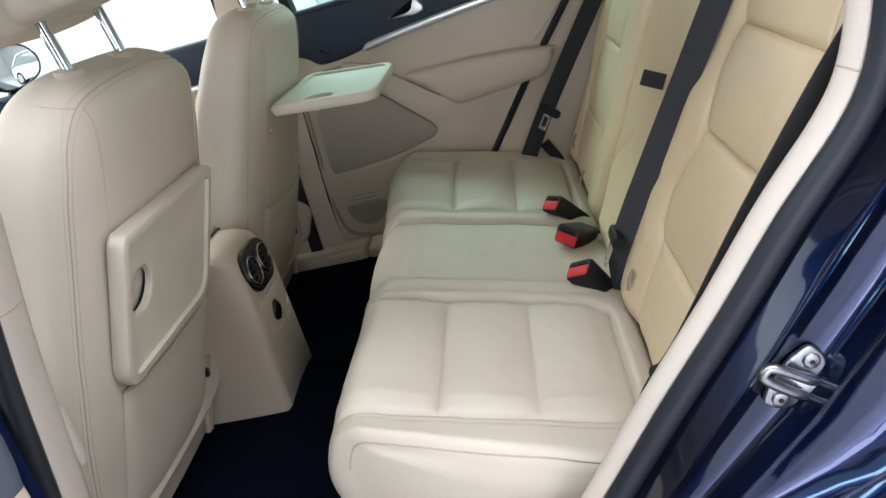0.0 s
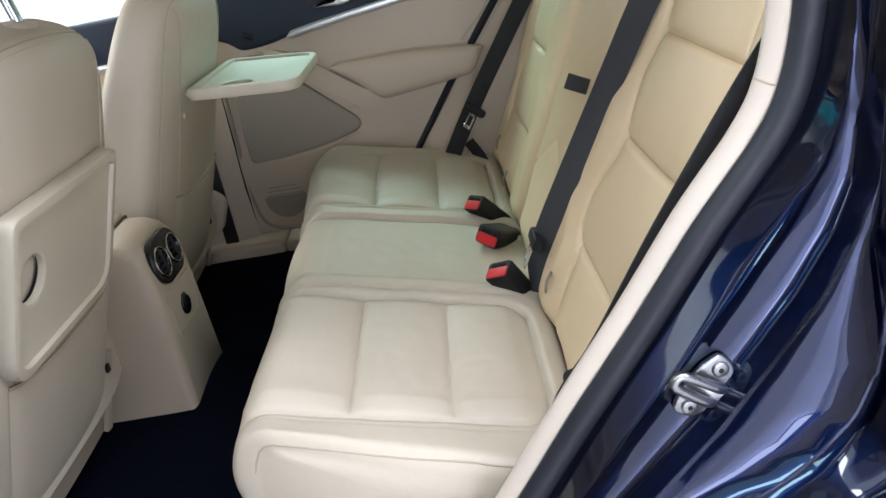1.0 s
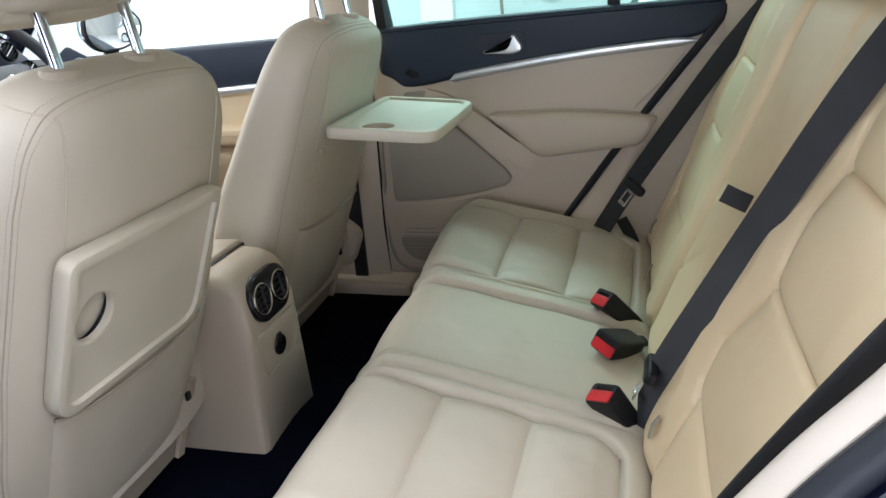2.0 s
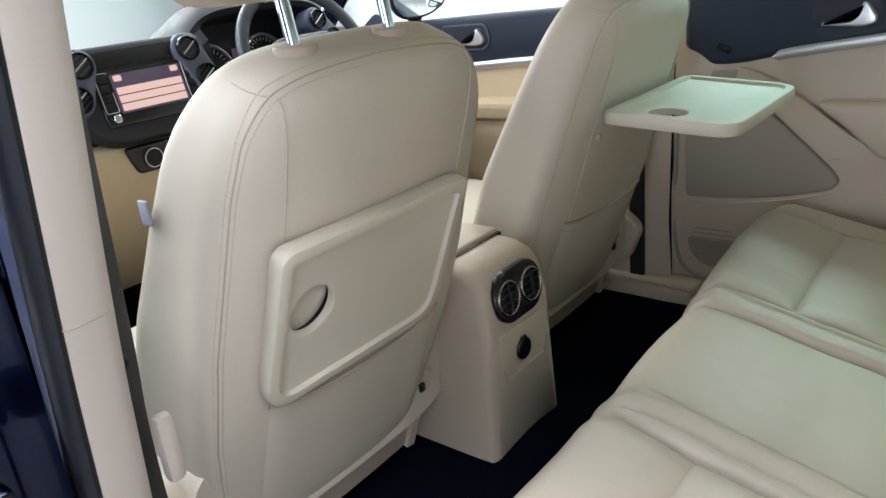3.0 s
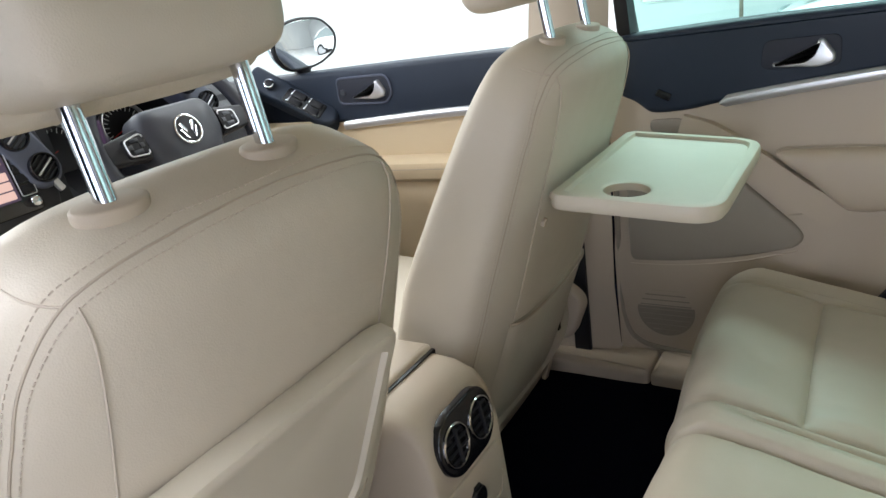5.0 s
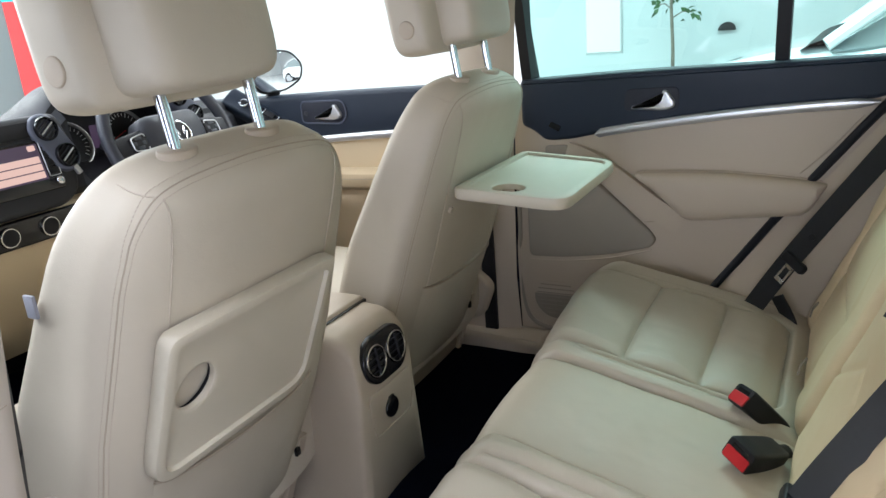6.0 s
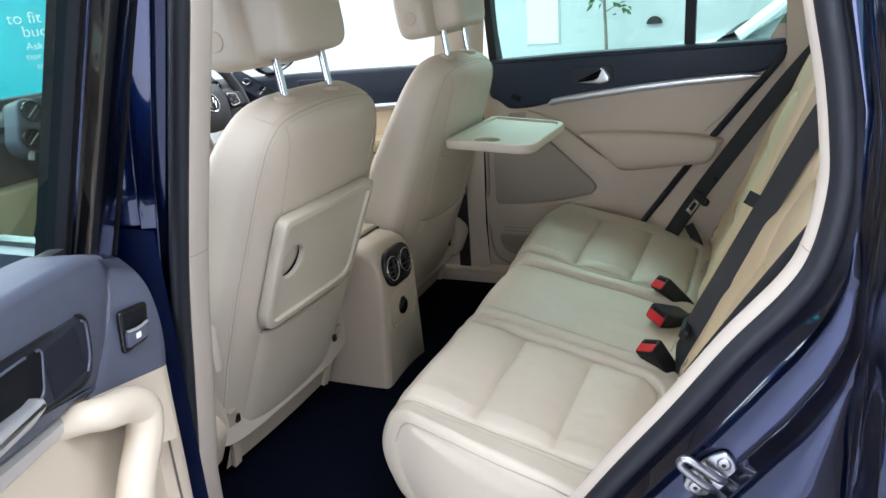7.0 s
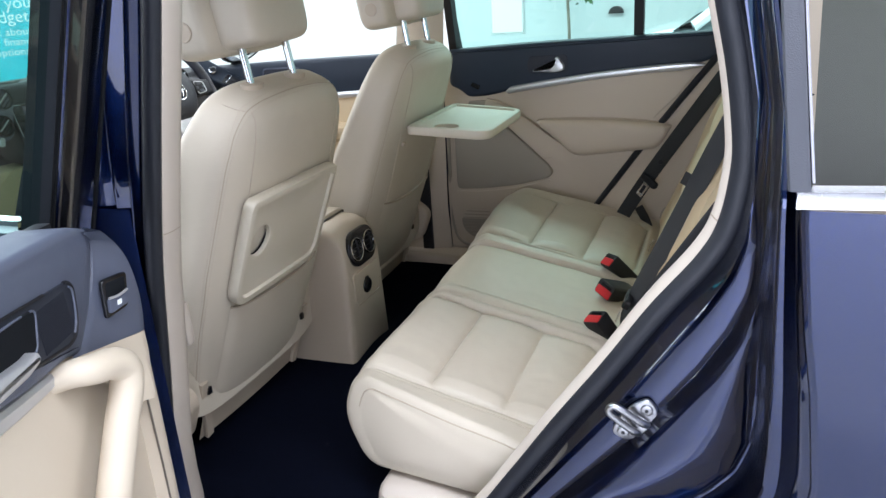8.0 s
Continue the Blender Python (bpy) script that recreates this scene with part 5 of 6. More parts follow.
part("pillar_frame", loft([[Vector((x + 0.06 * (z - 1.1), 0.86 - 0.24 * (z - 1.1) + dy, z)) for x, dy in ((-0.27, 0.0), (-0.268, -0.03), (-0.205, -0.03), (-0.20, 0.0))] for z in (1.10, 1.3, 1.52)], closed=False), MATT_BLACK, fdoor)

mirror = thing("door_mirror", (-0.95, 0.98, 1.05), "navy door mirror with a black rim", "car mirror")
sh = round_poly([(-0.100, 0.050), (-0.02, 0.070), (0.070, 0.058), (0.114, 0.008), (0.100, -0.040), (0.03, -0.068), (-0.07, -0.066), (-0.108, -0.02)], 0.04, 6)
MM = pose(-0.965, 0.882, 1.170, 90, 0, 90) @ pose(0, 0, 0, 0, -12, 2)
part("shell", loft([[MM @ Vector((x * k, y * k, z)) for x, y in sh] for k, z in ((0.35, -0.085), (0.75, -0.06), (0.97, -0.02), (1.0, -0.006))]), PAINT, mirror)
part("mirror_rim", loft([[MM @ Vector((x * k, y * k, z)) for x, y in sh] for k, z in ((1.0, -0.007), (1.015, -0.002), (1.0, 0.006), (0.95, 0.008), (0.93, 0.003))]), MATT_BLACK, mirror, "black plastic rim")
part("mirror_glass", slab(inset(sh, 0.006), 0.002, 0.0008, MM @ Matrix.Translation((0, 0, 0.004))), MIRROR, mirror, "mirror glass")
part("mirror_arm", tube([(-1.0, 0.86, 1.06), (-0.995, 0.88, 1.08), (-0.99, 0.90, 1.12)], 0.022, 10), MATT_BLACK, mirror)

def smooth_path_2(pts):
    return [(p.x, p.y) for p in smooth_path([(x, y, 0) for x, y in pts], 5)]


# ---- near rear door, standing open ----
OPEN = thing("open_rear_door", (-0.02, -0.86, 0.4), "open rear door, slate upper panel over cream card", "car door", "car doors")
DA = radians(70)
DD = Vector((math.cos(DA), -math.sin(DA), 0))  # along the door, away from its hinges
DN = Vector((math.sin(DA), math.cos(DA), 0))  # out of its inner face
DO = Vector((0.131, -0.978, 0))


def on_door(s, z, d=0.0):
    return DO + DD * s + DN * d + Vector((0, 0, z))


DOOR_M = Matrix.Translation(DO) @ Matrix(((DD.x, 0, DN.x, 0), (DD.y, 0, DN.y, 0), (0, 1, 0, 0), (0, 0, 0, 1)))  # local x along, y up, z out


def door_plate(name, pts, r, d, t, b, mat, parent, label=""):
    return part(name, slab(round_poly(pts, r), t, b, DOOR_M @ Matrix.Translation((0, 0, d))), mat, parent, label)


door_plate("skin", [(-0.15, 0.33), (0.62, 0.33), (0.88, 0.80), (0.90, 1.08), (-0.13, 1.04)], 0.03, -0.16, 0.09, 0.015, PAINT, OPEN, "navy painted door shell")
door_plate("card", [(-0.055, 0.40), (0.58, 0.40), (0.82, 0.84), (0.84, 1.0), (0.10, 0.985), (-0.050, 0.940)], 0.01, -0.071, 0.058, 0.014, TRIM_CREAM, OPEN, "cream plastic door card")
part("card_flange", loft([[on_door(s - 0.002 * math.sin(z * 9), z, d) for s, d in ((-0.058, -0.05), (-0.060, -0.010), (-0.052, 0.004), (-0.040, 0.008), (-0.024, 0.004), (-0.022, -0.02))] for z in np.linspace(0.40, 0.925, 12)], closed=False), TRIM_CREAM, OPEN, "turned edge of the door card")
# slate upper panel: a long face and a front end that swells out towards the hinges
face = [(0.086, 0.972), (0.066, 0.991), (0.046, 1.011), (0.034, 1.030), (0.022, 1.050), (0.013, 1.072), (0.010, 1.088), (0.014, 1.096), (0.045, 1.107), (0.075, 1.110), (0.40, 1.125), (0.86, 1.15), (0.86, 1.06), (0.45, 1.020), (0.249, 0.993), (0.186, 0.984), (0.134, 0.981), (0.114, 0.980)]
panel = door_plate("upper_panel", face, 0.006, -0.063, 0.063, 0.010, DARK_BLUE, OPEN, "slate grey soft upper panel")
brim = smooth_path([(-0.023, 0.949, 0), (-0.029, 0.968, 0), (-0.031, 0.994, 0), (-0.026, 1.023, 0), (-0.016, 1.048, 0), (0.000, 1.069, 0), (0.018, 1.086, 0), (0.030, 1.096, 0)], 4)
fold = smooth_path([(0.087, 0.970, 0), (0.067, 0.990, 0), (0.047, 1.010, 0), (0.035, 1.030, 0), (0.023, 1.050, 0), (0.014, 1.072, 0), (0.012, 1.085, 0), (0.016, 1.097, 0)], 4)
SWELL = 0.022  # how far the front end stands out at its brim
cut = ((-0.10, -0.30), (0.0, -0.012), (0.12, 0.04), (0.5, 0.50), (0.85, 0.94), (0.96, 1.0), (1.0, 0.93), (1.02, 0.6), (1.03, -2.0))
part("panel_end", loft([[on_door(f.x + (b.x - f.x) * k, f.y + (b.y - f.y) * k, SWELL * h) for k, h in cut] for f, b in zip(fold, brim)], closed=False), DARK_BLUE, panel, "slate front end of the panel")
# window switch on the swelling end, local x towards the hinges, y up, z out
SWM = Matrix.Translation(on_door(0.0125, 1.013, 0.0105)) @ Matrix(((DN * 0.011 - DD * 0.034).normalized(), (Vector((0, 0, 1)) - (DD * 0.22)).normalized(), (DN * 0.034 + DD * 0.011).normalized())).transposed().to_4x4()
sw2 = part("switch_bezel", slab(round_poly([(-0.021, 0.023), (0.021, 0.020), (0.019, -0.021), (-0.018, -0.024)], 0.006), 0.004, 0.002, SWM), BLACK, OPEN, "gloss black switch bezel")
part("switch_well", slab(round_poly([(-0.015, 0.018), (0.016, 0.016), (0.015, 0.001), (-0.015, 0.000)], 0.003), 0.001, 0.0003, SWM @ Matrix.Translation((0, 0, 0.0036))), SEAL_BLACK, sw2)
part("switch_rocker", slab(round_poly([(-0.015, -0.001), (0.015, -0.001), (0.0145, -0.016), (-0.0145, -0.018)], 0.003), 0.005, 0.0015, SWM @ Matrix.Translation((0, 0, 0.003))), DARK_BLUE, sw2)
part("switch_lip", tube(smooth_path([SWM @ Vector(p) for p in ((-0.015, 0.0005, 0.0075), (0.0, -0.0012, 0.0082), (0.015, 0.0005, 0.0075))], 5), 0.0016, 8), SATIN, sw2, "bright metal switch lip")
part("switch_mark", slab(rrect(0.007, 0.006, 0.001, 2), 0.0006, 0.0002, SWM @ Matrix.Translation((0, -0.009, 0.0080))), PRINT_WHITE, sw2)
bowl = [(0.087, 1.060), (0.078, 1.050), (0.083, 1.018), (0.092, 1.000), (0.108, 0.995), (0.176, 1.004), (0.30, 1.018), (0.33, 1.045), (0.30, 1.078), (0.214, 1.070), (0.144, 1.064)]
hb = door_plate("handle_bowl", bowl, 0.010, -0.001, 0.003, 0.0015, RECESS, OPEN, "black handle recess with a fine mesh")
part("bowl_rim", tube([DOOR_M @ Vector((x, y, 0.002)) for x, y in round_poly(bowl, 0.010)], 0.0020, 6), MATT_BLACK, hb)
for i in range(26):
    f = i / 25
    part("bowl_rib", box((0.124 + 0.003 * f, 1.006 + 0.046 * f, 0.0024), (0.058, 0.0008, 0.0012), 0, DOOR_M), RECESS, hb)
part("bowl_lip", tube([DOOR_M @ Vector((x, y, 0.0035)) for x, y in smooth_path_2([(0.088, 1.054), (0.083, 1.046), (0.088, 1.018), (0.097, 1.004)])], 0.0014, 6), DARK_BLUE, hb)
cup = [(0.156, 1.059), (0.162, 1.040), (0.169, 1.018), (0.24, 1.022), (0.30, 1.030), (0.31, 1.048), (0.26, 1.064), (0.19, 1.062)]
part("handle_cup", slab(round_poly(cup, 0.010), 0.003, 0.001, DOOR_M @ Matrix.Translation((0, 0, 0.002))), SEAL_BLACK, hb, "black cup behind the handle")
part("cup_rim", tube([DOOR_M @ Vector((x, y, 0.005)) for x, y in round_poly(cup, 0.010)], 0.0014, 6), DARK_BLUE, hb)
lip = round_poly([(0.186, 1.028), (0.200, 1.026), (0.226, 1.028), (0.30, 1.034), (0.31, 1.018), (0.254, 1.012), (0.209, 1.012), (0.188, 1.016)], 0.005, 5)
part("handle", slab(lip, 0.018, 0.006, DOOR_M @ Matrix.Translation((0, 0, 0.002))), SATIN, OPEN, "satin silver inner door handle")
# grab handle: a fat cream column with a short arm under the upper panel
gp = smooth_path([on_door(0.128, 0.962, -0.02), on_door(0.121, 0.967, 0.004), on_door(0.108, 0.964, 0.018), on_door(0.078, 0.955, 0.026), on_door(0.062, 0.938, 0.030), on_door(0.070, 0.915, 0.030), on_door(0.092, 0.893, 0.030), on_door(0.122, 0.855, 0.029), on_door(0.145, 0.825, 0.028), on_door(0.19, 0.74, 0.016), on_door(0.22, 0.65, -0.01), on_door(0.23, 0.60, -0.03)], 7)
part("grab_handle", tube(gp, [0.014 + 0.005 * min(1, i / 24) for i in range(len(gp))], 16), TRIM_CREAM, OPEN, "thick cream grab handle")
part("grab_root", loft([[on_door(f.x + (b.x - f.x) * k, f.y + (b.y - f.y) * k - 0.001 - dz, SWELL * h) for k, h in cut[1:]] for dz, f, b in ((0.0, fold[0] + Vector((0.02, 0.008, 0)), brim[0]), (0.012, fold[0] + Vector((0.01, 0, 0)), brim[0]), (0.03, fold[0] + Vector((-0.01, 0, 0)), brim[0]), (0.05, fold[0] + Vector((-0.04, -0.01, 0)), brim[0] + Vector((0.004, 0, 0))), (0.09, fold[0] + Vector((-0.055, -0.01, 0)), brim[0] + Vector((0.010, 0, 0))))], closed=False), TRIM_CREAM, OPEN, "cream shoulder of the grab handle")
part("card_crease", tube([on_door(-0.020, 0.905, 0.005), on_door(-0.022, 0.848, 0.005), on_door(-0.024, 0.751, 0.005), on_door(-0.022, 0.45, 0.005)], 0.0014, 6), SEAM_DARK, OPEN)
sp = [on_door(s0, z0, -0.010) for s0, z0 in ((0.116, 0.968), (0.124, 0.968), (0.148, 0.968), (0.195, 0.971), (0.24, 0.975), (0.36, 0.990), (0.6, 1.015))]
part("silver_strip", loft([[p + Vector((0, 0, dz * w)) + DN * dd for dz, dd in ((0.012, -0.012), (0.011, 0.0), (0.006, 0.004), (-0.006, 0.003), (-0.011, -0.002), (-0.012, -0.012))] for p, w in zip(sp, (0.35, 0.6, 0.85, 0.95, 1, 1, 1))], closed=False), SATIN, OPEN, "satin silver decor strip")
# window frame and glass of the open door, leaning in towards the top
LEAN_D = lambda z: -0.06 + 0.28 * (z - 1.09)
EDGE = lambda z: -0.020 - 0.04 * (z - 1.1)
zs = (1.03, 1.1, 1.2, 1.3, 1.4, 1.5, 1.56)
part("front_frame", loft([[on_door(EDGE(z) + s, z, LEAN_D(z) + d) for s, d in ((-0.168, -0.085), (-0.170, -0.040), (-0.165, -0.028), (-0.145, -0.018), (-0.080, -0.008), (-0.026, -0.002), (-0.019, -0.003), (-0.016, -0.008), (-0.014, -0.03))] for z in zs], closed=False), PAINT, OPEN, "navy painted window frame")
for s0, w0 in ((-0.016, 0.008), (-0.007, 0.008)):
    part("frame_seal", loft([[on_door(EDGE(z) + s0 + w0 * a, z, LEAN_D(z) - 0.004 + d) for a, d in ((0.0, -0.014), (0.05, -0.005), (0.25, 0.0), (0.75, 0.0), (0.95, -0.005), (1.0, -0.034))] for z in zs], closed=False), SEAL_BLACK, OPEN, "black rubber window seal")
part("edge_seal", loft([[on_door(EDGE(z) - 0.170 + 0.004 * math.cos(a), z, LEAN_D(z) - 0.030 + 0.008 * math.sin(a)) for a in (2 * math.pi * k / 8 for k in range(8))] for z in zs]), SEAL_BLACK, OPEN)
part("top_frame", tube([on_door(-0.05, 1.55, 0.07), on_door(0.3, 1.58, 0.07), on_door(0.6, 1.52, 0.05), on_door(0.8, 1.35, 0.0), on_door(0.88, 1.14, -0.05)], 0.022, 8), PAINT, OPEN)
part("glass_seal", strap([on_door(0.02, 1.095, -0.048), on_door(0.13, 1.100, -0.048), on_door(0.4, 1.118, -0.048), on_door(0.86, 1.148, -0.048)], (0, 0, 1), 0.022, 0.012), RUBBER, OPEN)
g = part("door_glass", loft([[on_door(s, z, LEAN_D(z) - 0.016) for z in (1.05, 1.3, 1.56)] for s in (-0.05, 0.3, 0.6, 0.8)], closed=False), GLASS_NEAR, OPEN, "tinted door window glass")
g.visible_shadow = False
part("hinge", box((0, 0, 0), (0.04, 0.05, 0.06), 0.008, Matrix.Translation((-0.04, -0.83, 0.84))), PAINT, OPEN)

# ---- middle console ----
con = thing("centre_console", (-0.2, 0, 0.44), "beige plastic centre console with rear air vents", "console")
rings = []
for x, zt, hw in ((-0.62, 0.64, 0.085), (-0.42, 0.70, 0.088), (-0.36, 0.765, 0.09), (-0.30, 0.775, 0.09), (-0.20, 0.778, 0.09), (-0.14, 0.777, 0.09), (-0.105, 0.774, 0.0895), (-0.078, 0.764, 0.089), (-0.062, 0.744, 0.088), (-0.052, 0.70, 0.088)):
    zb = 0.40
    rings.append([Vector((x, y, z)) for y, z in round_poly([(-hw - 0.026, zb), (hw + 0.018, zb), (hw, zt), (-hw, zt)], [0.002, 0.002, 0.022, 0.022], 5)])
last = rings[-1]
rings.append([Vector((-0.048 - 0.006 * (p.z - 0.42), p.y * 0.965, min(p.z, 0.66))) for p in last])
rings.append([Vector((-0.044 - 0.006 * (p.z - 0.42), p.y * 0.88, min(p.z, 0.63))) for p in last])
part("console_body", loft(rings), TRIM, con, sharp=50)
part("lid", slab(round_poly([(-0.37, -0.092), (-0.145, -0.092), (-0.145, 0.092), (-0.37, 0.092)], 0.012), 0.030, 0.010, pose(0, 0, 0.756)), TRIM, con, "padded beige armrest lid")
part("lid_gap", box((-0.1430, 0, 0.7735), (0.006, 0.172, 0.012)), BLACK, con)
# oval vent unit on the rear face
VM = Matrix.Translation((-0.0585, 0, 0.712)) @ pose(0, 0, 0, 90, 0, 90) @ pose(0, 0, 0, -9, 0, 0)
vent = part("vent_bezel", slab(rrect(0.142, 0.092, 0.044, 10), 0.012, 0.004, VM), BLACK, con, "gloss black oval vent bezel")
for sx in (-1, 1):
    vm = VM @ Matrix.Translation((sx * 0.034, 0, 0.011))
    part("vent_ring", ring_bm(vm, 0.027, 0.031, 0.004), CHROME, vent, "bright ring round the vent")
    bm = disc(vm @ Matrix.Translation((0, 0, -0.001)), 0.027, 0.002, 0.0005)
    part("vent_throat", bm, MATT_BLACK, vent)
    for k in range(4):
        yy = (k - 1.5) * 0.012
        part("vane", box((0, yy, 0.002), (2 * math.sqrt(0.0255 ** 2 - yy * yy), 0.0015, 0.006), 0, vm), DASH_SKIN, vent)
    part("vane_bar", box((0, 0, 0.005), (0.004, 0.050, 0.004), 0, vm), DASH_SKIN, vent)
SM = Matrix.Translation((-0.0485, -0.006, 0.606)) @ pose(0, 0, 0, 90, 0, 90)
sock = part("socket_lid", disc(SM, 0.021, 0.010, 0.004, 24), BLACK, con, "round black power socket lid")
part("socket_tab", box((0.0, 0.019, 0.006), (0.016, 0.010, 0.006), 0.002, SM), BLACK, sock)
part("tray_crease", tube([(-0.0445, -0.068, 0.595), (-0.0445, -0.060, 0.568), (-0.044, 0.060, 0.568), (-0.0445, 0.072, 0.60)], 0.0016, 6), SEAM, con)
part("tray_panel", slab(round_poly([(-0.07, 0.575), (0.07, 0.575), (0.072, 0.655), (-0.072, 0.655)], 0.01), 0.004, 0.002, Matrix.Translation((-0.048, 0, 0)) @ Matrix(((0, 0, 1, 0), (1, 0, 0, 0), (0, 1, 0, 0), (0, 0, 0, 1)))), TRIM, con)

# ---- dashboard ----
dash = thing("dashboard", (-1.0, 0, 0.9), "charcoal dashboard over beige lower panel with centre stack", "dashboard")
rings = []
for y in np.linspace(-0.80, 0.80, 81):
    k = max(0.0, 1 - ((y - 0.265) / 0.235) ** 4)
    hood = 0.105 * k ** 0.5
    cave = 1.0 if abs(y - 0.265) < 0.178 else 0.0  # the instrument recess
    away = 0.17 * max(0.0, (abs(y) - 0.50) / 0.30) ** 1.4
    rings.append([Vector((max(-1.405, x - away), y, z - 0.15 * away)) for x, z in ((-1.40, 1.075), (-1.25, 1.105), (-1.05, 1.118 + hood), (-0.975, 1.115 + hood), (-0.955, 1.10 + hood), (-0.952 - 0.012 * cave, 1.085 + hood), (-0.925 - 0.165 * cave, 1.068 + hood * 0.9), (-0.912 - 0.165 * cave, 1.02), (-0.905, 0.985), (-0.92, 0.965), (-1.40, 0.95))])
part("top_pad", loft(rings), DASH_SKIN, dash, "charcoal soft dashboard top")
rings = []
for y in np.linspace(-0.80, 0.80, 21):
    rings.append([Vector((x, y, z)) for x, z in ((-0.925, 0.972), (-0.895, 0.955), (-0.885, 0.90), (-0.90, 0.82), (-0.95, 0.70), (-1.05, 0.60), (-1.35, 0.60), (-1.35, 0.97))])
part("lower_panel", loft(rings), TRIM_WARM, dash, "beige lower dashboard")
# centre stack: a plate leaning back a little, local x across, y up, z towards the rear
CS = Matrix.Translation((-0.868, -0.115, 1.065)) @ pose(0, 0, 0, 90, 0, 90) @ pose(0, 0, 0, -14, 0, 0)
stack = part("radio_surround", slab(round_poly([(-0.165, 0.105), (-0.175, 0.0), (-0.15, -0.075), (-0.10, -0.10), (0.10, -0.10), (0.14, -0.075), (0.165, 0.02), (0.15, 0.105)], 0.025), 0.05, 0.012, CS @ Matrix.Translation((0, 0, -0.05))), DASH_SKIN, dash, "charcoal panel round the radio")
part("storage_lid", slab(rrect(0.20, 0.035, 0.01), 0.004, 0.002, CS @ Matrix.Translation((-0.01, 0.075, 0.0))), MATT_BLACK, stack)
radio = part("radio_bezel", slab(rrect(0.232, 0.112, 0.01), 0.006, 0.003, CS @ Matrix.Translation((-0.008, -0.006, 0.0))), BLACK, stack, "gloss black radio unit")
part("radio_screen", slab(rrect(0.160, 0.080, 0.003), 0.001, 0.0003, CS @ Matrix.Translation((-0.008, 0.003, 0.006))), SCREEN_DARK, radio, "lit radio screen")
for k in range(3):
    part("screen_entry", slab(rrect(0.150, 0.0145, 0.002), 0.0006, 0.0002, CS @ Matrix.Translation((-0.008, 0.008 - 0.0168 * k, 0.0072))), SCREEN_PINK, radio)
for kx in (-0.073, 0.057):
    part("screen_key", slab(rrect(0.018, 0.012, 0.003), 0.0006, 0.0002, CS @ Matrix.Translation((kx, 0.034, 0.0072))), SCREEN_PINK, radio)
for sx in (-1, 1):
    part("radio_knob", disc(CS @ Matrix.Translation((-0.008 + sx * 0.098, -0.046, 0.006)), 0.0095, 0.014, 0.003, 20), CHROME, radio, "chrome rimmed knob")
    part("key_frame", tube([CS @ Vector((-0.008 + sx * 0.098 + x, 0.008 + y, 0.0075)) for x, y in rrect(0.027, 0.080, 0.003, 3)] + [CS @ Vector((-0.008 + sx * 0.098 + 0.0135, 0.008, 0.0075))], 0.0009, 5), SATIN, radio, "thin silver key frame")
    for k in range(4):
        part("radio_key", box((-0.008 + sx * 0.098, 0.036 - 0.019 * k, 0.007), (0.020, 0.014, 0.003), 0.001, CS), MATT_BLACK, radio)


def round_vent(place, r, parent):
    m = Matrix.Translation(place) @ pose(0, 0, 0, 90, 0, 90) @ pose(0, 0, 0, -14, 0, 0)
    v = part("vent", ring_bm(m, r * 0.84, r, 0.010), BLACK, parent, "round black air vent")
    part("vent_throat", disc(m, r * 0.84, 0.001, 0.0003), MATT_BLACK, v)
    for k in range(5):
        yy = (k - 2) * r * 0.32
        part("vane", box((0, yy, 0.004), (2 * math.sqrt(max(0, (r * 0.82) ** 2 - yy * yy)), 0.002, 0.007), 0, m @ pose(0, 0, 0, 0, 0, 35)), DASH_SKIN, v)
    part("vane_bar", box((0, 0, 0.009), (r * 1.5, 0.003, 0.002), 0, m @ pose(0, 0, 0, 0, 0, 35)), SATIN, v)


def vent_pod(low, high, r):
    """Two round vents one above the other in a slate capsule."""
    a, b = Vector(low), Vector(high)
    m = Matrix.Translation((a + b) / 2) @ pose(0, 0, 0, 90, 0, 90) @ pose(0, 0, 0, -14, 0, 0) @ pose(0, 0, 0, 0, 0, -math.degrees(math.atan2(b.y - a.y, b.z - a.z)))
    L = (b - a).length
    part("vent_pod", slab(rrect(2 * r + 0.016, L + 2 * r + 0.016, r + 0.006, 8), 0.05, 0.008, m @ Matrix.Translation((0, 0, -0.049))), DARK_BLUE, dash, "slate capsule round two vents")
    part("pod_trim", box((0, -L / 2 - r - 0.012, -0.004), (0.012, 0.022, 0.010), 0.002, m), SATIN, dash, "short satin trim under the vents")
    round_vent(a, r, dash)
    round_vent(b, r, dash)


vent_pod((-0.858, 0.014, 1.072), (-0.874, -0.012, 1.134), 0.027)
vent_pod((-0.858, -0.282, 1.072), (-0.874, -0.256, 1.134), 0.027)
vent_pod((-0.905, 0.452, 1.098), (-0.917, 0.413, 1.148), 0.025)
round_vent((-0.90, -0.66, 1.06), 0.040, dash)
clim = part("climate_panel", slab(round_poly([(-0.13, -0.03), (0.13, -0.03), (0.15, 0.03), (-0.15, 0.03)], 0.012), 0.012, 0.004, Matrix.Translation((-0.890, -0.055, 0.925)) @ pose(0, 0, 0, 90, 0, 90)), BLACK, dash, "gloss black climate panel")
for sx in (-0.095, 0.0, 0.095):
    m = Matrix.Translation((-0.878, -0.055 + sx, 0.925)) @ pose(0, 0, 0, 90, 0, 90)
    part("climate_knob", disc(m, 0.019, 0.012, 0.003), MATT_BLACK, clim)
    part("knob_ring", ring_bm(m, 0.018, 0.022, 0.010), CHROME, clim)
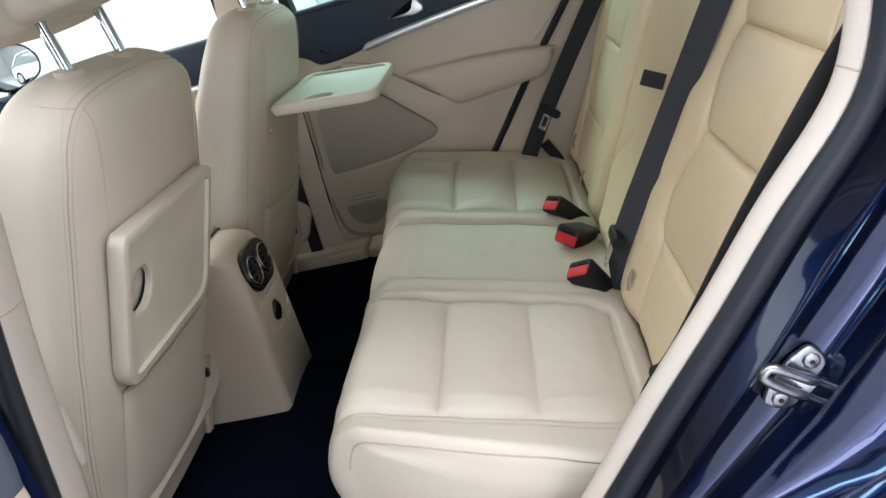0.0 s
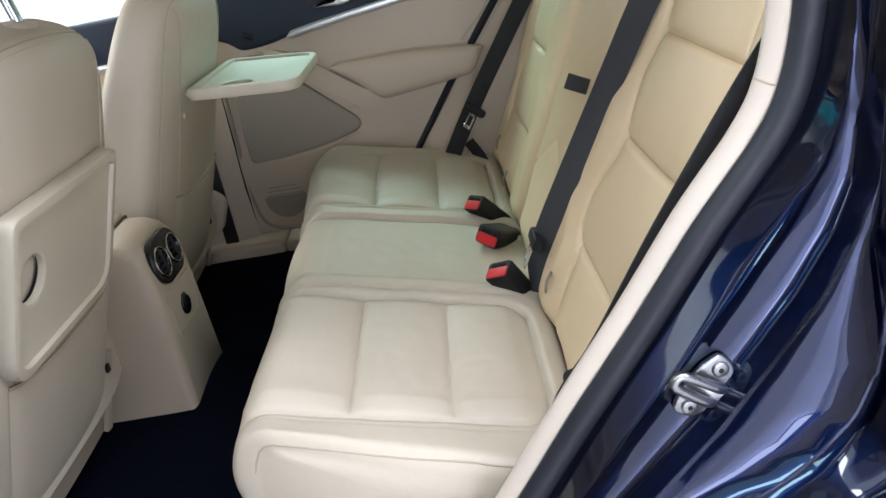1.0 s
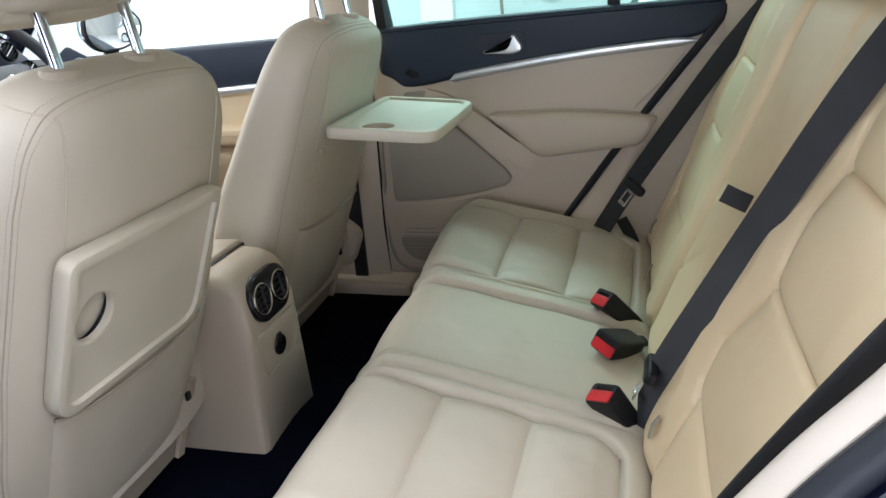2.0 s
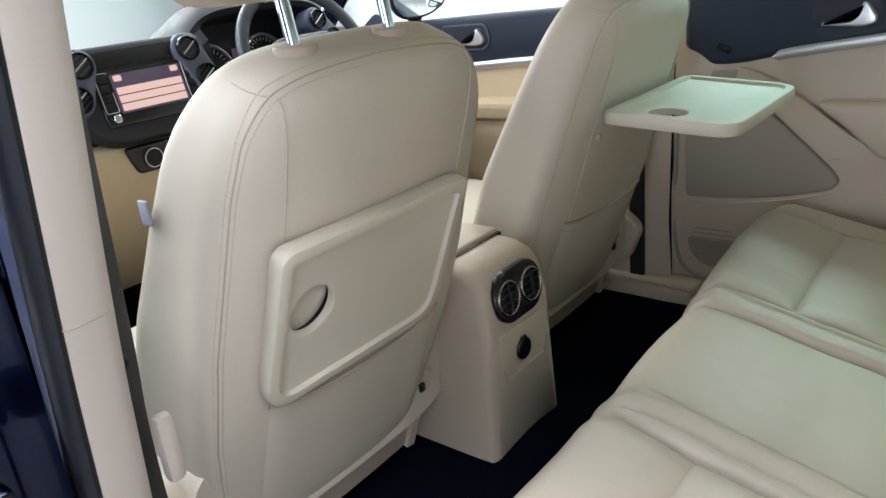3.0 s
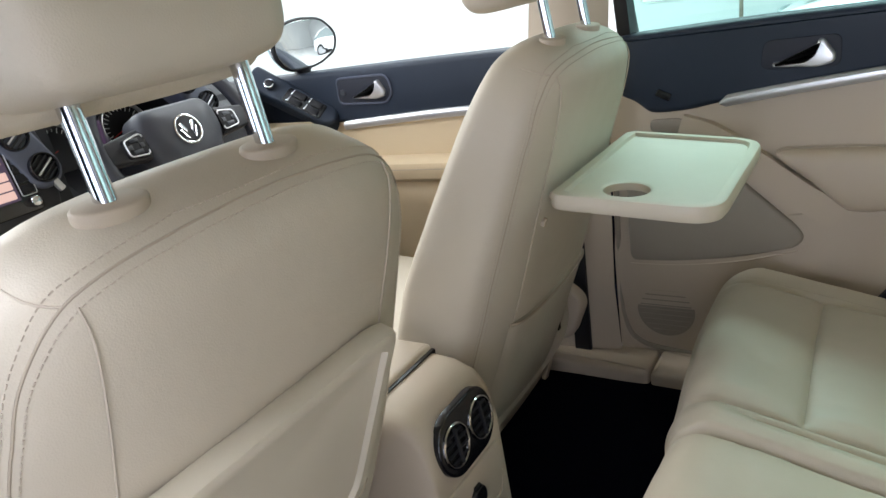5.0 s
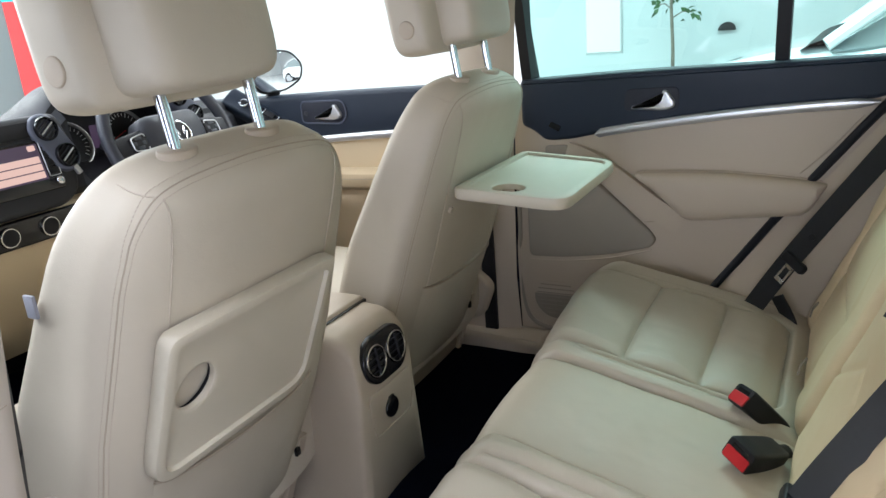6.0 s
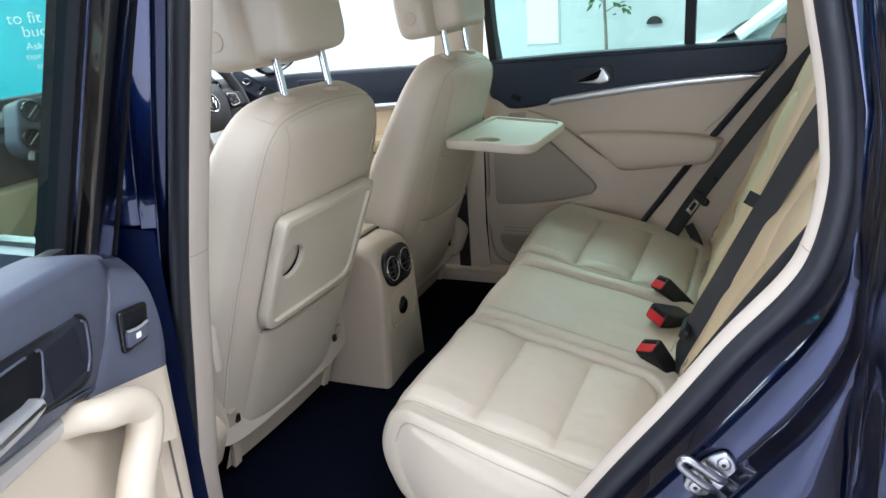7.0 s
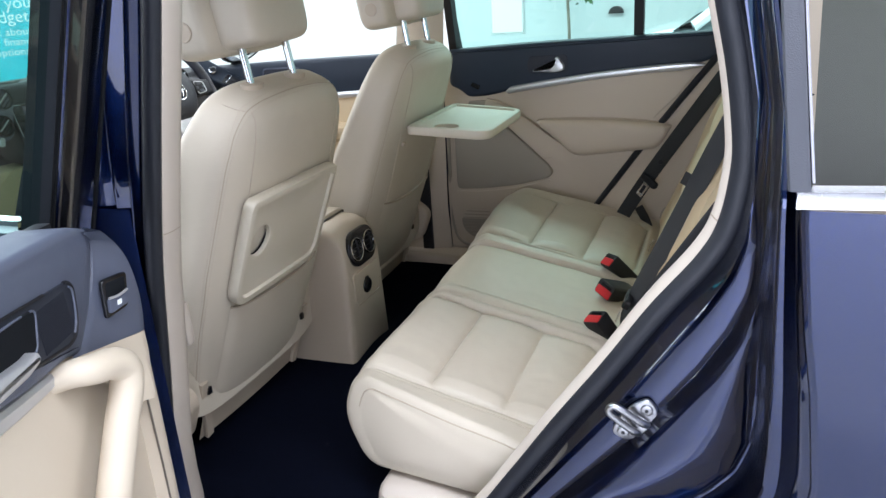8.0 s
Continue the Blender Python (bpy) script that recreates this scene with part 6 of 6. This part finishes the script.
for sx in (-1, 1):
    m = Matrix.Translation((-1.072, 0.262 + sx * 0.087, 1.062 + 0.004 * sx)) @ pose(0, 0, 0, 90, 0, 90) @ pose(0, 0, 0, -20, 0, 0)
    dial = part("gauge", disc(m, 0.058, 0.003, 0.001, 32), MATT_BLACK, dash, "dark dial with chrome ring")
    part("gauge_ring", ring_bm(m, 0.056, 0.063, 0.012, 36), SATIN, dial, "bright satin dial ring")
    bm = bmesh.new()
    for k in range(21):
        add_box(bm, (0, 0.047, 0.0036), (0.0016, 0.008 if k % 2 else 0.012, 0.0006), 0, m @ pose(0, 0, 0, 0, 0, -130 + 13 * k))
    part("gauge_scale", bm, PRINT_WHITE, dial)
    part("needle", box((0, 0.022, 0.0045), (0.002, 0.046, 0.001), 0, m @ pose(0, 0, 0, 0, 0, 110)), RED, dial)
part("gauge_display", box((-1.065, 0.262, 1.07), (0.004, 0.05, 0.06), 0.002), SCREEN_DARK, dash)

# ---- steering wheel ----
wheel = thing("steering_wheel", (-0.80, 0.325, 1.0), "charcoal leather steering wheel with control pads", "steering wheel")
WM = Matrix.Translation((-0.805, 0.277, 1.064)) @ pose(0, 0, 0, 90, 0, 90) @ pose(0, 0, 0, -24, 0, 0)
part("rim", loft([[WM @ Vector((math.cos(a) * (0.185 + 0.0155 * math.cos(b)), math.sin(a) * (0.185 + 0.0155 * math.cos(b)), 0.0155 * math.sin(b))) for b in (2 * math.pi * k / 12 for k in range(12))] for a in (2 * math.pi * k / 64 for k in range(64))], loop=True, caps=False), WHEEL_SKIN, wheel, "charcoal leather rim")
part("airbag_cover", loft([[WM @ Vector((x * k, y * k, z)) for x, y in round_poly([(-0.092, 0.064), (-0.105, 0.0), (-0.06, -0.085), (0.06, -0.085), (0.105, 0.0), (0.092, 0.064)], 0.045, 6)] for k, z in ((1.0, -0.03), (1.0, 0.0), (0.97, 0.012), (0.85, 0.022), (0.5, 0.028), (0.1, 0.029))]), WHEEL_SKIN, wheel, "slate airbag cover")
for sx in (-1, 1):
    part("spoke", slab(round_poly([(sx * 0.09, -0.030), (sx * 0.182, -0.022), (sx * 0.182, 0.022), (sx * 0.09, 0.035)], 0.006), 0.02, 0.005, WM @ Matrix.Translation((0, 0, -0.008))), DASH_SKIN, wheel)
    pad = part("control_pad", slab(round_poly([(sx * 0.094, -0.024), (sx * 0.142, -0.020), (sx * 0.142, 0.018), (sx * 0.094, 0.026)], 0.008), 0.006, 0.002, WM @ Matrix.Translation((0, 0, 0.012))), MATT_BLACK, wheel, "control pad with silver edge")
    for kx, ky, kw, kh in ((0.118, 0.012, 0.020, 0.008), (0.118, -0.011, 0.020, 0.008), (0.105, 0.0, 0.010, 0.009), (0.131, 0.0, 0.010, 0.009)):
        part("pad_key", box((sx * kx, ky, 0.0185), (kw, kh, 0.002), 0.0008, WM), WHEEL_SKIN, pad)
    part("pad_edge", tube([WM @ Vector((x, y, 0.0185)) for x, y in round_poly([(sx * 0.097, -0.021), (sx * 0.139, -0.017), (sx * 0.139, 0.015), (sx * 0.097, 0.022)], 0.008)], 0.0016, 6), SATIN, pad)
part("lower_spoke", slab(round_poly([(-0.045, -0.175), (0.045, -0.175), (0.055, -0.06), (-0.055, -0.06)], 0.01), 0.015, 0.004, WM @ Matrix.Translation((0, 0, -0.01))), SATIN, wheel)
em = part("emblem", disc(WM @ Matrix.Translation((0, 0.0, 0.0285)), 0.030, 0.002, 0.001, 32), DASH_SKIN, wheel, "round silver emblem")
part("emblem_ring", ring_bm(WM @ Matrix.Translation((0, 0.0, 0.0295)), 0.027, 0.032, 0.003, 36), CHROME, em)
for pts in ([(-0.019, 0.012), (-0.012, 0.016), (-0.004, -0.001), (-0.008, -0.008)], [(0.019, 0.012), (0.012, 0.016), (0.004, -0.001), (0.008, -0.008)], [(-0.022, 0.002), (-0.016, 0.003), (-0.006, -0.019), (-0.011, -0.018)], [(0.022, 0.002), (0.016, 0.003), (0.006, -0.019), (0.011, -0.018)]):
    part("emblem_bar", slab(pts, 0.0025, 0.0006, WM @ Matrix.Translation((0, 0, 0.0300))), CHROME, em)
part("column", tube([WM @ Vector((0, 0, -0.02)), WM @ Vector((0, 0, -0.16))], 0.05, 16), DASH_SKIN, wheel)
part("stalk", tube([WM @ Vector((-0.04, 0.01, -0.05)), WM @ Vector((-0.17, 0.03, -0.045))], 0.008, 8), MATT_BLACK, wheel)
part("stalk", tube([WM @ Vector((0.04, 0.01, -0.05)), WM @ Vector((0.17, 0.03, -0.045))], 0.008, 8), MATT_BLACK, wheel)

# ---- seat belts ----
def belt(name, label, path, wide, width=0.046, web=WEB):
    ob = thing(name, path[-1], label, "seat belt", "seat belts")
    part("webbing", strap(smooth_path(path, 8), wide, width), web, ob)
    return ob


def tongue(parent, place, along, out, hole=True):
    """A metal tongue with its black grip; along: the belt's direction, out: away from what it lies on."""
    a, o = Vector(along).normalized(), Vector(out).normalized()
    s = a.cross(o).normalized()
    o = s.cross(a)
    m = Matrix.Translation(place) @ Matrix((s, a, o)).transposed().to_4x4()
    part("grip", slab(rrect(0.062, 0.022, 0.008), 0.014, 0.005, m @ Matrix.Translation((0, 0.018, -0.004))), MATT_BLACK, parent, "black plastic grip")
    bm = bmesh.new()
    for pts in ([(-0.011, 0.012), (-0.011, -0.028), (-0.006, -0.028), (-0.006, 0.012)], [(0.006, 0.012), (0.006, -0.028), (0.011, -0.028), (0.011, 0.012)], [(-0.011, -0.036), (0.011, -0.036), (0.011, -0.026), (-0.011, -0.026)], [(-0.011, 0.0), (0.011, 0.0), (0.011, 0.012), (-0.011, 0.012)]):
        add_slab(bm, pts, 0.003, 0.0006, m @ Matrix.Translation((0, 0, 0.003)))
    part("tongue", bm, CHROME, parent, "bright metal tongue")


far_belt = belt("seat_belt", "black far rear seat belt with bright metal tongue", [(0.90, 0.60, 1.18), (0.832, 0.625, 1.09), (0.768, 0.638, 1.0), (0.612, 0.640, 0.765), (0.528, 0.635, 0.625), (0.50, 0.63, 0.575)], (0.78, -0.45, -0.45), web=WEB_SHADED)
tongue(far_belt, (0.596, 0.628, 0.722), (0.150, 0.0, 0.235), (-0.5, -0.8, 0.3))
part("stop_button", disc(look((0.635, 0.632, 0.795), (0.2, -0.2, 1.2)), 0.007, 0.004, 0.001, 14), MATT_BLACK, far_belt)
part("belt_end", strap(smooth_path([(0.575, 0.632, 0.655), (0.60, 0.622, 0.612), (0.613, 0.615, 0.575)], 6), (0.6, -0.6, 0.3), 0.040, 0.003), WEB_SHADED, far_belt)
mid_belt = belt("seat_belt", "black middle seat belt hanging before the rear backrest", [back_place(0.68, -0.345, 0.012), back_place(0.58, -0.343, 0.030), back_place(0.49, -0.315, 0.034), back_place(0.386, -0.279, 0.034), back_place(0.255, -0.232, 0.034), back_place(0.13, -0.197, 0.036), back_place(0.06, -0.186, 0.034), back_place(0.0, -0.190, 0.012)], (0.6, -0.62, -0.22), 0.041)
tongue(mid_belt, back_place(0.076, -0.184, 0.046), (0.40, -0.06, 0.9), (-0.88, 0, 0.45))
near_belt = belt("seat_belt", "black near rear seat belt beside the pillar trim", [(0.90, -0.668, 1.19), (0.848, -0.664, 1.10), (0.800, -0.656, 1.022), (0.728, -0.656, 0.906), (0.661, -0.656, 0.79), (0.618, -0.652, 0.725), (0.592, -0.646, 0.65)], (0.72, 0.42, -0.5), 0.037, WEB_SHADED)
part("belt_anchor", slab(rrect(0.046, 0.020, 0.008), 0.012, 0.005, Matrix.Translation((0.634, -0.662, 0.757)) @ pose(0, 0, 0, 70, 0, 20)), MATT_BLACK, near_belt)
front_belt = belt("seat_belt", "black front seat belt down the middle pillar", [(-0.02, -0.662, 1.35), (-0.06, -0.655, 1.12), (-0.10, -0.650, 0.90), (-0.125, -0.648, 0.78), (-0.14, -0.645, 0.60)], (-0.69, 0.72, 0), 0.046, WEB_SHADED)
part("belt_pin", tube([(-0.05, -0.705, 0.945), (-0.030, -0.694, 0.932), (-0.024, -0.684, 0.926)], [0.009, 0.008, 0.005], 10), MATT_BLACK, front_belt, "black plastic belt stop")
part("pretensioner_cover", box((-0.075, -0.645, 0.79), (0.020, 0.022, 0.085), 0.008), TRIM_PALE, front_belt)


# ---- buckles ----
def buckle(base, top, broad, label):
    """broad: the direction of the housing's wider side."""
    base, top = Vector(base), Vector(top)
    ob = thing("belt_buckle", base, label, "belt buckle", "belt buckles")
    a = (top - base).normalized()
    s = Vector(broad) - a * a.dot(Vector(broad))
    s.normalize()
    o = s.cross(a)
    m = Matrix.Translation(base) @ Matrix((s, o, a)).transposed().to_4x4()
    L = (top - base).length
    rings = []
    for z, w, t in ((-0.012, 0.042, 0.030), (0.0, 0.046, 0.033), (0.008, 0.047, 0.034), (L * 0.6, 0.049, 0.036), (L - 0.004, 0.050, 0.037), (L, 0.047, 0.034)):
        rings.append([m @ Vector((x, y, z)) for x, y in rrect(w, t, 0.006, 4)])
    part("housing", loft(rings), MATT_BLACK, ob, "black plastic buckle housing")
    part("release_button", slab(rrect(0.043, 0.0200, 0.003, 4), 0.004, 0.0015, m @ Matrix.Translation((0, 0.0060, L - 0.002))), RED, ob, "red release button")
    part("tongue_slot", box((0, -0.0085, L + 0.0004), (0.030, 0.006, 0.001), 0, m), BLACK, ob)
    part("stalk", tube([base + a * 0.004, base - a * 0.05], 0.013, 10, 0.6), MATT_BLACK, ob)
    return ob


buckle((0.608, 0.18, 0.597), (0.557, 0.15, 0.66), (0.45, -0.85, 0.3), "black belt buckle with red button at the far place")
buckle((0.613, 0.062, 0.615), (0.572, -0.012, 0.648), (0.3, -0.9, 0), "black belt buckle with red button leaning at the middle")
buckle((0.61, -0.165, 0.601), (0.577, -0.18, 0.657), (0.75, -0.6, 0.4), "black belt buckle with red button at the near place")

# ---- striker on the jamb ----
striker = thing("door_striker", (0.735, -0.77, 0.80), "zinc steel door striker bolted to the painted jamb", "door striker")
ax = Vector((0.62, 0, 0.78))  # along the jamb
side = Vector((0.78, 0, -0.62))
m = Matrix.Translation((0.7255, -0.7660, 0.800)) @ Matrix((ax, side, Vector((0, -1, 0)))).transposed().to_4x4() @ Matrix.Scale(0.88, 4)
rim = round_poly([(-0.041, -0.010), (-0.037, 0.012), (-0.016, 0.025), (0.016, 0.025), (0.037, 0.012), (0.041, -0.010), (0.018, -0.018), (-0.018, -0.018)], 0.009, 5)
part("plate", slab(rim, 0.006, 0.0025, m), STEEL, striker, "bright pressed steel plate")
part("raised_rib", loft([[m @ Vector((x, y, 0.005 + h * k)) for x, k in ((-0.013, 0), (-0.010, 0.8), (-0.006, 1), (0.006, 1), (0.010, 0.8), (0.013, 0))] for y, h in ((-0.010, 0.0), (0.0, 0.003), (0.010, 0.007), (0.019, 0.007), (0.024, 0.0))], closed=False), STEEL, striker)
for k in (-1, 1):
    part("bolt", disc(m @ Matrix.Translation((k * 0.026, 0.001, 0.005)), 0.0088, 0.0045, 0.0022, 20), STEEL, striker)
    part("bolt_recess", disc(m @ Matrix.Translation((k * 0.026, 0.001, 0.0090)), 0.0030, 0.0010, 0.0003, 6), MATT_BLACK, striker)
part("loop", tube(smooth_path([m @ Vector(p) for p in ((-0.009, 0.018, 0.008), (-0.0095, 0.006, 0.0155), (-0.0085, -0.028, 0.021), (-0.005, -0.040, 0.0215), (0.005, -0.040, 0.0215), (0.0085, -0.028, 0.021), (0.0095, 0.006, 0.0155), (0.009, 0.018, 0.008))], 5), 0.0048, 10), STEEL, striker, "thick bright steel loop")

# ---- what stands in the showroom ----
def white_car(at, turn, label):
    """A simple hatchback: body, glasshouse, wheels; local x to its nose."""
    car = thing("parked_car", at, label, "car", "parked cars")
    M = Matrix.Translation(at) @ pose(0, 0, 0, 0, 0, turn) @ Matrix.Diagonal((1.0, 1.0, 1.08, 1.0))

    def mesh(name, bm, mat, lab=""):
        bmesh.ops.transform(bm, matrix=M, verts=bm.verts)
        return part(name, bm, mat, car, lab)

    rings = []
    for x, zt, hw in ((-2.0, 0.62, 0.62), (-1.95, 0.85, 0.74), (-1.5, 0.94, 0.82), (-0.6, 0.93, 0.86), (0.6, 0.92, 0.86), (1.2, 0.88, 0.84), (1.75, 0.78, 0.76), (1.98, 0.66, 0.62), (2.04, 0.5, 0.52)):
        rings.append([Vector((x, y, z)) for y, z in round_poly([(-hw, 0.22), (hw, 0.22), (hw * 1.02, 0.55), (hw * 0.96, zt - 0.06), (hw * 0.82, zt), (-hw * 0.82, zt), (-hw * 0.96, zt - 0.06), (-hw * 1.02, 0.55)], 0.07, 4)])
    mesh("body", loft(rings), WHITE_CAR, "glossy white body")
    rings = []
    for x, zt, hw in ((-1.75, 0.95, 0.70), (-1.45, 1.28, 0.62), (-1.0, 1.43, 0.60), (-0.3, 1.46, 0.60), (0.15, 1.40, 0.60), (0.55, 1.20, 0.64), (1.0, 0.90, 0.70)):
        rings.append([Vector((x, y, z)) for y, z in round_poly([(-hw * 1.22, 0.86), (hw * 1.22, 0.86), (hw, zt), (-hw, zt)], 0.08, 4)])
    mesh("glasshouse", loft(rings), GLASS_SHOP, "pale reflecting glasshouse")
    mesh("roof", loft([[Vector((x, y, zt + 0.012 - 0.05 * (y / 0.62) ** 2)) for y in np.linspace(-0.62, 0.62, 9)] for x, zt in ((-1.5, 1.30), (-1.0, 1.46), (-0.3, 1.485), (0.15, 1.425), (0.22, 1.40))], closed=False), WHITE_CAR)
    for sy in (-1, 1):
        mesh("windscreen_pillar", tube([(1.02, sy * 0.82, 0.90), (0.58, sy * 0.70, 1.21), (0.18, sy * 0.62, 1.41), (-0.4, sy * 0.62, 1.45), (-1.1, sy * 0.62, 1.42), (-1.7, sy * 0.74, 0.98)], 0.035, 8), WHITE_CAR)
        mesh("door_mirror", pillow_bm((0.58, sy * 0.95, 1.02), (0.12, 0.22, 0.14), 3.0), WHITE_CAR)
        mesh("headlamp", slab(round_poly([(-0.16, -0.06), (0.16, -0.03), (0.14, 0.05), (-0.14, 0.06)], 0.03), 0.03, 0.01, Matrix.Translation((1.86, sy * 0.60, 0.66)) @ pose(0, 0, 0, 70, 0, 90 + sy * 28)), GLASS_SHOP)
        for wx in (-1.25, 1.28):
            mesh("wheel", loft([[Vector((wx + r * math.cos(a), sy * y, 0.32 + r * math.sin(a))) for a in (2 * math.pi * k / 28 for k in range(28))] for r, y in ((0.20, 0.80), (0.215, 0.865), (0.30, 0.87), (0.32, 0.84), (0.32, 0.66))]), MATT_BLACK)
            mesh("wheel_rim", ring_bm(Matrix.Translation((wx, sy * 0.862, 0.32)) @ pose(0, 0, 0, 90, 0, 0) @ Matrix.Translation((0, 0, -0.005)), 0.03, 0.205, 0.012), SATIN)
    mesh("cowl", loft([[Vector((x, y, z)) for y in np.linspace(-0.78, 0.78, 9)] for x, z in ((1.16, 0.872), (1.10, 0.905), (1.0, 0.935), (0.93, 0.955))], closed=False), MATT_BLACK, "black cowl below the windscreen")
    for sy in (-0.3, 0.25):
        mesh("wiper", tube([(0.98, sy, 0.925), (0.80, sy + 0.28, 1.06)], 0.008, 6), MATT_BLACK)
    return car


GLASS_SHOP = material("pale_reflecting_car_glass", (0.20, 0.23, 0.23), 0.05, spec=0.8)
white_car((1.62, 4.45, 0.0), 178, "glossy white hatchback parked beyond the far doors")
white_car((-6.0, -0.5, 0.0), 20, "white hatchback parked ahead of the car")

# lit panel on the far wall
pane = thing("wall_panel", (-1.455, 6.38, 1.5), "bright white lit panel on the showroom wall", "light panel")
part("glow_sheet", box((-1.455, 6.385, 1.50), (0.335, 0.02, 1.39), 0.004), PANEL_GLOW, pane)
part("panel_frame", box((-1.455, 6.395, 1.50), (0.375, 0.012, 1.43), 0.004), WHITE, pane)

# small tree in a pot
tree = thing("potted_tree", (-0.70, 5.9, 0), "slim potted tree with sparse green leaves", "potted plant")
part("pot", loft([[Vector((-0.70 + r * math.cos(a), 5.9 + r * math.sin(a), z)) for a in (2 * math.pi * k / 24 for k in range(24))] for r, z in ((0.16, 0.0), (0.20, 0.40), (0.21, 0.42), (0.19, 0.42), (0.18, 0.36))]), MATT_BLACK, tree)
part("trunk", tube(smooth_path([(-0.70, 5.9, 0.36), (-0.69, 5.9, 0.8), (-0.71, 5.89, 1.3), (-0.69, 5.9, 1.75), (-0.70, 5.9, 2.2)], 6), [0.018 - 0.0004 * i for i in range(25)], 8), BARK, tree)
rnd = random.Random(4)
tips = []
for k in range(16):
    z0 = 1.1 + 0.07 * k
    a = k * 2.4
    r = rnd.uniform(0.12, 0.34)
    tip = Vector((-0.70 + r * math.cos(a), 5.9 + r * math.sin(a) * 0.8, z0 + rnd.uniform(0.02, 0.2)))
    part("limb", tube([(-0.70, 5.9, z0), (Vector((-0.70, 5.9, z0)) * 0.5 + tip * 0.5) + Vector((0, 0, 0.03)), tip], [0.006, 0.005, 0.003], 6), BARK, tree)
    tips.append((Vector((-0.70, 5.9, z0)), tip))
bm = bmesh.new()
for base, tip in tips:
    for j in range(9):
        p = base.lerp(tip, rnd.uniform(0.45, 1.08)) + Vector((rnd.gauss(0, 0.035), rnd.gauss(0, 0.035), rnd.gauss(0, 0.03)))
        q = Euler((rnd.uniform(-1, 1), rnd.uniform(-1, 1), rnd.uniform(0, 6.3))).to_matrix()
        L, W = rnd.uniform(0.05, 0.085), rnd.uniform(0.018, 0.03)
        vs = [bm.verts.new(p + q @ Vector(c)) for c in ((0, 0, 0), (L * 0.4, W, 0.006), (L, 0, -0.012), (L * 0.4, -W, 0.006))]
        bm.faces.new(vs)
part("crown", bm, LEAF, tree, "sparse small green leaves")

# dark half-round fitting low on the wall
cap = thing("wall_vent", (-0.305, 6.38, 0.95), "dark half-round fitting on the white wall", "wall fitting")
part("hood", slab([(0.075 * math.cos(a), 0.072 * math.sin(a)) for a in (math.pi * k / 16 for k in range(17))], 0.05, 0.01, Matrix.Translation((-0.305, 6.395, 0.948)) @ XZ_IN), MATT_BLACK, cap)

# turquoise banner in front of the car
banner = thing("banner", (-7.65, 5.30, 0), "turquoise finance offer banner with white lettering", "banner")
BM = Matrix.Translation((-7.65, 5.30, -0.93)) @ pose(0, 0, 0, 90, 0, 49) @ Matrix.Scale(1.70, 4)  # local x along the print, y up, z out
part("sheet", slab(rrect(0.95, 1.58, 0.005, 2), 0.01, 0.002, BM @ Matrix.Translation((0, 1.38, 0))), TEAL, banner, "turquoise printed sheet")
part("foot", slab(rrect(0.95, 0.30, 0.03), 0.07, 0.02, BM @ pose(0, 0.62, 0, -90, 0, 0) @ Matrix.Translation((0, 0, -0.07))), SATIN, banner)
part("red_band", slab([(-0.475, 1.62), (-0.40, 1.62), (-0.33, 0.95), (-0.475, 0.95)], 0.001, 0.0003, BM @ Matrix.Translation((0, 0, 0.0105))), PRINT_RED, banner)


def lettering(text, size, x, y, parent):
    cu = bpy.data.curves.new("lettering", "FONT")
    cu.body, cu.size, cu.extrude, cu.align_x = text, size, 0.0008, "CENTER"
    tmp = bpy.data.objects.new("lettering", cu)
    scene.collection.objects.link(tmp)
    dg = bpy.context.evaluated_depsgraph_get()
    me = bpy.data.meshes.new_from_object(tmp.evaluated_get(dg))
    bpy.data.objects.remove(tmp)
    bm = bmesh.new()
    bm.from_mesh(me)
    bmesh.ops.transform(bm, matrix=BM @ Matrix.Translation((x, y, 0.0115)), verts=bm.verts)
    return part("lettering", bm, PRINT_WHITE, parent, "white lettering")


for text, size, y in (("to fit your", 0.115, 1.37), ("budget", 0.115, 1.275), ("Ask about", 0.075, 1.185), ("our finance", 0.075, 1.115), ("options", 0.075, 1.045)):
    lettering(text, size, 0.08, y, banner)
